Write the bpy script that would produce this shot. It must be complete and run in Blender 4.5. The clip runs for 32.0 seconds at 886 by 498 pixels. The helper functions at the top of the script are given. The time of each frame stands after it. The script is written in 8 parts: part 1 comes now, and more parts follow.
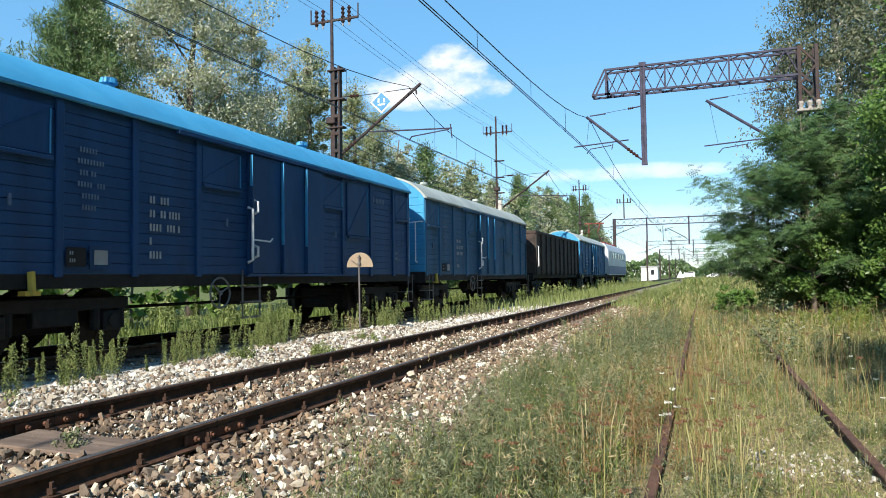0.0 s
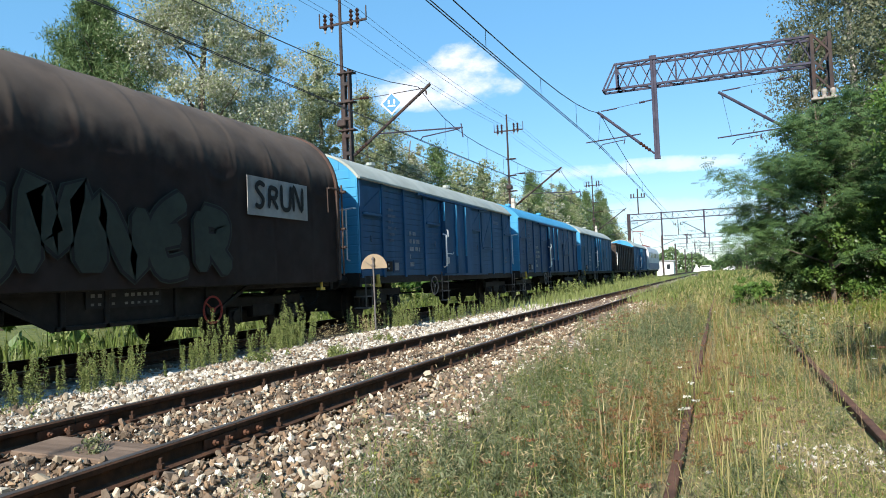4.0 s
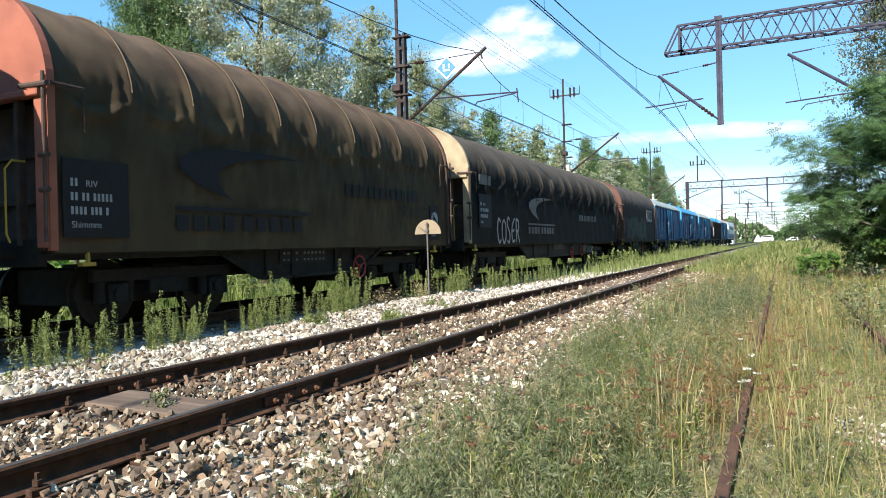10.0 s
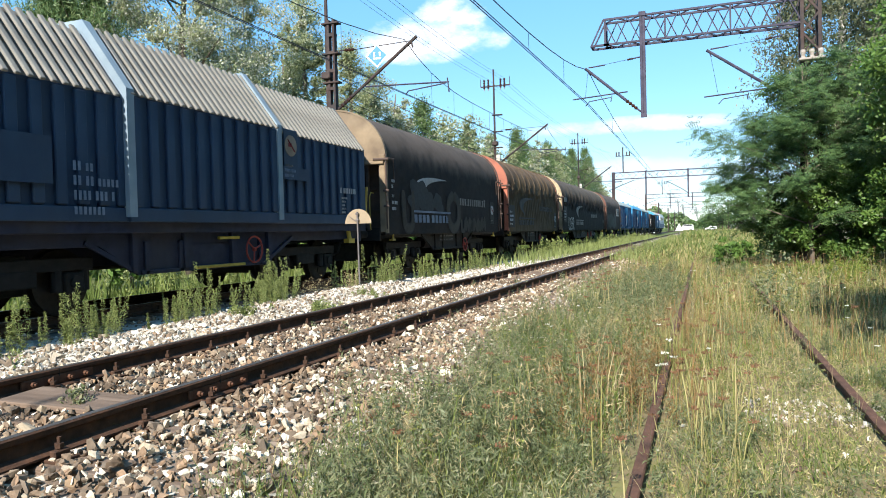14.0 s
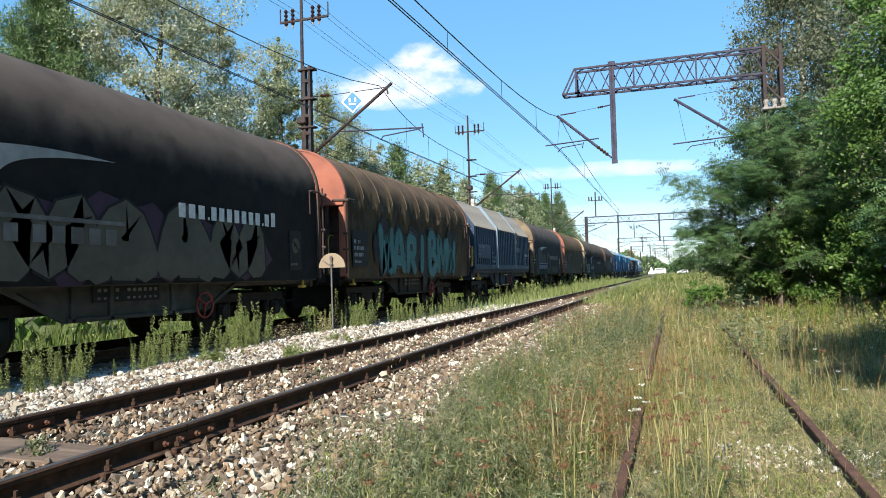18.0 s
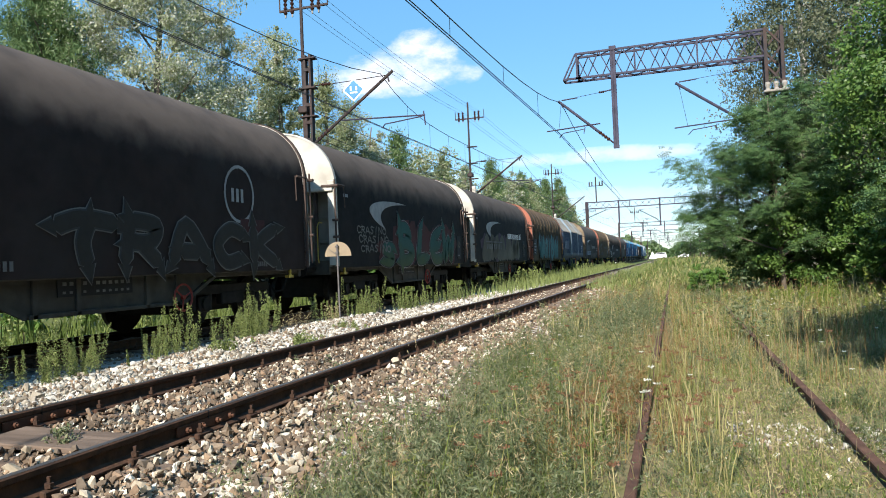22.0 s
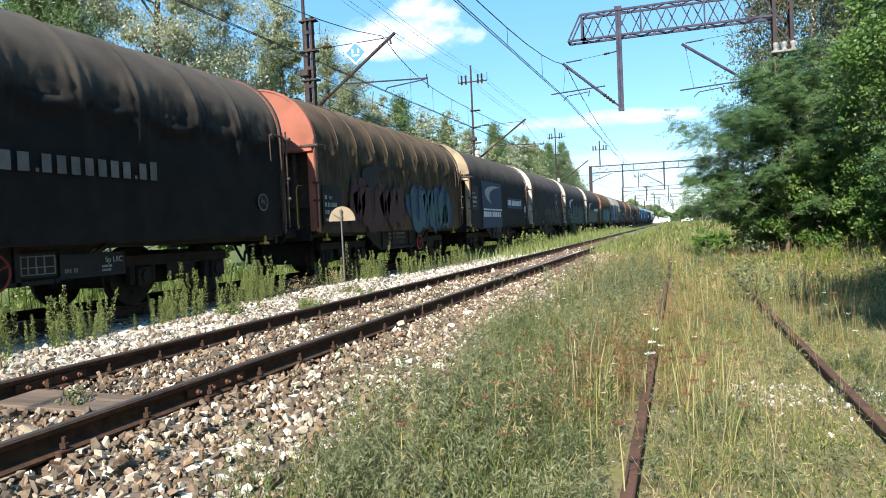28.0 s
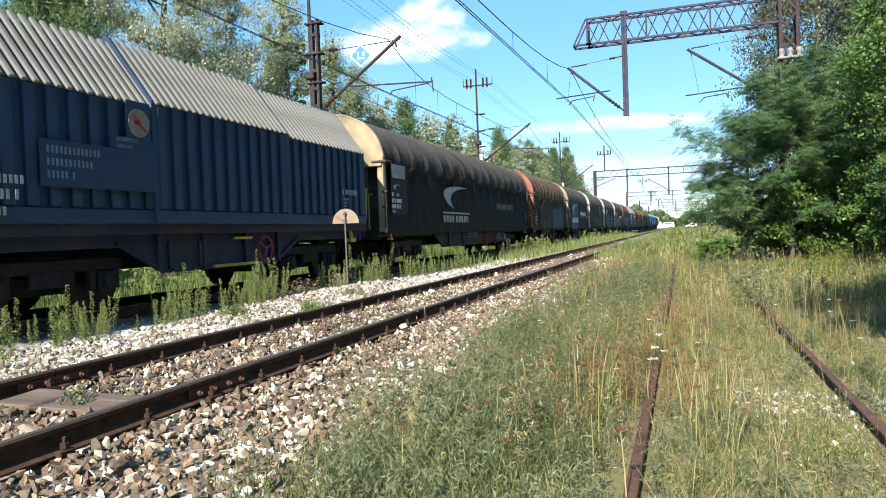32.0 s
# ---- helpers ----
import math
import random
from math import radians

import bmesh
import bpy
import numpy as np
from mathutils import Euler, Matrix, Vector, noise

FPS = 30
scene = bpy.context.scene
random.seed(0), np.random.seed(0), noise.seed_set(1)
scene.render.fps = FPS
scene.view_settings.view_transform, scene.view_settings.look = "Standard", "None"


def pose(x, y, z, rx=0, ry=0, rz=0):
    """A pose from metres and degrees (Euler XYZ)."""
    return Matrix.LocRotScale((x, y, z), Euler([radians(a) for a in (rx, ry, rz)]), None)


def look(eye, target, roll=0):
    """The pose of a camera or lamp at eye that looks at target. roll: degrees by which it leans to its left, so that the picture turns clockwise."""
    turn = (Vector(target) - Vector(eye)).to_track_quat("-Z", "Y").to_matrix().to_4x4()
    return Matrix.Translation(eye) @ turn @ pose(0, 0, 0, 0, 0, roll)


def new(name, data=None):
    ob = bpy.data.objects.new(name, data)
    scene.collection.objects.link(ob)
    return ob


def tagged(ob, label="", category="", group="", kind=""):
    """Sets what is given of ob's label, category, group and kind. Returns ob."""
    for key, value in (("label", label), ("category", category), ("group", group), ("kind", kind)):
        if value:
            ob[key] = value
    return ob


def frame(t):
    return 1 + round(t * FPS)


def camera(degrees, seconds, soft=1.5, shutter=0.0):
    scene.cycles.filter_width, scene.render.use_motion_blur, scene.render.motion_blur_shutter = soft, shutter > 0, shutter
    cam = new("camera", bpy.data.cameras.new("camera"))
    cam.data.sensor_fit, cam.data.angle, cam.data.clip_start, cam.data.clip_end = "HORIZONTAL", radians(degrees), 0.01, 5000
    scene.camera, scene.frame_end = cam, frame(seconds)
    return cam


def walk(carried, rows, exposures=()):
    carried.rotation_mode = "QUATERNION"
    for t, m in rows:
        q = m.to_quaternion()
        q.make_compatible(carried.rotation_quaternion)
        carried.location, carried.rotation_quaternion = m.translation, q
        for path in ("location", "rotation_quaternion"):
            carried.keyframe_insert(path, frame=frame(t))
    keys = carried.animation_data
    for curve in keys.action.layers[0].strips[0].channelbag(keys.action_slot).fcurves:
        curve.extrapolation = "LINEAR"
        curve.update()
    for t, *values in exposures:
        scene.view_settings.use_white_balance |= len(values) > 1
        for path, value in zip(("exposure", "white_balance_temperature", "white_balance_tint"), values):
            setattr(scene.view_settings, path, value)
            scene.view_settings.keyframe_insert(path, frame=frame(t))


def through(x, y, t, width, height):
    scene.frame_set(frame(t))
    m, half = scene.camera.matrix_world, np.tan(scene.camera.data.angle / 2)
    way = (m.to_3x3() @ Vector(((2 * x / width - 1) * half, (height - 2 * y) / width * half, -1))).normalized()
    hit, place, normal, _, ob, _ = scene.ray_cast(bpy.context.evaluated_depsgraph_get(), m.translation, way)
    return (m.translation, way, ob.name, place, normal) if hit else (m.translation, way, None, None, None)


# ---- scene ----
cam = camera(65.0, 32.0, soft=0.95, shutter=0.0)


def aim(x, y, z, yaw, pitch, roll):
    """A camera pose: yaw to the left of the track's line, pitch up, roll about the line of sight."""
    return pose(x, y, z, 0, 0, yaw) @ pose(0, 0, 0, 90 + pitch) @ pose(0, 0, 0, 0, 0, roll)


walk(cam, [
    (0.0, aim(0.001, 0.001, 1.500, 20.50, 2.40, -0.80)),
    (0.5, aim(-0.001, 0.010, 1.489, 20.12, 2.56, -1.22)),
    (1.0, aim(-0.006, 0.014, 1.485, 20.18, 2.80, -1.51)),
    (1.5, aim(-0.016, 0.013, 1.495, 20.32, 3.01, -1.52)),
    (2.0, aim(-0.011, 0.012, 1.496, 20.52, 3.05, -1.74)),
    (2.5, aim(-0.011, 0.013, 1.493, 20.96, 2.97, -1.83)),
    (3.0, aim(-0.005, 0.011, 1.494, 21.32, 2.75, -1.94)),
    (3.5, aim(0.004, 0.011, 1.490, 21.55, 2.56, -2.20)),
    (5.5, aim(0.013, -0.006, 1.491, 22.00, 2.29, -1.98)),
    (6.0, aim(0.029, -0.015, 1.493, 21.93, 2.37, -2.03)),
    (6.5, aim(0.037, -0.019, 1.499, 21.84, 2.44, -1.83)),
    (7.0, aim(0.027, -0.029, 1.499, 22.13, 2.56, -1.15)),
    (7.5, aim(0.016, -0.024, 1.499, 22.51, 2.51, -1.03)),
    (8.0, aim(0.010, -0.007, 1.496, 22.73, 2.20, -0.77)),
    (8.5, aim(-0.006, 0.006, 1.488, 23.12, 1.72, -0.55)),
    (9.0, aim(-0.016, 0.019, 1.482, 24.32, 0.56, -0.86)),
    (9.5, aim(-0.021, 0.019, 1.488, 25.17, 0.09, -1.38)),
    (10.0, aim(-0.031, 0.016, 1.485, 26.04, -0.20, -1.41)),
    (10.5, aim(-0.033, 0.011, 1.487, 26.67, -0.45, -1.30)),
    (11.0, aim(-0.040, 0.013, 1.484, 27.16, -0.51, -0.91)),
    (11.5, aim(-0.044, 0.006, 1.483, 27.40, -0.59, -0.69)),
    (12.0, aim(-0.043, 0.014, 1.482, 27.47, -0.66, -0.62)),
    (12.5, aim(-0.023, 0.012, 1.480, 26.37, -0.85, -0.87)),
    (13.0, aim(0.001, 0.005, 1.488, 24.56, -1.07, -1.51)),
    (13.5, aim(0.014, 0.002, 1.489, 21.89, -1.18, -1.63)),
    (14.0, aim(0.012, 0.000, 1.489, 20.49, -1.23, -1.51)),
    (14.5, aim(0.020, -0.007, 1.496, 19.83, -0.85, -0.86)),
    (16.5, aim(0.022, -0.013, 1.508, 18.26, 1.55, -0.45)),
    (17.0, aim(0.024, -0.003, 1.505, 18.15, 1.87, -1.01)),
    (17.5, aim(0.035, -0.002, 1.507, 18.30, 2.14, -1.55)),
    (18.0, aim(0.034, -0.007, 1.506, 18.34, 2.28, -1.50)),
    (18.5, aim(-0.001, -0.029, 1.506, 18.61, 2.24, -1.16)),
    (19.0, aim(-0.037, -0.067, 1.503, 18.76, 1.82, -1.40)),
    (19.5, aim(-0.043, -0.090, 1.503, 18.64, 1.54, -1.66)),
    (20.0, aim(-0.045, -0.081, 1.510, 18.45, 1.87, -1.99)),
    (20.5, aim(-0.035, -0.096, 1.499, 18.13, 1.68, -2.42)),
    (21.0, aim(-0.043, -0.107, 1.502, 17.93, 1.47, -2.20)),
    (21.5, aim(-0.049, -0.103, 1.500, 17.92, 1.32, -2.06)),
    (22.0, aim(-0.043, -0.102, 1.497, 18.40, 1.26, -2.31)),
    (22.5, aim(-0.061, -0.093, 1.485, 18.41, 0.90, -1.91)),
    (23.0, aim(-0.057, -0.093, 1.483, 18.28, 0.35, -1.80)),
    (23.5, aim(-0.081, -0.091, 1.483, 18.55, -0.07, -1.26)),
    (24.0, aim(-0.093, -0.093, 1.478, 19.58, -0.60, -1.32)),
    (24.5, aim(-0.094, -0.097, 1.476, 20.40, -1.08, -1.63)),
    (26.5, aim(-0.067, -0.106, 1.481, 19.95, -1.75, -2.44)),
    (27.0, aim(-0.063, -0.106, 1.479, 19.38, -1.64, -2.49)),
    (27.5, aim(-0.063, -0.110, 1.482, 18.95, -1.68, -2.76)),
    (28.0, aim(-0.067, -0.109, 1.483, 18.76, -1.60, -2.53)),
    (28.5, aim(-0.071, -0.107, 1.481, 18.64, -1.60, -2.51)),
    (29.0, aim(-0.074, -0.097, 1.484, 18.72, -1.61, -2.42)),
    (29.5, aim(-0.074, -0.085, 1.482, 18.67, -1.53, -2.22)),
    (30.0, aim(-0.074, -0.087, 1.481, 18.84, -1.52, -2.19)),
    (30.5, aim(-0.065, -0.093, 1.482, 18.92, -1.43, -2.26)),
    (31.0, aim(-0.067, -0.096, 1.485, 18.93, -1.33, -2.19)),
    (31.5, aim(-0.064, -0.097, 1.483, 18.94, -1.30, -2.23)),
    (32.0, aim(-0.066, -0.096, 1.481, 19.05, -1.31, -2.02)),
], exposures=((0.0, 0.74, 6600, 13), (3.0, 0.74, 6600, 13), (6.0, 0.82, 6600, 13), (9.0, 0.92, 6600, 13), (11.0, 1.02, 6600, 13), (13.0, 1.08, 6600, 13), (14.5, 1.04, 6600, 13), (17.0, 0.84, 6600, 13), (20.0, 0.78, 6600, 13), (24.0, 0.84, 6600, 13), (28.0, 1.0, 6600, 13), (30.0, 1.02, 6600, 13), (32.0, 1.0, 6600, 13)))

# ---- daylight ----
SUN_EL = radians(36.0)
SUN_AZ = radians(182.2)      # from +y towards +x: almost straight behind, a little to the left
SUN_DIR = Vector((math.sin(SUN_AZ) * math.cos(SUN_EL), math.cos(SUN_AZ) * math.cos(SUN_EL), math.sin(SUN_EL)))
sun = new("sun", bpy.data.lights.new("sun", "SUN"))
sun.data.energy, sun.data.angle, sun.data.color = 5.0, radians(0.55), (1.0, 0.955, 0.85)
sun.matrix_world = look(SUN_DIR * 200, (0, 0, 0))

world = bpy.data.worlds.new("sky")
scene.world = world
world.use_nodes = True
wn, wl = world.node_tree.nodes, world.node_tree.links
wn.clear()
w_out = wn.new("ShaderNodeOutputWorld")
w_bg = wn.new("ShaderNodeBackground")
w_sky = wn.new("ShaderNodeTexSky")
w_sky.sky_type, w_sky.sun_disc = "NISHITA", False
w_sky.sun_elevation, w_sky.sun_rotation = SUN_EL, SUN_AZ
w_sky.air_density, w_sky.dust_density, w_sky.ozone_density = 1.0, 0.15, 2.5
w_bg.inputs["Strength"].default_value = 0.08
w_tc = wn.new("ShaderNodeTexCoord")


def w_math(op, a, b=None, clamp=False):
    n = wn.new("ShaderNodeMath")
    n.operation, n.use_clamp = op, clamp
    for k, v in enumerate((a, b)):
        if v is None:
            continue
        if isinstance(v, (int, float)):
            n.inputs[k].default_value = v
        else:
            wl.new(v, n.inputs[k])
    return n.outputs[0]


def cloud_bank(direction, sizes, scale, detail, low, high):
    """How much cloud there is round a direction: an oval with a ragged, noisy rim."""
    ahead = Vector(direction).normalized()
    side = ahead.cross(Vector((0, 0, 1))).normalized()
    top = side.cross(ahead)
    got = []
    for axis, size in ((side, sizes[0]), (top, sizes[1])):
        d = wn.new("ShaderNodeVectorMath")
        d.operation = "DOT_PRODUCT"
        wl.new(w_tc.outputs["Generated"], d.inputs[0])
        d.inputs[1].default_value = axis
        q = w_math("DIVIDE", d.outputs["Value"], size)
        got.append(w_math("MULTIPLY", q, q))
    d = wn.new("ShaderNodeVectorMath")
    d.operation = "DOT_PRODUCT"
    wl.new(w_tc.outputs["Generated"], d.inputs[0])
    d.inputs[1].default_value = ahead
    front = w_math("GREATER_THAN", d.outputs["Value"], 0.2)
    oval = w_math("SUBTRACT", 1.0, w_math("ADD", got[0], got[1]), clamp=True)
    mp = wn.new("ShaderNodeMapping")
    mp.inputs["Scale"].default_value = (1, 1, 1.9)
    wl.new(w_tc.outputs["Generated"], mp.inputs["Vector"])
    nz = wn.new("ShaderNodeTexNoise")
    nz.inputs["Scale"].default_value, nz.inputs["Detail"].default_value = scale, detail
    nz.inputs["Roughness"].default_value = 0.6
    wl.new(mp.outputs[0], nz.inputs["Vector"])
    v = w_math("ADD", w_math("MULTIPLY", w_math("POWER", oval, 0.6), 0.62), w_math("MULTIPLY", w_math("SUBTRACT", nz.outputs["Fac"], 0.5), 2.0))
    r = wn.new("ShaderNodeMapRange")
    r.interpolation_type = "SMOOTHSTEP"
    r.inputs["From Min"].default_value, r.inputs["From Max"].default_value = low, high
    wl.new(v, r.inputs["Value"])
    return w_math("MULTIPLY", w_math("MULTIPLY", r.outputs[0], front), w_math("GREATER_THAN", oval, 0.0))


def sky_way(az, el):
    """A direction az degrees to the left of the track and el degrees up."""
    return (-math.sin(radians(az)) * math.cos(radians(el)), math.cos(radians(az)) * math.cos(radians(el)), math.sin(radians(el)))


c_main = cloud_bank(sky_way(22.0, 15.6), (0.128, 0.036), 13.0, 10.0, 0.10, 0.95)
c_lump = cloud_bank(sky_way(19.2, 17.4), (0.055, 0.032), 15.0, 10.0, 0.12, 0.95)
c_low = cloud_bank(sky_way(5.0, 8.2), (0.17, 0.013), 11.0, 8.0, 0.15, 0.8)
c_top = cloud_bank(sky_way(16.0, 23.0), (0.05, 0.02), 11.0, 7.0, 0.28, 0.75)
c_far = cloud_bank(sky_way(18.0, 7.0), (0.10, 0.016), 10.0, 7.0, 0.25, 0.8)
c_low2 = cloud_bank(sky_way(4.0, 4.5), (0.16, 0.022), 9.0, 8.0, 0.2, 0.8)
c_all = w_math("MAXIMUM", w_math("MAXIMUM", w_math("MAXIMUM", c_main, c_lump), w_math("MAXIMUM", w_math("MULTIPLY", c_low, 0.55), w_math("MULTIPLY", c_low2, 0.25))), w_math("MAXIMUM", w_math("MULTIPLY", c_top, 0.6), w_math("MULTIPLY", c_far, 0.5)), clamp=True)
w_mix = wn.new("ShaderNodeMix")
w_mix.data_type = "RGBA"
wl.new(c_all, w_mix.inputs["Factor"])
w_hue = wn.new("ShaderNodeHueSaturation")
w_hue.inputs["Saturation"].default_value, w_hue.inputs["Value"].default_value = 1.2, 1.5
wl.new(w_sky.outputs[0], w_hue.inputs["Color"])
w_even = wn.new("ShaderNodeMix")
w_even.data_type = "RGBA"
w_even.inputs["Factor"].default_value = 0.5
w_even.inputs["B"].default_value = (1.55, 4.7, 7.6, 1)
wl.new(w_hue.outputs[0], w_even.inputs["A"])
wl.new(w_even.outputs["Result"], w_mix.inputs["A"])
w_mix.inputs["B"].default_value = (9.5, 9.6, 9.8, 1)
wl.new(w_mix.outputs["Result"], w_bg.inputs["Color"])
wl.new(w_bg.outputs[0], w_out.inputs["Surface"])

# ---- materials ----
def material(name, dark, light, rough=0.8, scale=6.0, metal=0.0, bump=0.15, fine=60.0, grime=None, grime_scale=1.2, grime_amount=0.5,
             stretch=(1, 1, 1), random=0.0, island=0.0, spec=0.4, bump_size=0.01, clear=0.0, top=None, top_range=(0, 1)):
    """A surface of two tones with fine grain, larger stains and relief, in the object's own metres."""
    m = bpy.data.materials.new(name)
    m.use_nodes = True
    n, l = m.node_tree.nodes, m.node_tree.links
    b = n["Principled BSDF"]
    tc = n.new("ShaderNodeTexCoord")
    mp = n.new("ShaderNodeMapping")
    mp.inputs["Scale"].default_value = stretch
    l.new(tc.outputs["Object"], mp.inputs["Vector"])

    def noise_of(s, detail=5.0):
        t = n.new("ShaderNodeTexNoise")
        t.inputs["Scale"].default_value, t.inputs["Detail"].default_value = s, detail
        l.new(mp.outputs[0], t.inputs["Vector"])
        return t.outputs["Fac"]

    def mixed(fac, a, c):
        x = n.new("ShaderNodeMix")
        x.data_type = "RGBA"
        l.new(fac, x.inputs["Factor"])
        for key, v in (("A", a), ("B", c)):
            if isinstance(v, tuple):
                x.inputs[key].default_value = (*v, 1)
            else:
                l.new(v, x.inputs[key])
        return x.outputs["Result"]

    def ranged(v, lo, hi, to=1.0):
        r = n.new("ShaderNodeMapRange")
        r.inputs["From Min"].default_value, r.inputs["From Max"].default_value, r.inputs["To Max"].default_value = lo, hi, to
        l.new(v, r.inputs["Value"])
        return r.outputs[0]

    col = mixed(ranged(noise_of(scale), 0.3, 0.7), dark, light)
    if island:
        g = n.new("ShaderNodeNewGeometry")
        h = n.new("ShaderNodeHueSaturation")
        r = n.new("ShaderNodeMapRange")
        r.inputs["To Min"].default_value, r.inputs["To Max"].default_value = 1 - island, 1 + island
        l.new(g.outputs["Random Per Island"], r.inputs["Value"])
        l.new(r.outputs[0], h.inputs["Value"])
        l.new(col, h.inputs["Color"])
        col = h.outputs[0]
    if random:
        g = n.new("ShaderNodeObjectInfo")
        h = n.new("ShaderNodeHueSaturation")
        r = n.new("ShaderNodeMapRange")
        r.inputs["To Min"].default_value, r.inputs["To Max"].default_value = 1 - random, 1 + random
        l.new(g.outputs["Random"], r.inputs["Value"])
        l.new(r.outputs[0], h.inputs["Value"])
        l.new(col, h.inputs["Color"])
        col = h.outputs[0]
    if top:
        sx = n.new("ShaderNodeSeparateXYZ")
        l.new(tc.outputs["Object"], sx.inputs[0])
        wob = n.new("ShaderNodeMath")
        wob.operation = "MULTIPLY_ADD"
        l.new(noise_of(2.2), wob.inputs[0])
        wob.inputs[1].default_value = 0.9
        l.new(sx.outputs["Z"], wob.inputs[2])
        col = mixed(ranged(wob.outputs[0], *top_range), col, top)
    if grime:
        col = mixed(ranged(noise_of(grime_scale, 7.0), 0.42, 0.72, grime_amount), col, grime)
    l.new(col, b.inputs["Base Color"])
    b.inputs["Roughness"].default_value, b.inputs["Metallic"].default_value = rough, metal
    b.inputs["Specular IOR Level"].default_value = spec
    b.inputs["Coat Weight"].default_value = clear
    rr = n.new("ShaderNodeMapRange")
    rr.inputs["To Min"].default_value, rr.inputs["To Max"].default_value = max(0.05, rough - 0.12), min(1.0, rough + 0.1)
    l.new(noise_of(scale * 2.3), rr.inputs["Value"])
    l.new(rr.outputs[0], b.inputs["Roughness"])
    if bump:
        bp = n.new("ShaderNodeBump")
        bp.inputs["Strength"].default_value, bp.inputs["Distance"].default_value = bump, bump_size
        l.new(noise_of(fine), bp.inputs["Height"])
        l.new(bp.outputs[0], b.inputs["Normal"])
    return m


def leaf_material(name, tones, rough=0.5, through=0.25, patch=0.0):
    """Leaves or blades: each one its own tone, letting some light through."""
    m = bpy.data.materials.new(name)
    m.use_nodes = True
    n, l = m.node_tree.nodes, m.node_tree.links
    b = n["Principled BSDF"]
    g = n.new("ShaderNodeNewGeometry")
    ramp = n.new("ShaderNodeValToRGB")
    e = ramp.color_ramp.elements
    while len(e) < len(tones):
        e.new(0.5)
    for k, tone in enumerate(tones):
        e[k].position, e[k].color = k / (len(tones) - 1), (*tone, 1)
    value = g.outputs["Random Per Island"]
    if patch:
        # neighbouring leaves lean to the same tone
        tc = n.new("ShaderNodeTexCoord")
        nz = n.new("ShaderNodeTexNoise")
        nz.inputs["Scale"].default_value, nz.inputs["Detail"].default_value = 1.1, 3
        l.new(tc.outputs["Object"], nz.inputs["Vector"])
        r = n.new("ShaderNodeMapRange")
        r.inputs["From Min"].default_value, r.inputs["From Max"].default_value = 0.34, 0.66
        l.new(nz.outputs["Fac"], r.inputs["Value"])
        x = n.new("ShaderNodeMix")
        x.inputs["Factor"].default_value = patch
        l.new(value, x.inputs["A"])
        l.new(r.outputs[0], x.inputs["B"])
        value = x.outputs["Result"]
    l.new(value, ramp.inputs[0])
    l.new(ramp.outputs[0], b.inputs["Base Color"])
    b.inputs["Roughness"].default_value = rough
    b.inputs["Specular IOR Level"].default_value = 0.3
    t = n.new("ShaderNodeBsdfTranslucent")
    l.new(ramp.outputs[0], t.inputs["Color"])
    x = n.new("ShaderNodeMixShader")
    x.inputs[0].default_value = through
    l.new(b.outputs[0], x.inputs[1])
    l.new(t.outputs[0], x.inputs[2])
    l.new(x.outputs[0], n["Material Output"].inputs["Surface"])
    return m


M_RUST = material("rusty_rail_steel", (0.045, 0.024, 0.015), (0.11, 0.052, 0.028), 0.85, 14, 0.2, 0.35, 90, grime=(0.025, 0.016, 0.012))
M_RUST_RED = material("red_rusted_iron", (0.07, 0.032, 0.019), (0.14, 0.06, 0.032), 0.9, 20, 0.1, 0.4, 110)
M_OLDRAIL = material("brown_rust_siding_rail", (0.07, 0.033, 0.023), (0.145, 0.072, 0.047), 0.9, 9, 0.1, 0.4, 80, grime=(0.05, 0.03, 0.02))
M_SHINE = material("worn_rail_tread", (0.12, 0.105, 0.095), (0.2, 0.18, 0.165), 0.5, 8, 0.75, 0.1, 120, stretch=(1, 0.1, 1))
M_WOOD = material("weathered_sleeper_wood", (0.10, 0.068, 0.048), (0.21, 0.15, 0.11), 0.9, 5, 0, 0.6, 30, stretch=(0.35, 4, 4), grime=(0.05, 0.035, 0.028))
M_MAST = material("dark_rusted_mast_paint", (0.022, 0.019, 0.022), (0.055, 0.044, 0.042), 0.8, 5, 0.2, 0.2, 60, grime=(0.11, 0.05, 0.03), grime_amount=0.4)
M_GANTRY = material("grey_violet_gantry_paint", (0.024, 0.024, 0.045), (0.055, 0.053, 0.085), 0.75, 4, 0.1, 0.2, 60, grime=(0.06, 0.042, 0.05), grime_amount=0.2)
M_CONCRETE = material("pale_concrete", (0.36, 0.34, 0.30), (0.52, 0.49, 0.44), 0.9, 5, 0, 0.3, 50, grime=(0.2, 0.18, 0.15))
M_INSUL = material("brown_glazed_insulator", (0.03, 0.014, 0.010), (0.06, 0.026, 0.018), 0.25, 8, 0, 0.0)
M_PORC = material("grey_white_porcelain", (0.24, 0.21, 0.18), (0.34, 0.31, 0.28), 0.3, 8, 0, 0.0)
M_WIRE = material("tarnished_copper_wire", (0.035, 0.035, 0.04), (0.06, 0.06, 0.065), 0.6, 8, 0.4, 0.0)
M_SIGNBACK = material("cream_sign_enamel", (0.24, 0.19, 0.13), (0.31, 0.245, 0.165), 0.7, 4, 0, 0.1, 40, grime=(0.22, 0.155, 0.1), grime_amount=0.4)
M_POST = material("grey_galvanised_post", (0.12, 0.11, 0.11), (0.2, 0.19, 0.19), 0.6, 8, 0.5, 0.1)
M_BLUESIGN = material("signal_blue_enamel", (0.03, 0.17, 0.55), (0.05, 0.22, 0.62), 0.4, 4, 0, 0.0)
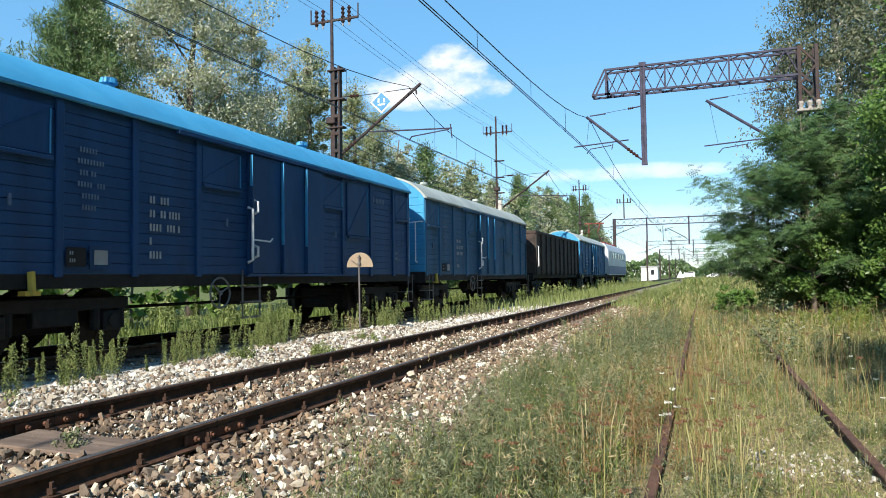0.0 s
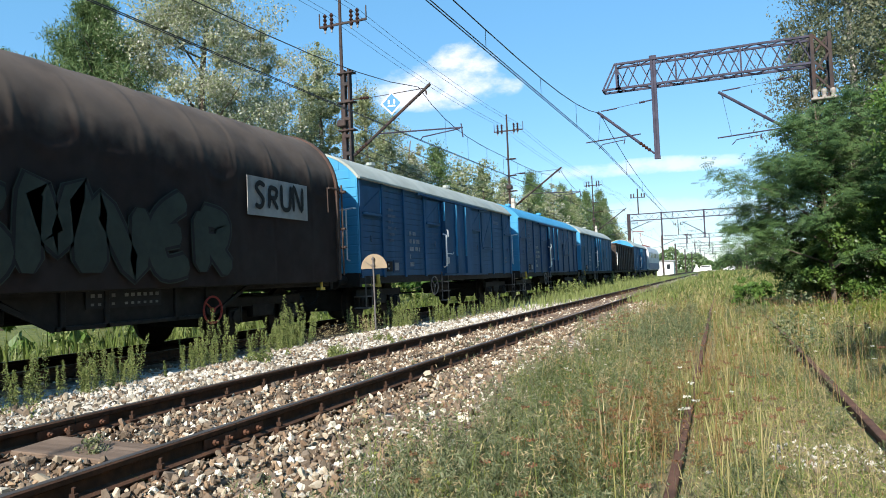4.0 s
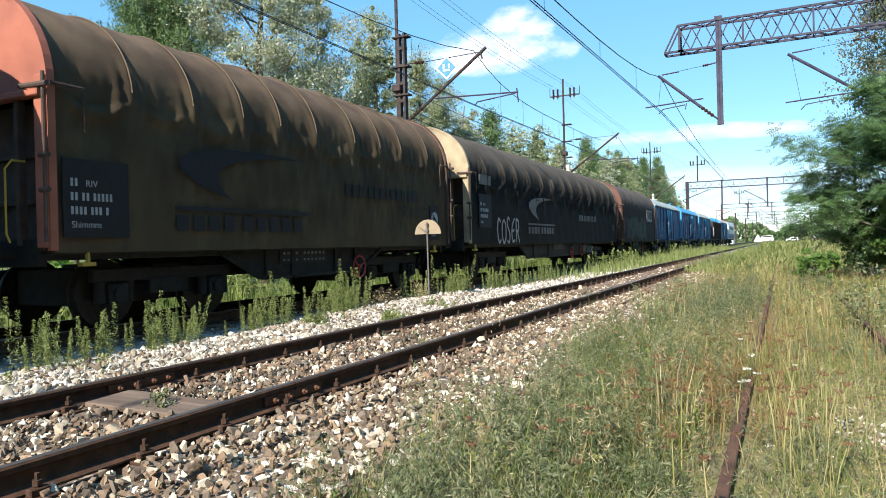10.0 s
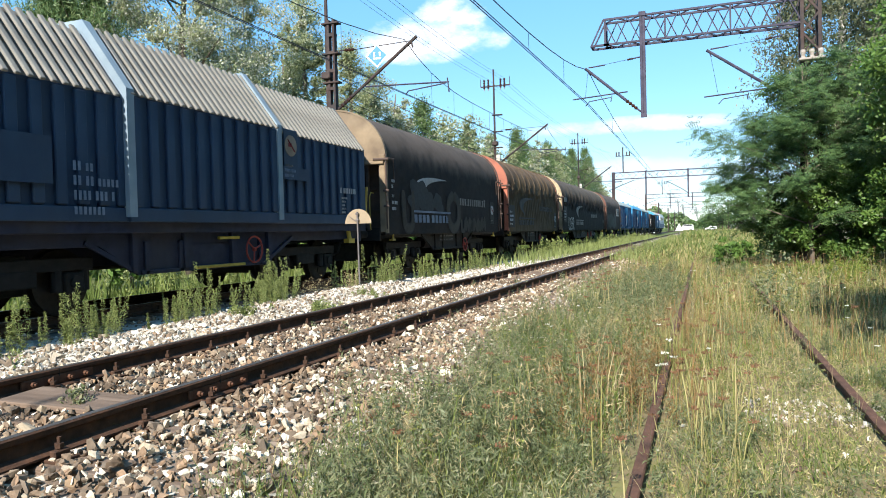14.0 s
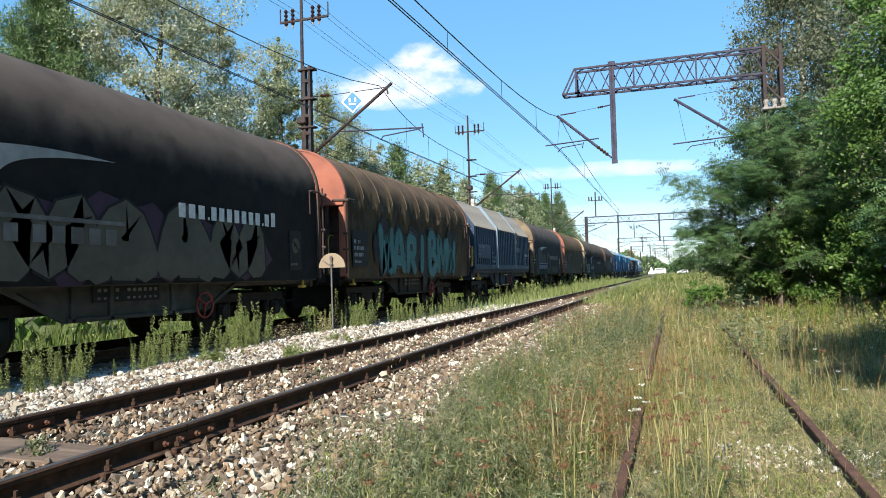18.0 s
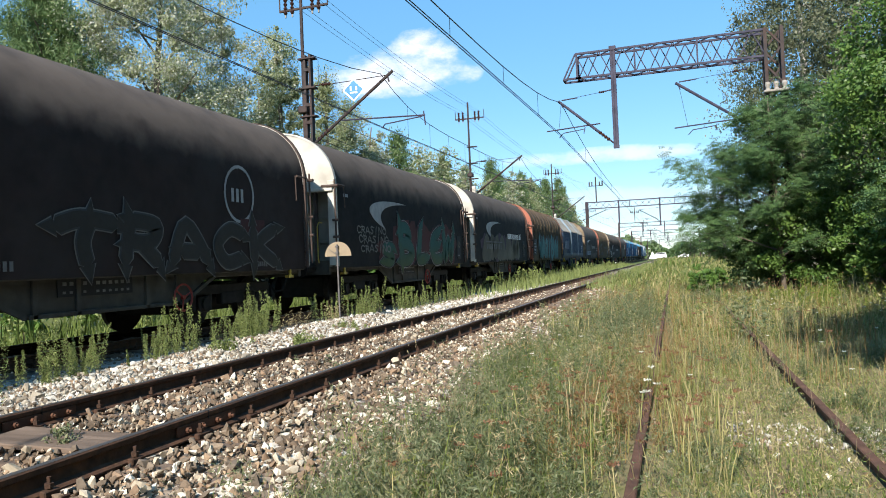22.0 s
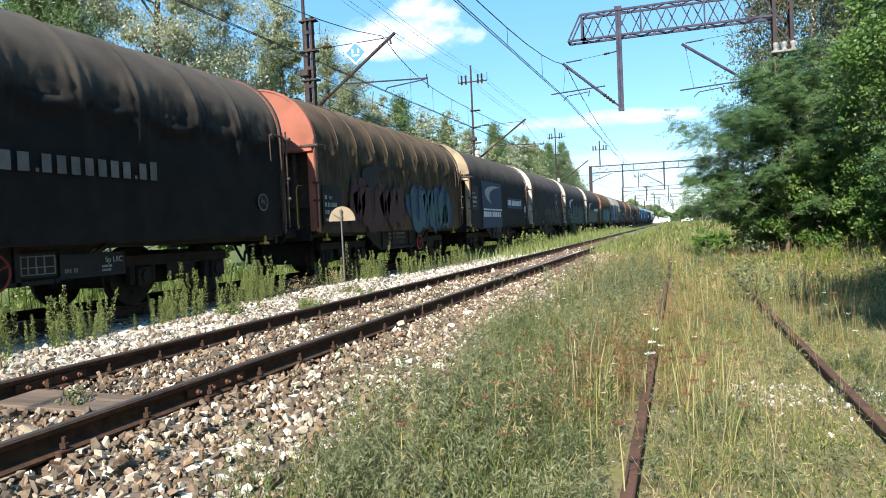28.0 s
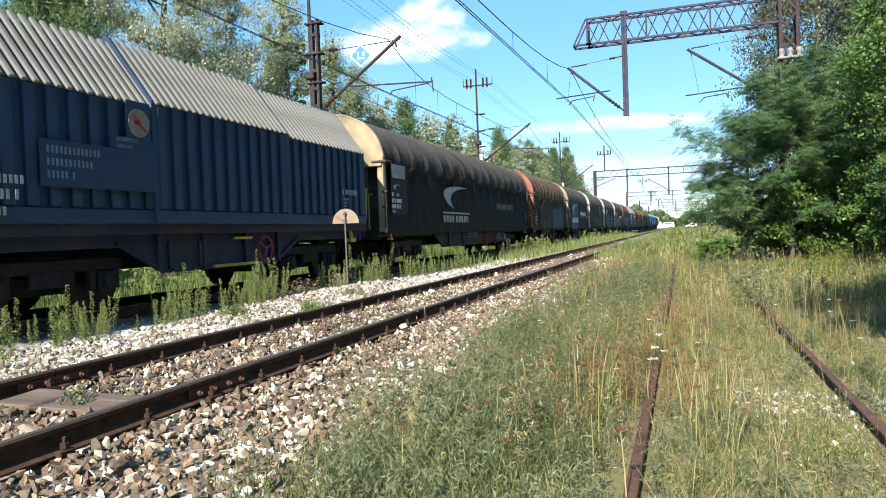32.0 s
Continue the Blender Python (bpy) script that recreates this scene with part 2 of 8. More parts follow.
M_WHITE = material("white_enamel", (0.74, 0.74, 0.74), (0.84, 0.84, 0.83), 0.5, 5, 0, 0.05)
M_BLACK = material("underframe_grime_black", (0.007, 0.0065, 0.0065), (0.018, 0.016, 0.015), 0.85, 6, 0.1, 0.25, 60, grime=(0.032, 0.022, 0.016), grime_amount=0.35)
M_WHEEL = material("greasy_wheel_steel", (0.012, 0.011, 0.010), (0.028, 0.024, 0.021), 0.7, 10, 0.4, 0.2, 60, grime=(0.07, 0.045, 0.03))
# Sides carry the shade in their blue; roof, ends and edges the sun.
M_VANBLUE = material("van_shaded_side_blue_paint", (0.0055, 0.046, 0.132), (0.009, 0.062, 0.17), 0.6, 3, 0, 0.2, 50, grime=(0.004, 0.02, 0.055), grime_amount=0.6, stretch=(1, 1, 0.4))
M_VANBLUE_MID = material("van_shaded_worn_blue_paint", (0.0085, 0.07, 0.17), (0.014, 0.094, 0.22), 0.65, 3, 0, 0.2, 50, grime=(0.006, 0.036, 0.08), grime_amount=0.6, stretch=(1, 1, 0.4))
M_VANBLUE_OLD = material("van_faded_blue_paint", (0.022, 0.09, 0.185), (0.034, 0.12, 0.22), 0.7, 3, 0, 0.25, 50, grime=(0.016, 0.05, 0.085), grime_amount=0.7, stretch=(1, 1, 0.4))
M_VANBLUE_LIT = material("van_lit_blue_paint", (0.03, 0.25, 0.46), (0.05, 0.30, 0.52), 0.55, 2, 0, 0.1, 30, grime=(0.035, 0.17, 0.32), grime_amount=0.35)
M_ROOFGREY = material("van_roof_grey_green_paint", (0.30, 0.34, 0.31), (0.40, 0.43, 0.39), 0.65, 2, 0, 0.15, 30, grime=(0.19, 0.2, 0.17), grime_amount=0.5)
M_WHITEBAR = material("white_grab_rail_paint", (0.62, 0.63, 0.62), (0.75, 0.75, 0.74), 0.5, 8, 0, 0.1)
M_YELLOW = material("yellow_lever_paint", (0.42, 0.29, 0.04), (0.55, 0.39, 0.06), 0.55, 8, 0, 0.1, grime=(0.25, 0.16, 0.04))
M_RED = material("dull_red_paint", (0.20, 0.02, 0.015), (0.30, 0.04, 0.03), 0.6, 8, 0, 0.1, grime=(0.08, 0.02, 0.015))
M_LETTER = material("faded_white_lettering", (0.24, 0.26, 0.28), (0.38, 0.40, 0.41), 0.7, 12, 0, 0.0)
M_LETTER_BRIGHT = material("white_lettering", (0.55, 0.56, 0.57), (0.72, 0.73, 0.73), 0.6, 12, 0, 0.0)
M_LETTER_DARK = material("dark_navy_print", (0.006, 0.0065, 0.010), (0.010, 0.0105, 0.015), 0.7, 12, 0, 0.0)
M_GOND = material("brown_black_gondola_paint", (0.025, 0.02, 0.018), (0.06, 0.045, 0.038), 0.8, 4, 0.1, 0.25, 40, grime=(0.10, 0.05, 0.03))


# ---- building tools ----
def part(name, bm, mat, parent=None, label="", smooth=False):
    """Link a bmesh as one mesh object, under a thing or a part."""
    me = bpy.data.meshes.new(name)
    bm.to_mesh(me)
    bm.free()
    if smooth:
        me.polygons.foreach_set("use_smooth", [True] * len(me.polygons))
    me.materials.append(mat)
    ob = new(name, me)
    if parent is not None:
        ob.parent = parent
    if label:
        ob["label"] = label
    return ob


def shared(name, me, parent, m):
    """One more object on a mesh that is already there."""
    ob = new(name, me)
    ob.parent = parent
    ob.matrix_basis = m
    return ob


def thing(name, label, category, group="", kind="", at=None):
    ob = new(name)
    ob.empty_display_size = 0.3
    if at is not None:
        ob.matrix_basis = at
    return tagged(ob, label, category, group, kind)


def B():
    return bmesh.new()


def box(bm, x0, x1, y0, y1, z0, z1, m=None):
    v = [bm.verts.new((x, y, z)) for x in (x0, x1) for y in (y0, y1) for z in (z0, z1)]
    for f in ((0, 1, 3, 2), (4, 6, 7, 5), (0, 4, 5, 1), (2, 3, 7, 6), (0, 2, 6, 4), (1, 5, 7, 3)):
        bm.faces.new([v[i] for i in f])
    if m is not None:
        for p in v:
            p.co = m @ p.co
    return bm


def softbox(bm, x0, x1, y0, y1, z0, z1, b=0.01, m=None):
    """A box with chamfered edges."""
    tmp = bmesh.new()
    box(tmp, x0, x1, y0, y1, z0, z1)
    bmesh.ops.bevel(tmp, geom=tmp.edges[:], offset=b, segments=1, affect="EDGES")
    join(bm, tmp, m)
    return bm


def join(bm, other, m=None):
    vs = {}
    for v in other.verts:
        vs[v] = bm.verts.new(m @ v.co if m is not None else v.co)
    for f in other.faces:
        bm.faces.new([vs[v] for v in f.verts])
    other.free()
    return bm


def tube(bm, points, r, n=6, caps=True):
    """A round bar along points; r is a radius or one for each point."""
    pts = [Vector(p) for p in points]
    rs = r if isinstance(r, (list, tuple)) else [r] * len(pts)
    rings = []
    ref = None
    for i, p in enumerate(pts):
        d = (pts[min(i + 1, len(pts) - 1)] - pts[max(i - 1, 0)]).normalized()
        if ref is None:
            ref = Vector((0, 0, 1)) if abs(d.z) < 0.9 else Vector((1, 0, 0))
        a = d.cross(ref).normalized()
        ref = a.cross(d)
        rings.append([bm.verts.new(p + rs[i] * (math.cos(2 * math.pi * k / n) * a + math.sin(2 * math.pi * k / n) * ref)) for k in range(n)])
    for q, w in zip(rings, rings[1:]):
        for k in range(n):
            bm.faces.new((q[k], q[(k + 1) % n], w[(k + 1) % n], w[k]))
    if caps and n > 2:
        bm.faces.new(rings[0][::-1])
        bm.faces.new(rings[-1])
    return bm


def beam(bm, a, b, w, h=None):
    """A square bar from a to b."""
    a, b = Vector(a), Vector(b)
    h = w if h is None else h
    d = b - a
    m = Matrix.Translation(a) @ d.to_track_quat("Z", "Y").to_matrix().to_4x4()
    return box(bm, -w / 2, w / 2, -h / 2, h / 2, 0, d.length, m)


def extrude(bm, profile, y0, y1, closed=True, steps=1, caps=True):
    """A profile of (x, z) carried along y."""
    rows = []
    for s in range(steps + 1):
        y = y0 + (y1 - y0) * s / steps
        rows.append([bm.verts.new((x, y, z)) for x, z in profile])
    k = len(profile)
    for a, b in zip(rows, rows[1:]):
        for i in range(k if closed else k - 1):
            j = (i + 1) % k
            bm.faces.new((a[i], b[i], b[j], a[j]))
    if closed and caps:
        bm.faces.new(rows[0])
        bm.faces.new(rows[-1][::-1])
    return bm


def disc(bm, centre, axis, r, depth, n=20):
    c, a = Vector(centre), Vector(axis).normalized()
    return tube(bm, [c - a * depth / 2, c + a * depth / 2], r, n)


def soup(name, verts, faces, mat, parent=None):
    """A mesh from arrays: verts (n, 3), faces (m, 3 or 4)."""
    verts, faces = np.asarray(verts, np.float32), np.asarray(faces, np.int32)
    me = bpy.data.meshes.new(name)
    me.vertices.add(len(verts))
    me.vertices.foreach_set("co", verts.ravel())
    k = faces.shape[1]
    me.loops.add(faces.size)
    me.loops.foreach_set("vertex_index", faces.ravel())
    me.polygons.add(len(faces))
    me.polygons.foreach_set("loop_start", np.arange(0, faces.size, k, dtype=np.int32))
    me.polygons.foreach_set("use_smooth", np.zeros(len(faces), bool))
    me.update(calc_edges=True)
    me.validate()
    me.materials.append(mat)
    ob = new(name, me)
    if parent is not None:
        ob.parent = parent
    return ob



# ---- plan ----
RAIL_Z = 0.50            # rail heads of the two running tracks
TRAIN_X = -9.15          # centre of the train's track
MAIN_X = -4.10           # centre of the empty track
SIDE_X = 0.395           # centre of the overgrown siding
SIDE_Z = 0.10
GAUGE = 1.505            # between rail head centres


def smooth01(x):
    x = np.clip(x, 0, 1)
    return x * x * (3 - 2 * x)


def ground_height(x, y):
    """The lie of the land across the tracks: verge, ballast shoulder, bed, ditch beyond."""
    x, y = np.asarray(x, float), np.asarray(y, float)
    z = 0.29 * smooth01((-1.35 - x) / 1.3)
    z = z + 0.015 * smooth01((-5.2 - x) / 0.6) + 0.16 * np.exp(-(((x + 6.55) / 0.75) ** 2)) * np.exp(-(((y - 12.3) / 4.2) ** 2))
    z = z - 0.06 * np.exp(-(((x + 7.3) / 0.5) ** 2))
    z = z - 0.55 * smooth01((-11.2 - x) / 2.2) + 0.3 * smooth01((-15 - x) / 5)
    z = z + 0.12 * smooth01((x - 2.2) / 3.0) + 0.03 * np.sin(x * 0.9 + y * 0.31) * smooth01((x + 0.8) / 1.5)
    return z


xs = np.concatenate([[-4500, -1200, -400, -150, -70, -40, -26], np.arange(-20, -12, 1.0), np.arange(-12, -0.6, 0.22), np.arange(-0.5, 6, 0.5), np.arange(6, 20, 2.0), [26, 40, 70, 150, 400, 1200, 4500]])
ys = np.concatenate([[-4500, -1200, -400, -200, -100, -50, -25, -10], np.arange(-6, 40, 0.5), np.arange(40, 120, 4.0), [130, 150, 180, 220, 300, 420, 600, 900, 1500, 2500, 4500]])
gx, gy = np.meshgrid(xs, ys, indexing="ij")
gz = ground_height(gx, gy)
gi = np.arange(gx.size).reshape(gx.shape)
quads = np.stack([gi[:-1, :-1], gi[1:, :-1], gi[1:, 1:], gi[:-1, 1:]], -1).reshape(-1, 4)


def ground_material():
    """Soil and dry litter under the grass, limestone and brown gravel along the tracks."""
    m = bpy.data.materials.new("ground_soil_and_gravel")
    m.use_nodes = True
    n, l = m.node_tree.nodes, m.node_tree.links
    b = n["Principled BSDF"]
    tc = n.new("ShaderNodeTexCoord")
    sx = n.new("ShaderNodeSeparateXYZ")
    l.new(tc.outputs["Object"], sx.inputs[0])

    def noise_of(s, d=5):
        t = n.new("ShaderNodeTexNoise")
        t.inputs["Scale"].default_value, t.inputs["Detail"].default_value = s, d
        l.new(tc.outputs["Object"], t.inputs["Vector"])
        return t.outputs["Fac"]

    def ramp(v, *stops):
        r = n.new("ShaderNodeValToRGB")
        e = r.color_ramp.elements
        while len(e) < len(stops):
            e.new(0.5)
        for k, (p, c) in enumerate(stops):
            e[k].position, e[k].color = p, (*c, 1)
        l.new(v, r.inputs[0])
        return r.outputs[0]

    def mix(f, a, c):
        x = n.new("ShaderNodeMix")
        x.data_type = "RGBA"
        l.new(f, x.inputs["Factor"])
        l.new(a, x.inputs["A"])
        l.new(c, x.inputs["B"])
        return x.outputs["Result"]

    def step(v, lo, hi, wob=0.35, s=1.4):
        q = n.new("ShaderNodeMath")
        q.operation = "MULTIPLY_ADD"
        l.new(noise_of(s), q.inputs[0])
        q.inputs[1].default_value = wob * 2
        l.new(v, q.inputs[2])
        r = n.new("ShaderNodeMapRange")
        r.inputs["From Min"].default_value, r.inputs["From Max"].default_value = lo + wob, hi + wob
        l.new(q.outputs[0], r.inputs["Value"])
        return r.outputs[0]

    soil = ramp(noise_of(3.0, 8), (0.3, (0.11, 0.085, 0.05)), (0.5, (0.20, 0.165, 0.09)), (0.7, (0.16, 0.165, 0.06)))
    vor = n.new("ShaderNodeTexVoronoi")
    vor.inputs["Scale"].default_value = 17
    l.new(tc.outputs["Object"], vor.inputs["Vector"])
    sep = n.new("ShaderNodeSeparateColor")
    l.new(vor.outputs["Color"], sep.inputs[0])
    brown = ramp(sep.outputs[0], (0.0, (0.10, 0.075, 0.06)), (0.5, (0.19, 0.14, 0.105)), (0.7, (0.32, 0.25, 0.19)), (0.88, (0.55, 0.5, 0.43)))
    white = ramp(sep.outputs[1], (0.0, (0.22, 0.2, 0.17)), (0.4, (0.46, 0.44, 0.4)), (1.0, (0.62, 0.6, 0.56)))
    gravel = mix(step(sx.outputs["X"], -5.3, -4.9), white, brown)
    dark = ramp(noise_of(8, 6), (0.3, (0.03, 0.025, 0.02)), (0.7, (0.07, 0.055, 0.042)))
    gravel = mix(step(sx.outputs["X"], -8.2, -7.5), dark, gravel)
    grassy = ramp(noise_of(5.0, 8), (0.3, (0.06, 0.075, 0.022)), (0.55, (0.11, 0.13, 0.035)), (0.75, (0.17, 0.16, 0.06)))
    far = step(sx.outputs["Y"], 26.0, 44.0, 4.0, 0.3)
    gravel = mix(far, gravel, mix(step(sx.outputs["X"], -5.6, -5.0), grassy, gravel))
    col = mix(step(sx.outputs["X"], -2.1, -1.6), gravel, soil)
    col = mix(step(sx.outputs["X"], -11.4, -10.7), grassy, col)
    l.new(col, b.inputs["Base Color"])
    b.inputs["Roughness"].default_value = 0.95
    b.inputs["Specular IOR Level"].default_value = 0.2
    bp = n.new("ShaderNodeBump")
    bp.inputs["Strength"].default_value, bp.inputs["Distance"].default_value = 0.35, 0.012
    l.new(vor.outputs["Distance"], bp.inputs["Height"])
    l.new(bp.outputs[0], b.inputs["Normal"])
    return m


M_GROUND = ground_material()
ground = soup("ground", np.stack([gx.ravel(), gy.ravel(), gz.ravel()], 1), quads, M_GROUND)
ground.data.polygons.foreach_set("use_smooth", [True] * len(ground.data.polygons))
tagged(ground, "railway ground of gravel bed and grassy verge", "ground", kind="structure")

# ---- rails ----
RAIL = [(-0.0725, -0.149), (0.0725, -0.149), (0.0725, -0.138), (0.012, -0.112), (0.009, -0.05), (0.034, -0.036), (0.036, -0.008), (0.028, 0.0),
        (-0.028, 0.0), (-0.036, -0.008), (-0.034, -0.036), (-0.009, -0.05), (-0.012, -0.112), (-0.0725, -0.138)]


def track(name, x, z, label, mat, shiny=True, y0=-260.0, y1=900.0):
    t = thing(name, label, "railway track", kind="structure", at=pose(x, 0, z))
    for side in (-1, 1):
        bm = B()
        extrude(bm, [(side * GAUGE / 2 + px, pz) for px, pz in RAIL], y0, y1, steps=1)
        r = part("rail", bm, mat, t)
        if shiny:
            bm = B()
            box(bm, side * GAUGE / 2 - 0.024, side * GAUGE / 2 + 0.024, y0, y1, 0.0005, 0.0025)
            part("tread", bm, M_SHINE, r, "dull worn running surface")
    return t


main_track = track("main_track", MAIN_X, RAIL_Z, "empty railway track with dark rusty rails on stone ballast", M_RUST)
train_track = track("train_track", TRAIN_X, RAIL_Z, "railway track under the passing freight train", M_RUST)
siding = track("siding_track", SIDE_X, SIDE_Z, "abandoned brown-rusted siding overgrown with grass", M_OLDRAIL, shiny=False, y0=-60, y1=90)


def sleeper_mesh(length, width, height):
    bm = B()
    softbox(bm, -length / 2, length / 2, -width / 2, width / 2, -height, 0, 0.012)
    for v in bm.verts:
        v.co += 0.006 * Vector(noise.noise_vector(v.co * 3.1))
    me = bpy.data.meshes.new("sleeper")
    bm.to_mesh(me)
    bm.free()
    me.materials.append(M_WOOD)
    return me


def fastening_mesh():
    """A ribbed base plate with two clamped bolts standing beside the rail foot."""
    bm = B()
    softbox(bm, -0.17, 0.17, -0.075, 0.075, -0.172, -0.152, 0.004)
    for s in (-1, 1):
        softbox(bm, s * 0.105 - 0.022, s * 0.105 + 0.022, -0.05, 0.05, -0.152, -0.112, 0.006)
        tube(bm, [(s * 0.10, 0, -0.15), (s * 0.10, 0, -0.045)], 0.012, 6)
        tube(bm, [(s * 0.10, 0, -0.105), (s * 0.10, 0, -0.078)], 0.024, 6)
    me = bpy.data.meshes.new("rail_fastening")
    bm.to_mesh(me)
    bm.free()
    me.materials.append(M_RUST)
    return me


SLEEPER = sleeper_mesh(2.55, 0.25, 0.16)
FASTEN = fastening_mesh()
JOINT_Y = 4.12
for t, x, far in ((main_track, MAIN_X, 78), (train_track, TRAIN_X, 60), (siding, SIDE_X, 26)):
    for k in range(-4, far):
        y = JOINT_Y - 0.13 + 0.62 * k
        s = shared("sleeper", SLEEPER, t, pose(0, y, -0.172, 0, random.uniform(-0.4, 0.4), random.uniform(-0.8, 0.8)))
        if t is not siding:
            for side in (-1, 1):
                shared("rail_fastening", FASTEN, s, s.matrix_basis.inverted() @ pose(side * GAUGE / 2, y, 0))


def fishplate(t, x, y):
    """Two joint bars bolted across a rail joint."""
    for s in (-1, 1):
        bm = B()
        softbox(bm, s * 0.014, s * 0.034, -0.33, 0.33, -0.118, -0.046, 0.006)
        bar = part("joint_bar", bm, M_RUST_RED, t, "red-rusted joint bar")
        bar.matrix_basis = pose(x, y, 0)
        for q in (-0.24, -0.09, 0.09, 0.24):
            bm = B()
            tube(bm, [(s * 0.034, q, -0.082), (s * 0.062, q, -0.082)], 0.02, 6)
            tube(bm, [(s * 0.062, q, -0.082), (s * 0.082, q, -0.082)], 0.011, 6)
            part("joint_bolt", bm, M_RUST_RED, bar)
    bm = B()
    box(bm, -0.037, 0.037, -0.003, 0.003, -0.06, 0.003)
    part("joint_gap", bm, M_BLACK, t).matrix_basis = pose(x, y, 0)


fishplate(main_track, GAUGE / 2, JOINT_Y + 0.05)
fishplate(main_track, -GAUGE / 2, JOINT_Y - 0.02)
bm = B()
softbox(bm, -0.58, 0.58, -0.20, 0.20, -0.02, 0.02, 0.008)
for v in bm.verts:
    v.co += 0.012 * Vector(noise.noise_vector(v.co * 2.3 + Vector((4, 1, 0))))
plank = part("joint_sleeper_plank", bm, M_WOOD, main_track, "broad weathered plank between the rails at the joint")
plank.matrix_basis = pose(-0.05, JOINT_Y - 0.42, -0.135, 2, 1.5, 2)


# ---- masts, gantries and wires ----
def lattice(bm, a, b, width, depth, rungs, chord=0.06, lace=0.03, up=(0, 0, 1)):
    """Four chords from a to b with zig-zag lacing on all faces."""
    a, b = Vector(a), Vector(b)
    d = (b - a).normalized()
    u = Vector(up)
    s = d.cross(u).normalized()
    corners = [s * (i * depth / 2) + u * (j * width / 2) for i, j in ((-1, -1), (-1, 1), (1, 1), (1, -1))]
    for c in corners:
        beam(bm, a + c, b + c, chord)
    for q, w in zip(corners, corners[1:] + corners[:1]):
        for k in range(rungs):
            p0, p1 = a + (b - a) * (k / rungs), a + (b - a) * ((k + 1) / rungs)
            first, second = (q, w) if k % 2 == 0 else (w, q)
            beam(bm, p0 + first, p1 + second, lace)
    return bm


def insulator(name, a, b, parent, r=0.075, sheds=4, mat=None):
    a, b = Vector(a), Vector(b)
    pts, rs = [], []
    for k in range(sheds * 2 + 1):
        pts.append(a.lerp(b, k / (sheds * 2)))
        rs.append(r if k % 2 else r * 0.45)
    bm = B()
    tube(bm, pts, rs, 8)
    return part(name, bm, mat or M_INSUL, parent)


def traction_mast(x, y, full=True, concrete=False):
    """A lattice catenary mast with an extended pole, a feeder cross arm and a bracket over the track."""
    g = thing("catenary_mast", "dark rusty catenary mast with feeder cross arm and bracket" if full else
              "slim catenary mast with feeder cross arm and a pale concrete foot", "mast", "catenary masts", at=pose(x, y, 0))
    bm = B()
    if concrete:
        softbox(bm, -0.12, 0.12, -0.1, 0.1, 0, 6.4, 0.02)
        part("concrete_post", bm, M_CONCRETE, g, "pale concrete post")
    else:
        for s in (-1, 1):
            softbox(bm, s * 0.10 - 0.045, s * 0.10 + 0.045, -0.1, 0.1, -0.3, 9.05, 0.01)
        part("channel", bm, M_MAST, g)
        for k in range(14):
            bm = B()
            softbox(bm, -0.15, 0.15, -0.112, 0.112, 0.4 + 0.62 * k, 0.52 + 0.62 * k, 0.005)
            part("batten", bm, M_MAST, g)
    bm = B()
    tube(bm, [(-0.2, 0, 5.4), (-0.2, 0, 11.8)], [0.075, 0.055], 8)
    part("pole", bm, M_MAST, g)
    bm = B()
    beam(bm, (-1.05, 0, 10.75), (0.85, 0, 10.75), 0.07)
    for q in (-1.05, 0.85):
        beam(bm, (q, 0, 10.72), (q, 0, 11.25), 0.035)
    part("cross_arm", bm, M_MAST, g)
    for q in (-0.82, -0.55, 0.25, 0.5):
        insulator("line_insulator", (q, 0, 10.6), (q, 0, 11.2), g, 0.08, 4)
        bm = B()
        tube(bm, [(q, 0, 10.5), (q, 0, 10.62)], 0.03, 6)
        part("insulator_pin", bm, M_PORC, g)
    for z in (8.95, 7.9, 6.9):
        bm = B()
        softbox(bm, -0.34, 0.3, -0.14, 0.14, z - 0.06, z, 0.01)
        part("clamp", bm, M_MAST, g)
    bm = B()
    softbox(bm, -0.36, -0.02, -0.2, 0.2, 7.0, 7.25, 0.03)
    part("bracket_clamp", bm, M_MAST, g)
    # bracket: raking tube, top tie, steady arm
    bm = B()
    tube(bm, [(0.2, 0, 5.95), (3.2, 0, 8.1)], 0.055, 8)
    tube(bm, [(3.0, 0, 7.99), (3.05, 0, 7.75)], 0.03, 6)
    part("raking_tube", bm, M_MAST, g)
    bm = B()
    tube(bm, [(0.2, 0, 7.95), (0.75, 0, 7.95)], 0.02, 6)
    tube(bm, [(0.85, 0, 7.93), (3.0, 0, 7.98)], 0.014, 6)
    part("top_tie", bm, M_MAST, g)
    insulator("tie_insulator", (0.5, 0, 7.95), (0.85, 0, 7.94), g, 0.07, 3)
    insulator("bracket_insulator", (0.3, 0, 6.02), (0.75, 0, 6.35), g, 0.08, 4)
    bm = B()
    tube(bm, [(1.25, 0, 6.62), (4.3, 0, 6.48)], 0.028, 6)
    tube(bm, [(4.25, 0, 6.62), (4.3, 0, 6.15)], 0.022, 6)
    tube(bm, [(2.75, 0, 6.2), (2.85, 0, 6.32), (4.2, 0, 6.45)], 0.022, 6)
    part("steady_arm", bm, M_GANTRY, g)
    return g


traction_mast(-12.0, 21.6)
traction_mast(-12.0, 42.6, False, True)
traction_mast(-12.0, 74.4, False, True)


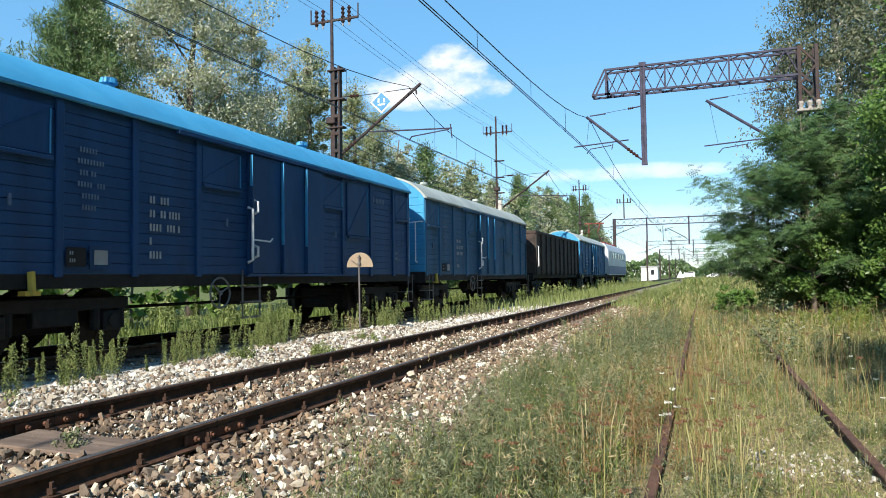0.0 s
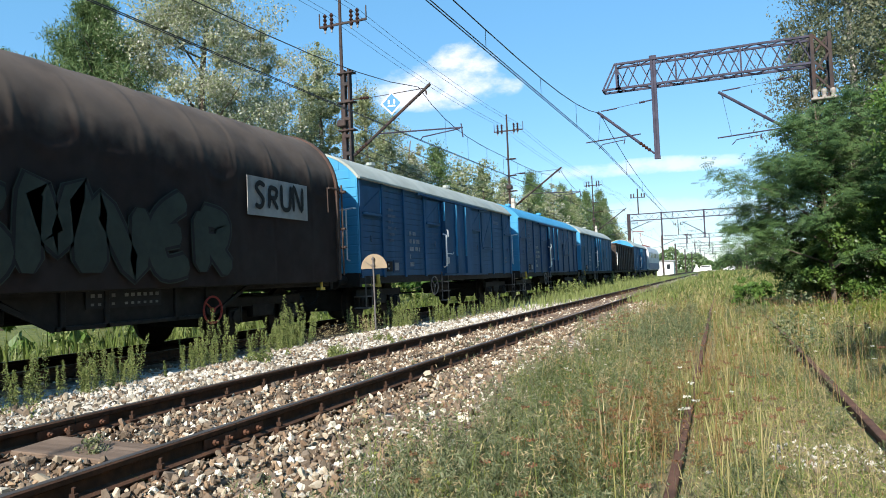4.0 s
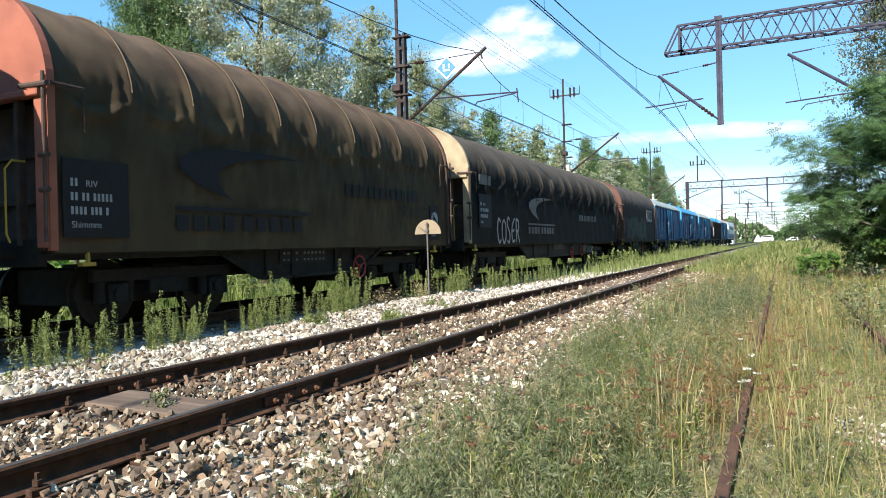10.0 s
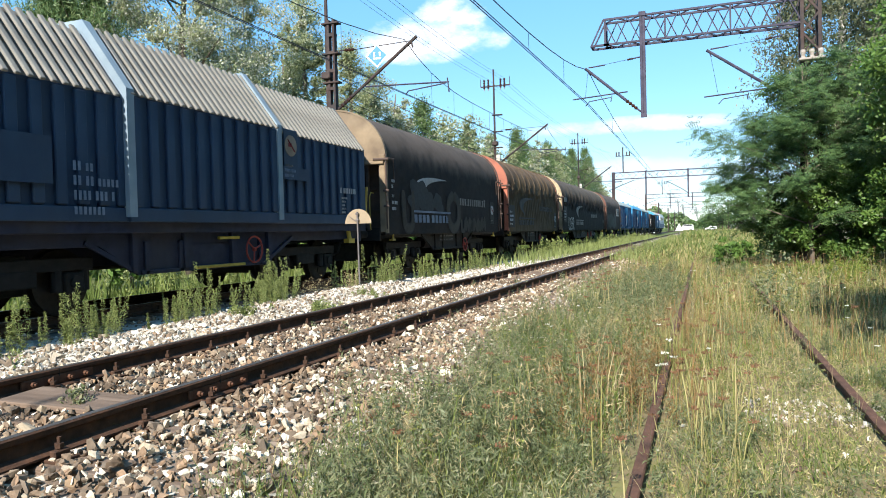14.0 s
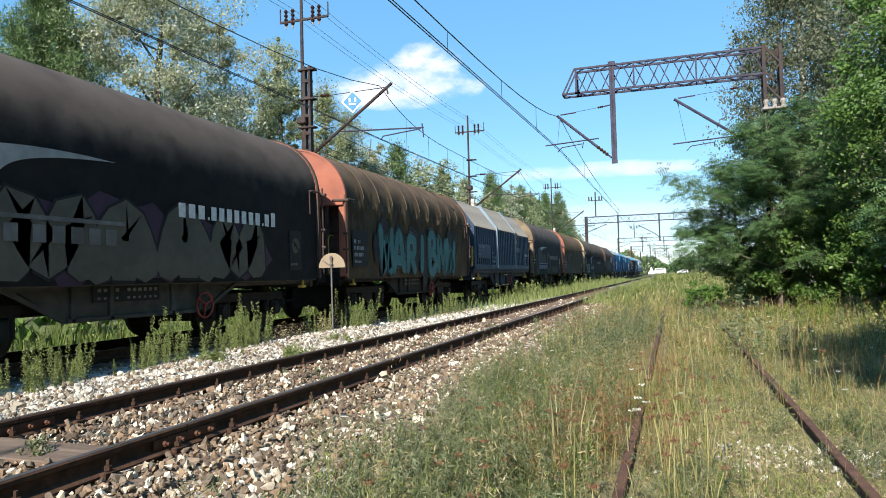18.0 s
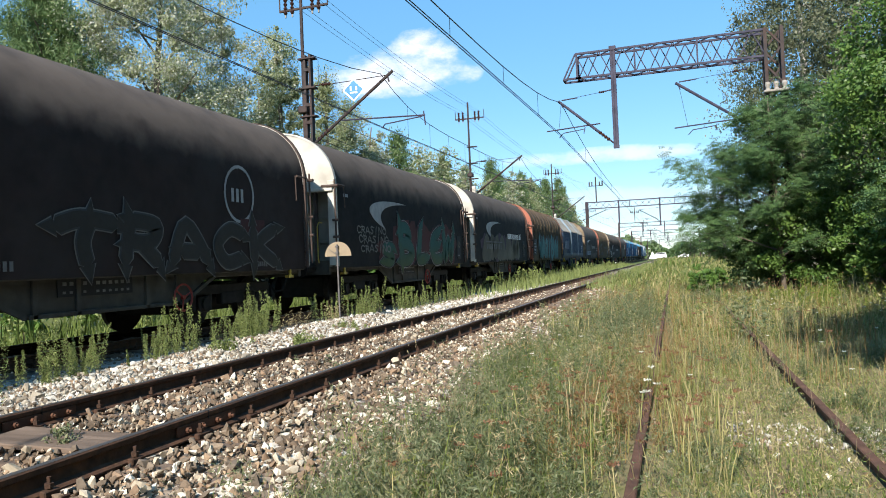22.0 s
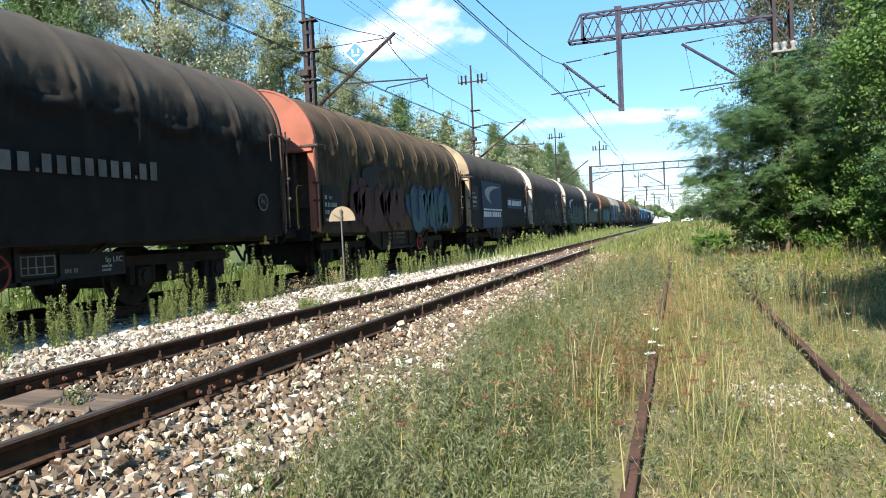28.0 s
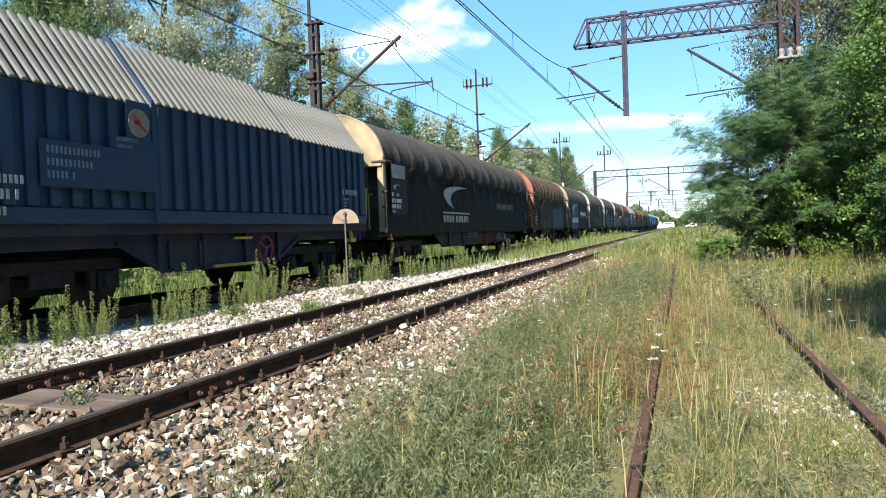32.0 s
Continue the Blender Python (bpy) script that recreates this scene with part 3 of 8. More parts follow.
def traction_sign():
    """A diamond board: blue with a white rim and two white marks."""
    s = thing("traction_sign", "blue diamond traction sign with white rim hung from the catenary tie", "railway sign", at=pose(-10.2, 21.45, 7.58, 0, 0, 8))
    turn = pose(0, 0, 0, 0, 45)
    bm = B()
    box(bm, -0.285, 0.285, -0.006, 0.006, -0.285, 0.285, turn)
    part("rim", bm, M_WHITE, s, "white rim")
    bm = B()
    box(bm, -0.235, 0.235, -0.012, -0.004, -0.235, 0.235, turn)
    part("board", bm, M_BLUESIGN, s, "blue board")
    bm = B()
    box(bm, -0.13, 0.13, -0.018, -0.01, -0.12, -0.065)
    box(bm, -0.13, -0.07, -0.018, -0.01, -0.02, 0.12)
    box(bm, 0.07, 0.13, -0.018, -0.01, -0.02, 0.12)
    part("mark", bm, M_WHITE, s, "white marks")
    bm = B()
    box(bm, -0.07, 0.07, -0.008, 0.008, 0.37, 0.47)
    tube(bm, [(0, 0.01, 0.36), (0, 0.01, 0.44)], 0.015, 6)
    part("hanger", bm, M_WHITE, s)


traction_sign()


def gantry(x0, x1, y, z0, z1, name_label, posts=(), column=None, rungs=24, sloped=True, chord=0.07, lace=0.035):
    """A lattice beam over the tracks with hanging posts, on a column."""
    g = thing("catenary_gantry", name_label, "gantry", "catenary gantries", at=pose(0, y, 0))
    h = z1 - z0
    a = x0 + (0.45 if sloped else 0)
    bm = B()
    lattice(bm, (a, 0, (z0 + z1) / 2), (x1, 0, (z0 + z1) / 2), h, 0.5, rungs, chord, lace)
    part("lattice_beam", bm, M_GANTRY, g)
    bm = B()
    for s in (-0.25, 0.25):
        if sloped:
            beam(bm, (x0, s, z0), (a, s, z1), chord * 0.7)
            beam(bm, (x0, s, z0), (a + 0.2, s, z0), chord)
        beam(bm, (a + 0.05, s, z0), (a + 0.05, s, z1), chord * 0.9)
    beam(bm, (x0, -0.25, z0), (x0, 0.25, z0), chord * 0.8)
    part("end_frame", bm, M_GANTRY, g)
    for q in (0.33, 0.66):
        xx = a + (x1 - a) * q
        bm = B()
        beam(bm, (xx, -0.26, z0), (xx, -0.26, z1), chord * 0.8)
        part("upright", bm, M_GANTRY, g)
    for px, pb in posts:
        bm = B()
        for s in (-0.052, 0.052):
            softbox(bm, px + s - 0.043, px + s + 0.043, -0.36, -0.26, pb, z1 + 0.08, 0.008)
        box(bm, px - 0.03, px + 0.03, -0.335, -0.285, pb, z1 + 0.06)
        box(bm, px - 0.1, px + 0.1, -0.38, -0.24, pb - 0.04, pb + 0.08)
        box(bm, px - 0.12, px + 0.12, -0.38, -0.24, z1 - 0.05, z1 + 0.1)
        part("drop_post", bm, M_GANTRY, g)
    if column is not None:
        bm = B()
        lattice(bm, (column, 0, 0), (column, 0, z1 + 0.05), 0.52, 0.52, 14, 0.11, 0.065, up=(1, 0, 0))
        part("column", bm, M_MAST, g)
    return g


def bracket(g, x, y, z_low, reach, z_top, z_reg, flip=1):
    """A raking tube from a drop post with its tie, steady arm and insulators."""
    s = flip
    bm = B()
    tube(bm, [(x - s * 0.55, y, z_low + 0.48), (x - s * reach, y, z_top)], 0.05, 8)
    tube(bm, [(x, y, z_low), (x - s * 0.2, y, z_low + 0.17)], 0.035, 6)
    tube(bm, [(x - s * (reach - 0.05), y, z_top), (x - s * (reach - 0.15), y, z_top - 0.25)], 0.02, 6)
    part("raking_tube", bm, M_GANTRY, g)
    insulator("bracket_insulator", (x - s * 0.18, y, z_low + 0.15), (x - s * 0.56, y, z_low + 0.49), g, 0.07, 4, M_INSUL)
    bm = B()
    tube(bm, [(x, y, z_top + 0.22), (x - s * 0.3, y, z_top + 0.18)], 0.025, 6)
    tube(bm, [(x - s * 0.3, y, z_top + 0.18), (x - s * (reach - 0.12), y, z_top + 0.02)], 0.008, 4)
    tube(bm, [(x - s * (reach - 0.12), y, z_top + 0.02), (x - s * (reach - 0.7), y, z_top + 0.06)], 0.025, 6)
    part("tie_rod", bm, M_GANTRY, g)
    insulator("tie_insulator", (x - s * 0.3, y, z_top + 0.18), (x - s * 0.5, y, z_top + 0.16), g, 0.05, 3)
    bm = B()
    tube(bm, [(x - s * 0.5, y, z_reg + 0.09), (x - s * 2.45, y, z_reg - 0.02)], 0.025, 6)
    tube(bm, [(x - s * 1.05, y, z_reg), (x - s * 1.1, y, z_reg - 0.22)], 0.018, 6)
    tube(bm, [(x - s * 1.1, y, z_reg - 0.06), (x - s * 1.85, y, z_reg - 0.14), (x - s * 2.0, y, z_reg - 0.3)], 0.018, 6)
    part("steady_arm", bm, M_GANTRY, g)
    bm = B()
    tube(bm, [(x - s * (reach - 0.1), y, z_top - 0.05), (x - s * 2.0, y, z_reg)], 0.006, 4)
    part("drop_wire", bm, M_WIRE, g)


gantry_1 = gantry(-3.66, 3.2, 26.0, 8.15, 9.05, "grey lattice catenary gantry reaching over the track with a drop post", posts=((-1.86, 5.48),), column=3.45, rungs=15)
bracket(gantry_1, -1.9, -0.31, 5.6, 1.98, 7.36, 6.3)
bracket(gantry_1, 2.6, -0.31, 5.75, 2.35, 7.55, 5.98)
bm = B()
for q in (-0.26, 0.0, 0.26):
    tube(bm, [(3.45 + q, -0.4, 6.93), (3.45 + q, -0.4, 7.0), (3.45 + q, -0.4, 7.12), (3.45 + q, -0.4, 7.2)], [0.085, 0.06, 0.09, 0.07], 10)
softbox(bm, 3.05, 3.85, -0.55, -0.25, 6.84, 6.92, 0.02)
part("switch_insulator_set", bm, M_PORC, gantry_1, "brown and white insulators on a shelf")
for k, (y, xl, xr, zt) in enumerate(((95.0, -11.0, 6.0, 9.0), (160.0, -11.6, 7.0, 9.0), (215.0, -12.0, 7.0, 9.0), (275.0, -12.0, 7.0, 9.0), (340.0, -12.0, 7.0, 9.0))):
    p = gantry(xl, xr, y, zt - 0.85, zt, "far lattice portal spanning all the tracks on two posts", posts=((-1.6, 5.5), (-6.8, 6.0)) if k == 0 else ((-1.9, 5.6), (-6.5, 5.8)), rungs=20, sloped=False, chord=0.09, lace=0.04)
    bm = B()
    softbox(bm, xl - 0.2, xl + 0.2, -0.2, 0.2, 0, zt + 0.1, 0.02)
    part("post", bm, M_MAST, p)
    bm = B()
    softbox(bm, xr - 0.2, xr + 0.2, -0.2, 0.2, 0, zt + 0.1, 0.02)
    part("post", bm, M_MAST, p)
    bm = B()
    xc = xl + (1.3 if k == 0 else 3.5)
    tube(bm, [(xc, 0, zt), (xc, 0, zt + 3.4)], 0.09, 6)
    beam(bm, (xc - 0.95, 0, zt + 2.2), (xc + 0.95, 0, zt + 2.2), 0.09)
    for q in (-0.85, -0.5, 0.5, 0.85):
        tube(bm, [(xc + q, 0, zt + 2.2), (xc + q, 0, zt + 2.75)], 0.09, 6)
    part("feeder_pole", bm, M_MAST, p)
    bracket(p, -1.6, -0.3, 5.9, 2.6, 7.6, 6.4)
    bracket(p, xl, -0.3, 6.2, -2.6, 7.9, 6.5)


def wire(name, pts, r, label, drops=()):
    bm = B()
    tube(bm, pts, r, 5)
    w = part(name, bm, M_WIRE)
    tagged(w, label, "overhead wire", "overhead wires")
    for (a, b) in drops:
        d = B()
        tube(d, [a, b], 0.006, 4)
        part("dropper", d, M_WIRE, w)
    return w


def sagging(x0, y0, z0, x1, y1, z1, sag, n=14):
    return [(x0 + (x1 - x0) * k / n, y0 + (y1 - y0) * k / n, z0 + (z1 - z0) * k / n - sag * 4 * (k / n) * (1 - k / n)) for k in range(n + 1)]


def hanging(x0, y0, z0, x1, y1, z1, low, n=18):
    """A carrier that stays low along its span and climbs steeply to its brackets."""
    pts = []
    for k in range(n + 1):
        u = k / n
        rise = abs(2 * u - 1) ** 4
        pts.append((x0 + (x1 - x0) * u, y0 + (y1 - y0) * u, low + ((z0 if u < 0.5 else z1) - low) * rise))
    return pts


def catenary(spans, z_contact, low, label):
    """Two contact wires and a carrier that hangs from bracket to bracket."""
    for dx in (-0.03, 0.03):
        wire("contact_wire", [(x + dx, y, z_contact) for (y, z, x) in spans], 0.011, label)
    for (ya, za, xa), (yb, zb, xb) in zip(spans, spans[1:]):
        pts = hanging(xa, ya, za, xb, yb, zb, low)
        drops = [((p[0], p[1], p[2]), (p[0], p[1], z_contact)) for p in pts[2:-1:2]] if yb < 120 else []
        wire("carrier_wire", pts, 0.013, label, drops)


catenary([(-60, 8.0, -9.2), (-18, 8.0, -9.3), (21.6, 8.05, -9.25), (42.6, 7.95, -8.9), (74.4, 7.95, -9.4), (110, 7.9, -9.1), (160, 7.9, -9.2), (215, 7.9, -8.9), (275, 7.9, -9.2), (340, 7.9, -9.2)],
         6.22, 7.05, "dark overhead contact and carrier wires above the train")
catenary([(-60, 7.6, -4.1), (-12, 7.4, -4.85), (26.0, 7.38, -3.84), (95, 7.7, -4.2), (160, 7.7, -4.0), (215, 7.7, -4.2), (275, 7.7, -4.1), (340, 7.7, -4.1)],
         6.1, 6.5, "dark overhead contact and carrier wires above the empty track")
for dx in (-0.82, -0.55, 0.25, 0.5):
    ends = [(-30.0, 11.2), (21.6, 11.2), (42.6, 11.2), (74.4, 11.2), (95.0, 11.8), (160.0, 11.8), (215, 11.8), (275, 11.8)]
    for (ya, za), (yb, zb) in zip(ends, ends[1:]):
        wire("feeder_wire", sagging(-12 + dx, ya, za, -12 + dx, yb, zb, 0.012 * (yb - ya)), 0.007, "thin feeder wire strung between the mast cross arms")
for k, (za, zb) in enumerate(((6.35, 5.9), (6.1, 5.6), (7.0, 6.7))):
    wire("line_wire", sagging(-11.75, 21.6, za, -11.75, 42.6, zb + 0.5, 0.3), 0.012, "dark anchor wire between two masts")
    wire("line_wire", sagging(-11.75, 42.6, zb + 0.5, -11.75, 74.4, zb + 0.5, 0.3), 0.012, "dark anchor wire between two masts")


# ---- signs by the track ----
def half_disc_sign():
    s = thing("half_disc_sign", "cream half-disc railway sign on a thin grey post between the tracks", "railway sign", at=pose(-6.6, 12.75, 0.33))
    bm = B()
    n = 24
    ring = [(0.30 * math.cos(math.pi * k / n), 0.30 * math.sin(math.pi * k / n)) for k in range(n + 1)]
    front = [bm.verts.new((x, -0.004, z)) for x, z in ring]
    back = [bm.verts.new((x, 0.004, z)) for x, z in ring]
    bm.faces.new(front)
    bm.faces.new(back[::-1])
    for k in range(n + 1):
        j = (k + 1) % (n + 1)
        bm.faces.new((front[k], back[k], back[j], front[j]))
    part("board", bm, M_SIGNBACK, s).matrix_basis = pose(0, 0.02, 1.42)
    bm = B()
    tube(bm, [(0.015, -0.02, -0.1), (0.0, -0.02, 1.66)], 0.018, 8)
    part("post", bm, M_POST, s)
    bm = B()
    for q in (1.48, 1.6):
        softbox(bm, -0.035, 0.035, -0.045, 0.01, q, q + 0.03, 0.004)
    part("clamp", bm, M_POST, s)
    bm = B()
    beam(bm, (0, -0.006, 1.44), (-0.2, -0.006, 1.58), 0.008)
    part("brace", bm, M_POST, s)


half_disc_sign()


def triangle_sign():
    s = thing("triangle_sign", "small white triangular board on a short post in the grass", "railway sign", at=pose(-2.48, 84.0, 0.1))
    bm = B()
    v = [bm.verts.new(p) for p in ((-0.42, 0, 1.07), (0.42, 0, 1.07), (0, 0, 1.9), (-0.42, 0.02, 1.07), (0.42, 0.02, 1.07), (0, 0.02, 1.9))]
    for f in ((0, 1, 2), (5, 4, 3), (0, 3, 4, 1), (1, 4, 5, 2), (2, 5, 3, 0)):
        bm.faces.new([v[i] for i in f])
    part("board", bm, M_WHITE, s)
    bm = B()
    tube(bm, [(0, 0.05, -0.15), (0, 0.05, 1.5)], 0.04, 8)
    part("post", bm, M_POST, s)


triangle_sign()

# ---- the freight train ----
SPEED, GAIN = 5.758, 0.00158      # metres a second, and how it gathers way


def run(t):
    """How far the train has gone after t seconds."""
    return 0.03 + SPEED * t + GAIN * t * t


HALF = 1.30              # half width of a van
HOOD = 1.47              # half width of a hood
TRAIN = []               # (thing, place along the track at the start)
WHEELS = []

# Tops turn browner with height: dust, plus sunlight put into the colour.
TARP_DARK = material("dark_canvas_dusty_sunlit_top", (0.011, 0.0112, 0.0115), (0.019, 0.0185, 0.0185), 0.9, 3, 0, 0.3, 70, top=(0.108, 0.089, 0.072), top_range=(3.35, 3.9), grime=(0.02, 0.017, 0.014), grime_amount=0.5, spec=0.15)
TARP_SMOOTH = material("black_hood_dusty_sunlit_top", (0.0085, 0.0085, 0.0095), (0.0145, 0.0145, 0.0155), 0.85, 3, 0, 0.15, 70, top=(0.10, 0.079, 0.065), top_range=(3.3, 3.9), grime=(0.026, 0.021, 0.018), grime_amount=0.5, spec=0.2)
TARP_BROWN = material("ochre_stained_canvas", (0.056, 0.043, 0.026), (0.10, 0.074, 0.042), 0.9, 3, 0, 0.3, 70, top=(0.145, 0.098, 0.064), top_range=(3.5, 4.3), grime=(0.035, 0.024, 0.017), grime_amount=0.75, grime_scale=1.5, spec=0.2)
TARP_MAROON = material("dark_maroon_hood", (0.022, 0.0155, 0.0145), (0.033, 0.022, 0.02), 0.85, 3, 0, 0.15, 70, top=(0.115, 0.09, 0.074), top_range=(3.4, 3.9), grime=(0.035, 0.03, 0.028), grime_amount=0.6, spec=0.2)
END_CREAM = material("cream_end_paint", (0.32, 0.255, 0.16), (0.44, 0.355, 0.225), 0.7, 3, 0, 0.15, 40, grime=(0.13, 0.092, 0.056), grime_amount=0.8)
END_TAN = material("dirty_tan_end_paint", (0.19, 0.14, 0.09), (0.27, 0.205, 0.13), 0.75, 3, 0, 0.15, 40, grime=(0.08, 0.055, 0.036), grime_amount=0.8)
END_ORANGE = material("orange_end_paint", (0.30, 0.098, 0.06), (0.37, 0.125, 0.076), 0.65, 3, 0, 0.15, 40, grime=(0.17, 0.058, 0.036), grime_amount=0.6)
END_WHITE = material("off_white_end_paint", (0.48, 0.46, 0.41), (0.60, 0.58, 0.52), 0.65, 3, 0, 0.15, 40, grime=(0.24, 0.21, 0.17), grime_amount=0.7)
END_RED = material("brown_red_end_paint", (0.11, 0.045, 0.033), (0.155, 0.065, 0.045), 0.7, 3, 0, 0.15, 40, grime=(0.09, 0.04, 0.03), grime_amount=0.6)
M_BLUEFIELD = material("blue_printed_field", (0.006, 0.026, 0.085), (0.010, 0.034, 0.105), 0.7, 4, 0, 0.05, grime=(0.01, 0.014, 0.03))
M_SWOOSH = material("grey_white_print", (0.26, 0.27, 0.28), (0.38, 0.39, 0.39), 0.7, 5, 0, 0.05, grime=(0.22, 0.2, 0.18), grime_amount=0.6)
M_FADED = material("faint_grey_print", (0.12, 0.12, 0.12), (0.18, 0.18, 0.175), 0.75, 6, 0, 0.05, grime=(0.05, 0.045, 0.04), grime_amount=0.7)
END_STEEL = material("dark_brown_end_steel", (0.05, 0.034, 0.028), (0.09, 0.06, 0.048), 0.8, 5, 0.1, 0.2, 40, grime=(0.03, 0.022, 0.02))
# Darker door paints stand for the shade below the end ledge.
END_DOOR = material("shaded_brown_door_paint", (0.045, 0.028, 0.022), (0.085, 0.05, 0.038), 0.8, 4, 0, 0.2, 40, grime=(0.025, 0.019, 0.016), grime_amount=0.7)
END_DOOR_GREY = material("shaded_grey_door_paint", (0.17, 0.165, 0.145), (0.26, 0.25, 0.22), 0.75, 3, 0, 0.15, 40, grime=(0.09, 0.078, 0.062), grime_amount=0.7)
FRAME_GREY = material("dusty_grey_underframe_paint", (0.035, 0.033, 0.028), (0.07, 0.065, 0.055), 0.85, 4, 0, 0.2, 50, grime=(0.03, 0.022, 0.016), grime_amount=0.6)
M_SEAM = material("worn_canvas_seam", (0.10, 0.07, 0.043), (0.15, 0.105, 0.065), 0.9, 6, 0, 0.1, 60, grime=(0.08, 0.05, 0.03), grime_amount=0.5)
M_FADED_BLUE = material("faint_blue_white_lettering", (0.10, 0.15, 0.22), (0.17, 0.22, 0.29), 0.7, 12, 0, 0.0, grime=(0.04, 0.07, 0.13), grime_amount=0.7)


def outline(hw, z_low, z_eave, z_top, n=14, p=1.0):
    """Half-round hood: near foot, near eave, over the crown, far eave, far foot."""
    pts = [(hw, z_low), (hw, z_eave)]
    for k in range(1, n):
        a = math.pi * k / n
        c, s = math.cos(a), math.sin(a)
        pts.append((hw * math.copysign(abs(c) ** p, c), z_eave + (z_top - z_eave) * s ** p))
    return pts + [(-hw, z_eave), (-hw, z_low)]


def wheelset_mesh():
    bm = B()
    tube(bm, [(-0.98, 0, 0), (0.98, 0, 0)], 0.08, 10)
    for s in (-1, 1):
        tube(bm, [(s * 0.69, 0, 0), (s * 0.70, 0, 0), (s * 0.72, 0, 0), (s * 0.82, 0, 0), (s * 0.825, 0, 0)], [0.40, 0.49, 0.46, 0.455, 0.40], 24)
        for k in range(4):
            a = math.pi * k / 2
            tube(bm, [(s * 0.81, 0.24 * math.cos(a), 0.24 * math.sin(a)), (s * 0.835, 0.24 * math.cos(a), 0.24 * math.sin(a))], 0.055, 8)
    me = bpy.data.meshes.new("wheelset")
    bm.to_mesh(me)
    bm.free()
    me.materials.append(M_WHEEL)
    return me


WHEELSET = wheelset_mesh()


def bogie(parent, y, base=1.8):
    """A two-axle bogie: side frames with springs and axle boxes, and its turning wheelsets."""
    bm = B()
    for s in (-1, 1):
        x = s * 0.99
        softbox(bm, x - 0.06, x + 0.06, -base / 2 - 0.35, base / 2 + 0.35, 0.62, 0.80, 0.015)
        softbox(bm, x - 0.07, x + 0.07, -0.35, 0.35, 0.42, 0.66, 0.02)
        for q in (-base / 2, base / 2):
            softbox(bm, x - 0.09, x + 0.11, q - 0.15, q + 0.15, 0.31, 0.60, 0.02)
            for e in (-0.22, 0.22):
                tube(bm, [(x, q + e, 0.34), (x, q + e, 0.63)], 0.075, 8)
            tube(bm, [(x + s * 0.1, q, 0.46), (x + s * 0.15, q, 0.46)], 0.10, 10)
    softbox(bm, -1.0, 1.0, -0.25, 0.25, 0.55, 0.85, 0.02)
    softbox(bm, -0.62, 0.62, -base / 2 - 0.3, base / 2 + 0.3, 0.3, 0.8, 0.02)
    b = part("bogie", bm, M_BLACK, parent)
    b.matrix_basis = pose(0, y, 0)
    for q in (-base / 2, base / 2):
        w = shared("wheelset", WHEELSET, b, pose(0, q, 0.46))
        WHEELS.append((w, q))
    return b


def buffers(parent, y_end, s):
    for x in (-0.875, 0.875):
        bm = B()
        tube(bm, [(x, s * y_end, 1.04), (x, s * (y_end + 0.36), 1.04)], 0.11, 10)
        tube(bm, [(x, s * (y_end + 0.36), 1.04), (x, s * (y_end + 0.58), 1.04)], 0.085, 10)
        tube(bm, [(x, s * (y_end + 0.57), 1.04), (x, s * (y_end + 0.605), 1.04)], [0.225, 0.2], 14)
        part("buffer", bm, M_BLACK, parent)
    bm = B()
    tube(bm, [(0, s * y_end, 0.98), (0, s * (y_end + 0.5), 0.86)], 0.05, 8)
    tube(bm, [(0.18, s * y_end, 0.9), (0.2, s * (y_end + 0.25), 0.55), (0.12, s * (y_end + 0.45), 0.5), (0.05, s * (y_end + 0.6), 0.7)], 0.03, 6)
    part("coupling", bm, M_BLACK, parent)


def underframe(parent, half, mat=None, belly=0.0):
    """Sole bars, end beams, brake rigging and a fish-bellied side truss."""
    bm = B()
    for s in (-1, 1):
        softbox(bm, s * 1.22 - 0.05, s * 1.22 + 0.05, -half, half, 0.93, 1.19, 0.012)
    for s in (-1, 1):
        softbox(bm, -1.3, 1.3, s * half - 0.06, s * half + 0.06, 0.86, 1.2, 0.012)
    box(bm, -1.2, 1.2, -half, half, 1.12, 1.18)
    part("underframe", bm, mat or M_BLACK, parent)
    if belly:
        for s in (-1, 1):
            bm = B()
            pr = [(-belly, 0.95), (belly, 0.95), (belly - 0.75, 0.52), (-belly + 0.75, 0.52)]
            a = [bm.verts.new((s * 1.2, y, z)) for y, z in pr]
            b = [bm.verts.new((s * 1.27, y, z)) for y, z in pr]
            bm.faces.new(a)
            bm.faces.new(b[::-1])
            for k in range(4):
                bm.faces.new((a[k], b[k], b[(k + 1) % 4], a[(k + 1) % 4]))
            truss = part("side_truss", bm, mat or M_BLACK, parent)
            for q in (-0.82, -0.4, 0.4, 0.82):
                y = q * (belly - 0.55)
                bm = B()
                softbox(bm, s * 1.285 - 0.03, s * 1.285 + 0.03, y - 0.04, y + 0.04, 0.5, 1.0, 0.008)
                part("truss_rib", bm, mat or M_BLACK, truss)
            for q in (-1, 1):
                bm = B()
                beam(bm, (s * 1.28, q * (belly + 0.25), 1.0), (s * 1.28, q * (belly - 0.72), 0.52), 0.05, 0.06)
                part("truss_brace", bm, mat or M_BLACK, truss)
            bm = B()
            softbox(bm, s * 1.285 - 0.03, s * 1.285 + 0.03, -belly + 0.75, belly - 0.75, 0.5, 0.56, 0.008)
            part("truss_flange", bm, mat or M_BLACK, truss)
    bm = B()
    tube(bm, [(0.6, -0.9, 0.72), (0.6, 0.6, 0.72)], 0.17, 12)
    tube(bm, [(0.2, -half * 0.7, 0.6), (0.2, half * 0.7, 0.6)], 0.03, 6)
    part("brake_gear", bm, M_BLACK, parent)


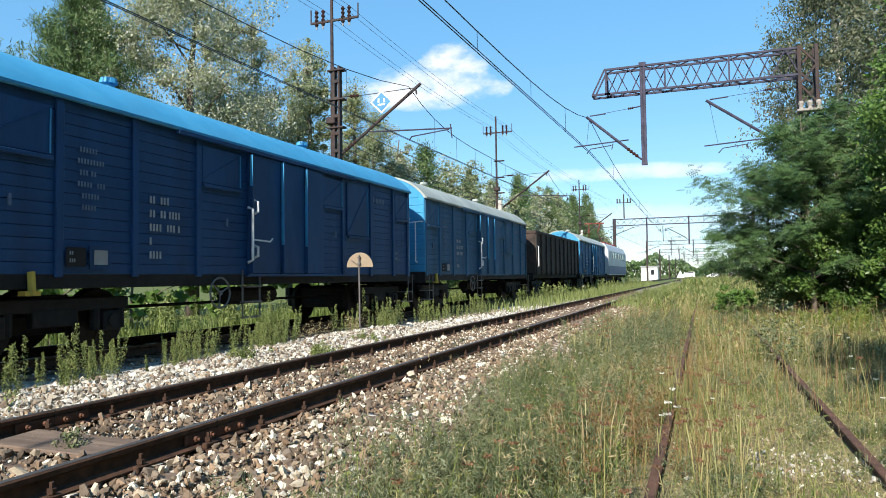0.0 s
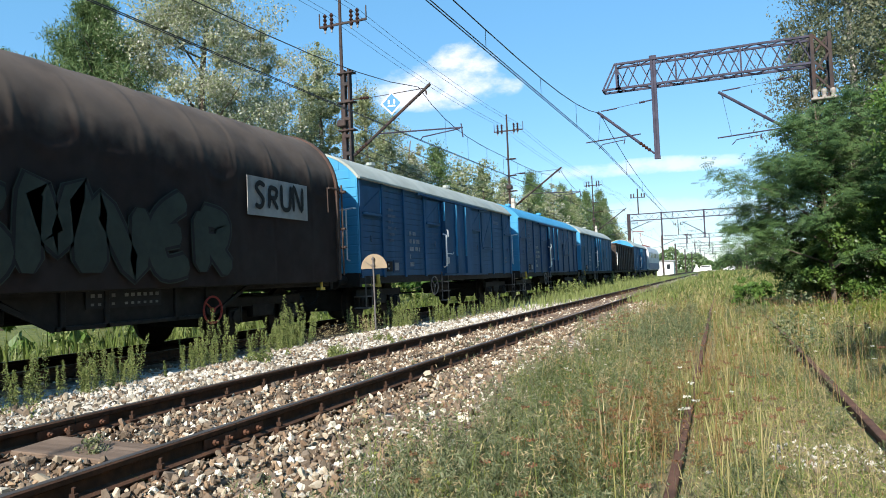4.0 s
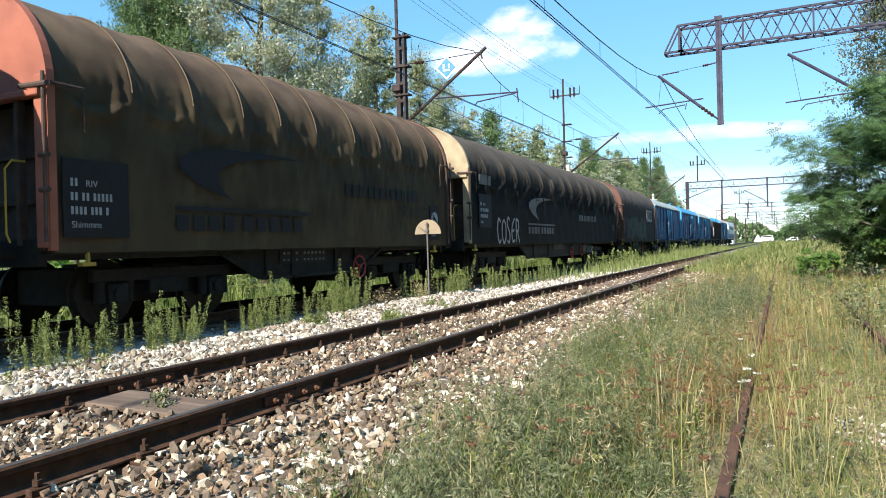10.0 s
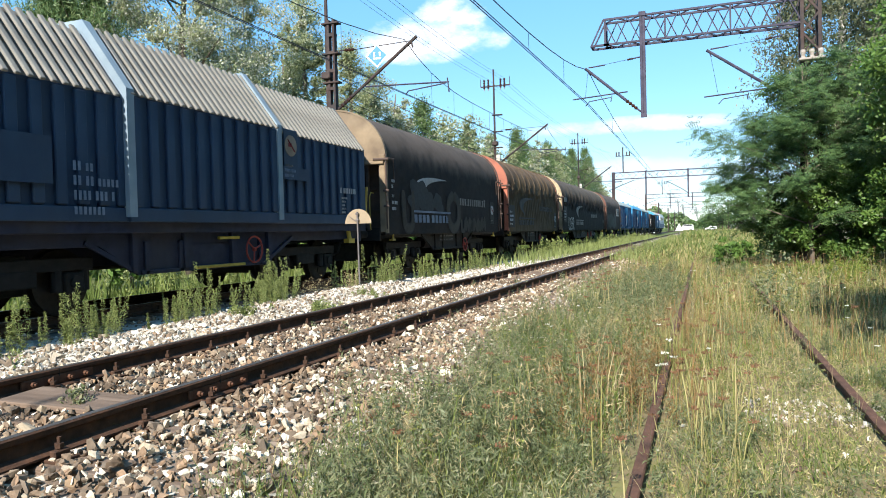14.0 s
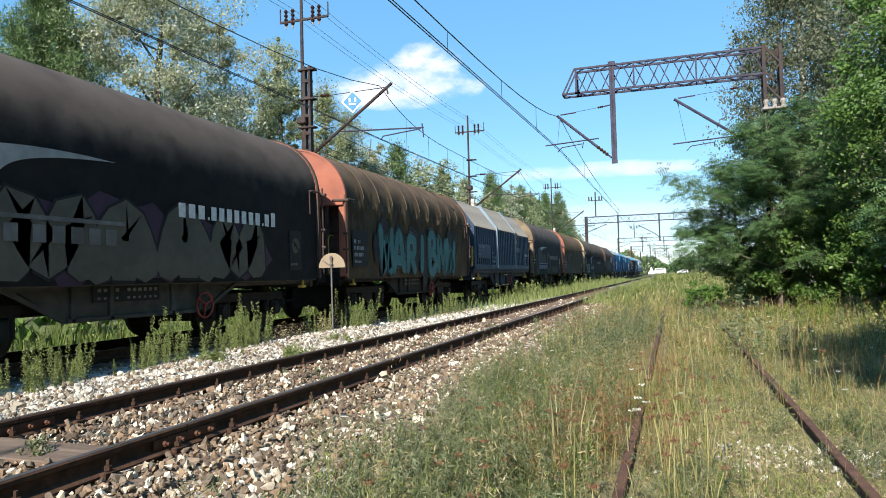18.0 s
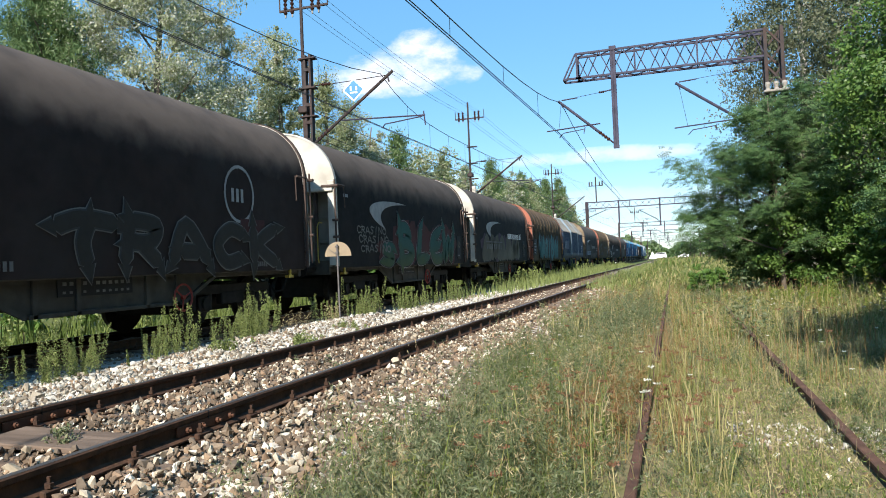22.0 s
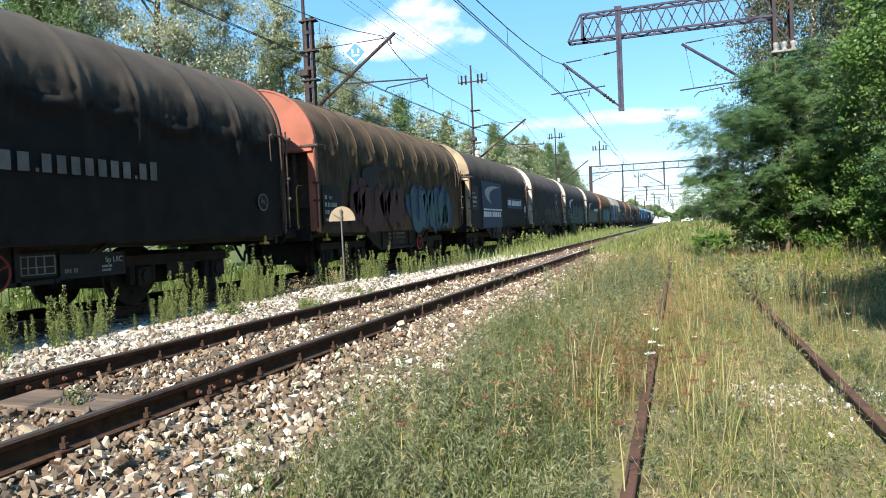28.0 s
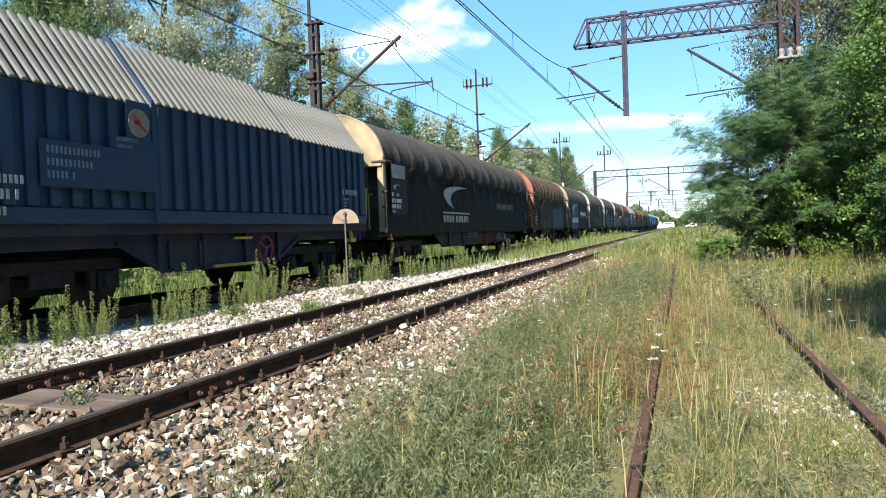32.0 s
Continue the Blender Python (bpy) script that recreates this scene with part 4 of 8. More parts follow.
def handwheel(parent, y, z, mat, r=0.24, x=1.33):
    bm = B()
    n = 20
    ring = [(x, y + r * math.cos(2 * math.pi * k / n), z + r * math.sin(2 * math.pi * k / n)) for k in range(n + 1)]
    tube(bm, ring, 0.018, 6, caps=False)
    for k in range(3):
        a = 2 * math.pi * k / 3 + 0.4
        tube(bm, [(x, y, z), (x, y + r * math.cos(a), z + r * math.sin(a))], 0.014, 5)
    disc(bm, (x, y, z), (1, 0, 0), 0.04, 0.05, 8)
    part("brake_handwheel", bm, mat, parent, "spoked brake handwheel")


def bars(bm, x, y, z, h, pattern, stretch=0.66, skew=0.0):
    """A line of writing as plain thin bars: x a letter, d a tall one, m a wide one, . a dot, space a gap."""
    for c in pattern:
        if c == " ":
            y += h * 0.45
            continue
        w = h * {"m": 0.8, ".": 0.18, "d": stretch * 0.72, "i": 0.22}.get(c, stretch * 0.72)
        top = h * {"d": 1.12, ".": 0.2}.get(c, 0.95)
        box(bm, x - 0.002, x + 0.003, y, y + w * (0.8 if c in "xdm" else 1.0), z, z + top)
        y += w + h * 0.2
    return y


def text_block(parent, x, y, z, lines, h, mat, gap=1.6):
    for k, line in enumerate(lines):
        bm = B()
        bars(bm, x, y, z - k * h * gap, h, line)
        ob = part("lettering", bm, mat, parent, "painted line of writing")
        tagged(ob, kind="stuff")


def words(parent, x, y, z, h, text, mat):
    """Painted letters, read from the +x side."""
    cu = bpy.data.curves.new("painted_word", "FONT")
    cu.body, cu.size, cu.extrude = text, h * 1.35, 0.002
    ob = bpy.data.objects.new("painted_word", cu)
    me = bpy.data.meshes.new_from_object(ob)
    bpy.data.objects.remove(ob)
    me.transform(Matrix.Translation((x, y, z)) @ Matrix(((0, 0, 1, 0), (1, 0, 0, 0), (0, 1, 0, 0), (0, 0, 0, 1))))
    me.materials.clear()
    me.materials.append(mat)
    ob = new("painted_word", me)
    ob.parent = parent
    return ob


def crescent(parent, x, y, z, size, mat, wide=1.65):
    """A swoosh: a crescent drawn out to a long tip."""
    def curve(p0, p1, p2, p3, n=16):
        out = []
        for k in range(n + 1):
            t = k / n
            out.append(tuple((1 - t) ** 3 * a + 3 * (1 - t) ** 2 * t * b + 3 * (1 - t) * t * t * c + t ** 3 * d for a, b, c, d in zip(p0, p1, p2, p3)))
        return out
    outer = curve((1.55, 0.55), (0.2, 0.68), (-1.15, 0.45), (-0.55, -0.1)) + curve((-0.55, -0.1), (-0.35, -0.35), (0.0, -0.42), (0.2, -0.55))[1:]
    inner = curve((0.2, -0.55), (0.0, -0.35), (-0.2, -0.1), (0.0, 0.12)) + curve((0.0, 0.12), (0.2, 0.4), (0.9, 0.5), (1.55, 0.55))[1:]
    bm = B()
    n = len(outer)
    a = [bm.verts.new((x, y + wide * size * u, z + size * v)) for u, v in outer]
    b = [bm.verts.new((x, y + wide * size * u, z + size * v)) for u, v in reversed(inner)]
    for k in range(n - 1):
        if k == 0:
            bm.faces.new((a[0], a[1], b[1]))
        elif k == n - 2:
            bm.faces.new((a[k], a[k + 1], b[k]))
        else:
            bm.faces.new((a[k], a[k + 1], b[k + 1], b[k]))
    bmesh.ops.recalc_face_normals(bm, faces=bm.faces[:])
    part("swoosh_emblem", bm, mat, parent, "printed crescent emblem")


def panel(parent, name, x, y0, y1, z0, z1, mat, label="", t=0.006):
    bm = B()
    box(bm, x - t, x + t, y0, y1, z0, z1)
    return part(name, bm, mat, parent, label)


def paint(name, colour, rough=0.75):
    return material(name, tuple(0.75 * c for c in colour), colour, rough, 5, 0, 0.05, 60, grime=tuple(0.45 * c for c in colour), grime_amount=0.5)


P_LEAF = material("graffiti_green_fading_to_teal", (0.04, 0.065, 0.02), (0.055, 0.085, 0.028), 0.8, 5, 0, 0.05, 60, top=(0.014, 0.085, 0.075), top_range=(1.45, 2.1), grime=(0.03, 0.05, 0.025), grime_amount=0.4)
P_ASH = paint("graffiti_ash_brown", (0.026, 0.0235, 0.02))
P_NIGHT = paint("graffiti_night_blue", (0.017, 0.023, 0.03))
P_SLATE = paint("graffiti_slate_grey", (0.045, 0.05, 0.055))
P_MOSS = paint("graffiti_dull_moss_green", (0.03, 0.042, 0.034))
P_PLUM = paint("graffiti_dark_plum", (0.055, 0.025, 0.055))
P_BLOOD = paint("graffiti_dull_dark_red", (0.05, 0.010, 0.012))
P_SPRAY_RED = paint("graffiti_deep_red", (0.06, 0.006, 0.008))
P_BRICK = paint("graffiti_brick_red", (0.075, 0.024, 0.022))
P_SEA = paint("graffiti_dull_sea_blue", (0.035, 0.12, 0.14))
P_DUSK = paint("graffiti_dark_violet", (0.022, 0.014, 0.024))
P_SAND = paint("graffiti_grey_sand", (0.105, 0.095, 0.072))
P_TEAL, P_RED, P_DARK = paint("graffiti_teal", (0.05, 0.19, 0.20)), paint("graffiti_red", (0.26, 0.035, 0.05)), paint("graffiti_black", (0.012, 0.012, 0.014))
P_SILVER, P_GREEN, P_CREAM = paint("graffiti_silver", (0.19, 0.19, 0.18)), paint("graffiti_green", (0.06, 0.22, 0.15)), paint("graffiti_cream", (0.32, 0.25, 0.19))
P_BLUE, P_WHITE, P_ORANGE = paint("graffiti_blue", (0.025, 0.06, 0.14)), paint("graffiti_white", (0.55, 0.57, 0.6)), paint("graffiti_orange", (0.30, 0.10, 0.03))


def blob(bm, x, yc, zc, ry, rz, rng, spikes=0.25, n=18, m_dx=0.0):
    ph = rng.uniform(0, 6.28, 4)
    v = []
    for k in range(n):
        a = 2 * math.pi * k / n
        r = 1 + spikes * (0.5 * math.sin(2 * a + ph[0]) + 0.5 * math.sin(3 * a + ph[1]) + 0.4 * math.sin(5 * a + ph[2]))
        v.append(bm.verts.new((x + m_dx, yc + ry * r * math.cos(a), zc + rz * r * math.sin(a))))
    c = bm.verts.new((x + m_dx, yc, zc))
    for k in range(n):
        bm.faces.new((c, v[k], v[(k + 1) % n]))


GLYPHS = {
    "B": (((0.12, 0.0), (0.15, 1.0)), ((0.1, 0.92), (0.5, 0.95), (0.72, 0.72), (0.4, 0.53), (0.2, 0.52)), ((0.2, 0.52), (0.68, 0.46), (0.86, 0.22), (0.5, 0.04), (0.1, 0.05))),
    "L": (((0.35, 1.0), (0.28, 0.5), (0.25, 0.08), (0.85, 0.10)),),
    "E": (((0.85, 1.05), (0.3, 0.78), (0.12, 0.42), (0.35, 0.06), (0.95, 0.12)), ((0.2, 0.48), (0.75, 0.56))),
    "W": (((0.0, 1.05), (0.22, 0.05), (0.5, 0.72), (0.76, 0.05), (1.0, 1.0)),),
    "A": (((-0.05, 0.0), (0.42, 1.0), (0.95, 0.0)), ((0.2, 0.32), (0.72, 0.3))),
    "M": (((0.0, 0.0), (0.12, 1.0), (0.5, 0.35), (0.88, 1.0), (1.0, 0.0)),),
    "O": (((0.5, 1.0), (0.08, 0.75), (0.08, 0.25), (0.5, 0.0), (0.92, 0.25), (0.92, 0.75), (0.5, 1.0)),),
    "C": (((0.9, 0.85), (0.45, 1.0), (0.1, 0.55), (0.4, 0.03), (0.9, 0.15)),),
    "S": (((0.85, 0.9), (0.4, 1.0), (0.15, 0.75), (0.75, 0.35), (0.55, 0.02), (0.1, 0.1)),),
    "R": (((0.12, 0.0), (0.15, 1.0)), ((0.15, 0.95), (0.75, 0.85), (0.65, 0.5), (0.2, 0.48)), ((0.4, 0.48), (0.9, 0.0))),
    "U": (((0.05, 1.0), (0.12, 0.2), (0.5, 0.02), (0.88, 0.2), (0.95, 1.0)),),
    "I": (((0.4, 0.0), (0.45, 1.0)),),
    "N": (((0.05, 0.0), (0.1, 1.0), (0.85, 0.05), (0.95, 1.0)),),
    "T": (((-0.1, 0.8), (0.35, 1.0), (1.05, 0.92)), ((0.5, 0.95), (0.42, 0.5), (0.55, 0.0))),
    "K": (((0.15, 0.0), (0.1, 1.0)), ((0.95, 1.0), (0.3, 0.5), (1.0, -0.05))),
    "F": (((0.4, 0.05), (0.38, 0.75), (0.5, 1.0)),),
}


def ribbon(bm, pts, width, x):
    """A broad stroke with pointed ends along a smoothed line."""
    fine = []
    for k in range(len(pts) - 1):
        p0, p1, p2, p3 = (Vector(pts[max(0, min(len(pts) - 1, k + q))]) for q in (-1, 0, 1, 2))
        for q in range(5):
            t = q / 5
            fine.append(0.5 * (2 * p1 + (p2 - p0) * t + (2 * p0 - 5 * p1 + 4 * p2 - p3) * t * t + (3 * p1 - p0 - 3 * p2 + p3) * t ** 3))
    fine.append(Vector(pts[-1]))
    n, rib = len(fine), []
    for k, p in enumerate(fine):
        d = (fine[min(n - 1, k + 1)] - fine[max(0, k - 1)]).normalized()
        e = width * (0.45 if k in (0, n - 1) else 1.0) / 2
        rib.append((bm.verts.new((x, p.x - d.y * e, p.y + d.x * e)), bm.verts.new((x, p.x + d.y * e, p.y - d.x * e))))
    for (a, b), (c, d) in zip(rib, rib[1:]):
        bm.faces.new((a, c, d, b))


def graffiti(parent, x, y0, y1, z0, z1, text, fill, contour, edge=None, fat=0.3, cloud=None, seed=1, rim=0.09, spike=0.0):
    """Sprayed letters with pointed ends, each a filled shape on its contour and pale edge, over a cloud of colour."""
    rng = np.random.default_rng(seed)
    step, h = (y1 - y0) / len(text), z1 - z0
    if cloud:
        bm = B()
        for k in range(len(text) * 2):
            blob(bm, x - 0.002 + 0.0003 * k, y0 + (y1 - y0) * (k + 0.5) / (2 * len(text)), (z0 + z1) / 2 + rng.uniform(0.0, 0.22) * h, step * rng.uniform(0.4, 0.65), h * rng.uniform(0.4, 0.55), rng, 0.35)
        part("graffiti_cloud", bm, cloud, parent, "dull sprayed cloud behind the letters")
    for k, c in enumerate(text):
        tilt, grow = rng.uniform(-0.12, 0.12), rng.uniform(0.92, 1.1)
        strokes = [[(y0 + step * (k + 0.06 + 0.86 * (u + tilt * (v - 0.5))), z0 + h * (0.04 + (v * grow) * 0.94)) for u, v in st] for st in GLYPHS[c]]
        w = fat * step
        dx = 0.004 + 0.0006 * k
        layers = [("graffiti_letter", fill, w, dx + 0.009)]
        if contour:
            layers.append(("letter_contour", contour, w + rim, dx + 0.005))
        if edge:
            layers.append(("letter_edge", edge, w + rim + 0.035, dx))
        letter = None
        tips = [(rng.uniform(0.5, 1.0), rng.uniform(-0.6, 0.6)) for st in strokes for e in range(2)]
        for name, mat, width, off in layers:
            bm = B()
            for q, st in enumerate(strokes):
                ribbon(bm, st, width, x + off + 0.0008 * q)
                for e, (p, o) in enumerate(((st[0], st[1]), (st[-1], st[-2]))):
                    if not spike:
                        continue
                    far, lean = tips[2 * q + e]
                    d = (Vector(p) - Vector(o)).normalized()
                    n = Vector((-d.y, d.x))
                    a, b = Vector(p) + n * width * 0.5, Vector(p) - n * width * 0.5
                    c = Vector(p) + (d + n * lean) * (spike * far + width * 0.5)
                    v = [bm.verts.new((x + off + 0.0008 * q + 0.0002, u.x, u.y)) for u in (a, b, c)]
                    f = bm.faces.new(v)
                    f.normal_update()
                    if f.normal.x < 0:
                        f.normal_flip()
            letter = part(name, bm, mat, letter or parent)


def arched(hw, z_low, z_eave, z_top, n=14):
    """Straight sides under a shallow round roof that meets them at an angle."""
    h = z_top - z_eave
    r = (hw * hw + h * h) / (2 * h)
    a = math.asin(hw / r)
    top = [(r * math.sin(a - 2 * a * k / n), z_top - r + r * math.cos(a - 2 * a * k / n)) for k in range(n + 1)]
    return [(hw, z_low)] + top + [(-hw, z_low)]


def covered_van(s_rear, side, roof, end, label, seed):
    """A wooden-boarded bogie van: boards, posts, sliding doors, arched ends and roof."""
    rng = random.Random(seed)
    w = thing("covered_van", label, "freight wagon", "train wagons")
    half, hw, z0, ze, zt = 6.40, HALF, 1.10, 3.46, 4.16
    bm = B()
    pr = arched(hw - 0.06, z0, ze, zt - 0.06)
    extrude(bm, pr, -half + 0.06, half - 0.06, steps=2)
    part("body", bm, side, w)
    # boards of the near and far sides
    rows = 15
    hgt = (ze - z0 - 0.04) / rows
    bm = B()
    softbox(bm, 0, 0.035, -half + 0.05, half - 0.05, 0.0, hgt - 0.007, 0.005)
    me = bpy.data.meshes.new("board")
    bm.to_mesh(me)
    bm.free()
    me.materials.append(side)
    for k in range(rows):
        shared("board", me, w, pose(hw - 0.06, 0, z0 + 0.02 + k * hgt))
        shared("board", me, w, pose(-hw + 0.06, 0, z0 + 0.02 + (k + 1) * hgt - 0.012, 0, 180, 0))
    # posts
    ys = (-6.3, -5.13, -3.83, -2.45, 2.52, 3.97, 5.33, 6.3)
    for y in ys:
        bm = B()
        softbox(bm, hw - 0.03, hw + 0.02, y - 0.06, y + 0.06, z0 - 0.02, ze, 0.01)
        part("side_post", bm, side, w)
    # hatches, each with a diagonal crease and a bottom rail
    for y, q in ((-5.75, 0.5), (-1.85, 0.52), (2.02, 0.45), (3.25, 0.55), (5.85, 0.42)):
        zb = 2.05 if y == 3.25 else 2.66
        bm = B()
        softbox(bm, hw - 0.02, hw + 0.014, y - q, y + q, zb, 3.3, 0.008)
        h = part("hatch", bm, side, w)
        bm = B()
        softbox(bm, hw + 0.01, hw + 0.05, y - q, y + q, zb - 0.07, zb - 0.01, 0.008)
        part("hatch_rail", bm, side, h)
        bm = B()
        beam(bm, (hw + 0.014, y - q + 0.04, zb + 0.08), (hw + 0.014, y + q - 0.04, 3.26), 0.025, 0.012)
        part("hatch_crease", bm, side, h)
        # edge strip in brighter blue, the sun on it painted in
        bm = B()
        softbox(bm, hw + 0.012, hw + 0.03, y + q - 0.05, y + q - 0.03, zb + 0.02, 3.26, 0.004)
        part("hatch_edge", bm, roof if roof is not M_ROOFGREY else M_VANBLUE_LIT, h, "hatch edge in paler, sunlit blue")
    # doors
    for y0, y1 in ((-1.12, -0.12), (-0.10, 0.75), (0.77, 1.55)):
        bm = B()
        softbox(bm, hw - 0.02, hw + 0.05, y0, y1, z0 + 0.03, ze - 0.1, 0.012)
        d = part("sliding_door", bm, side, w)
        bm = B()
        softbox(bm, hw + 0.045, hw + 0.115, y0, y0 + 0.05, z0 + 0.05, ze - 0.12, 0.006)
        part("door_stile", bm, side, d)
        # pale strip gives the stile a sunlit edge by colour
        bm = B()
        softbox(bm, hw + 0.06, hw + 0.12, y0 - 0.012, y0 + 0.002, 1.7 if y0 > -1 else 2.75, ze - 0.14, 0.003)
        part("worn_edge", bm, M_VANBLUE_LIT, d, "door edge painted pale blue as if sunlit")
    for y in (-5.85, -1.75, 2.1, 5.85):
        bm = B()
        softbox(bm, hw + 0.01, hw + 0.045, y - 0.02, y + 0.02, 1.95, 2.1, 0.006)
        part("catch", bm, M_FADED_BLUE, w, "small worn catch")
    for (y, za, zb) in ((-1.16, 1.34, 2.35), (-1.0, 2.24, 2.5), (-1.0, 1.42, 1.66)):
        bm = B()
        tube(bm, [(hw + 0.04, y, za), (hw + 0.14, y, za + 0.04), (hw + 0.14, y, zb - 0.04), (hw + 0.04, y, zb)], 0.026, 6)
        part("grab_rail", bm, M_WHITEBAR, w, "white-painted grab rail")
    bm = B()
    tube(bm, [(hw + 0.08, -1.1, 1.76), (hw + 0.13, -0.6, 1.74), (hw + 0.13, -0.52, 1.8)], 0.016, 6)
    part("door_latch", bm, M_WHITEBAR, w, "white door latch lever")
    bm = B()
    box(bm, hw + 0.005, hw + 0.09, -3.0, 3.0, ze - 0.09, ze - 0.03)
    box(bm, hw + 0.005, hw + 0.07, -1.2, 3.0, z0 - 0.02, z0 + 0.03)
    part("door_track", bm, side, w)
    # roof
    pr = arched(hw + 0.05, ze - 0.03, ze + 0.02, zt, 44)[1:-1]
    inner = [(x * 0.97, z - 0.05) for x, z in pr][::-1]
    bm = B()
    extrude(bm, pr + inner, -half - 0.04, half + 0.04, steps=1)
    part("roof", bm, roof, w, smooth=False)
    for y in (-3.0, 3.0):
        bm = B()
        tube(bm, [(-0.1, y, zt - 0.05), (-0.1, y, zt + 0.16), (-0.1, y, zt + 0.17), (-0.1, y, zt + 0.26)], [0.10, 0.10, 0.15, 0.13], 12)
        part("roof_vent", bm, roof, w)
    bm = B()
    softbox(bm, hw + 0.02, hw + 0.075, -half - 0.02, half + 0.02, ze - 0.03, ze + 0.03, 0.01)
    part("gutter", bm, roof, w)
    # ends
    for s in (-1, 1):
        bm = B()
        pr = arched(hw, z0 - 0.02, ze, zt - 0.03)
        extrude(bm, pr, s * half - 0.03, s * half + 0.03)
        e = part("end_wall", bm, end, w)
        for k in range(13):
            zz = z0 + 0.1 + k * 0.225
            top = min(zz + 0.2, zt - 0.08)
            rise = zt - 0.03 - ze
            ring = (hw * hw + rise * rise) / (2 * rise)
            hx = hw - 0.02 if top < ze else math.sqrt(max(0.0, ring * ring - (top - zt + 0.03 + ring) ** 2)) - 0.04
            if hx < 0.2:
                continue
            if top - zz < 0.03:
                continue
            bm = B()
            softbox(bm, -hx, hx, s * half + s * 0.03 - 0.012, s * half + s * 0.03 + 0.012, zz, top, 0.008)
            part("end_board", bm, end, e)
        bm = B()
        softbox(bm, -0.36, -0.2, s * (half + 0.1) - 0.06, s * (half + 0.1) + 0.06, z0 - 0.2, zt - 0.2, 0.01)
        softbox(bm, 0.2, 0.3, s * (half + 0.06) - 0.04, s * (half + 0.06) + 0.04, 2.9, zt - 0.22, 0.01)
        part("end_post", bm, end, e)
        bm = B()
        tube(bm, [(1.05, s * (half + 0.05), 1.5), (1.05, s * (half + 0.16), 1.52), (1.05, s * (half + 0.16), 2.7), (1.05, s * (half + 0.05), 2.72)], 0.02, 6)
        tube(bm, [(0.45, s * (half + 0.05), 2.66), (0.45, s * (half + 0.16), 2.66), (1.25, s * (half + 0.16), 2.72), (1.25, s * (half + 0.05), 2.72)], 0.02, 6)
        part("end_grab_rail", bm, M_WHITEBAR, w, "white-painted grab rail")
        bm = B()
        for q in (0.35, 0.62):
            softbox(bm, 1.05, 1.42, s * (half - 0.2) - 0.12, s * (half - 0.2) + 0.12, q, q + 0.03, 0.005)
        tube(bm, [(1.4, s * (half - 0.05), 0.35), (1.4, s * (half - 0.05), 1.1)], 0.014, 5)
        tube(bm, [(1.4, s * (half - 0.35), 0.35), (1.4, s * (half - 0.35), 1.1)], 0.014, 5)
        part("step", bm, M_POST, w, "grey metal step")
    # step and handwheel by the door
    bm = B()
    for q in (0.32, 0.6, 0.88):
        softbox(bm, hw - 0.06, hw + 0.06, -1.28, -0.76, q, q + 0.03, 0.004)
    for y in (-1.28, -0.76):
        tube(bm, [(hw, y, 0.32), (hw, y, 1.2)], 0.018, 5)
    part("door_step", bm, M_POST, w, "grey metal door step")
    handwheel(w, -1.94, 0.80, M_POST, 0.26)
    # lettering and plates
    x = hw + 0.004
    text_block(w, x, -3.55, 2.2, ("dd  ddd", "dd  dd dddd", "dddd  ddd d", "d", "dddd"), 0.10, M_LETTER, 2.1)
    text_block(w, x, -4.85, 2.78, (" xxxxxx", "xxxxxxxxx", " xxx xx", "xxxxx  xxx", "  xxxxxx", "  xxxxx"), 0.075, M_FADED_BLUE, 2.1)
    text_block(w, x, 4.1, 2.95, ("d xxxxxx",), 0.13, M_FADED_BLUE, 2.0)
    text_block(w, x, 5.42, 1.65, ("xxxxx", "xxxxxx"), 0.08, M_FADED_BLUE, 1.8)
    panel(w, "data_plate", x + 0.03, -5.05, -4.74, 1.22, 1.48, M_BLACK, "black data plate")
    text_block(w, x + 0.038, -5.0, 1.38, ("xx", "xxx"), 0.05, M_LETTER, 2)
    panel(w, "label_holder", x + 0.03, -4.68, -4.32, 1.19, 1.51, M_VANBLUE, "blue label holder")
    panel(w, "paper_label", x + 0.038, -4.61, -4.38, 1.25, 1.45, M_SWOOSH, "white paper label")
    underframe(w, half)
    bogie(w, -4.95, 1.8)
    bogie(w, 4.95, 1.8)
    buffers(w, half, -1)
    buffers(w, half, 1)
    bm = B()
    tube(bm, [(1.3, -5.53, 1.15), (1.33, -5.53, 0.85)], 0.05, 6)
    box(bm, 1.22, 1.34, -5.64, -5.42, 0.85, 0.91)
    part("tow_hook", bm, M_YELLOW, w, "yellow tow hook")
    TRAIN.append((w, s_rear + 7.01))
    return w


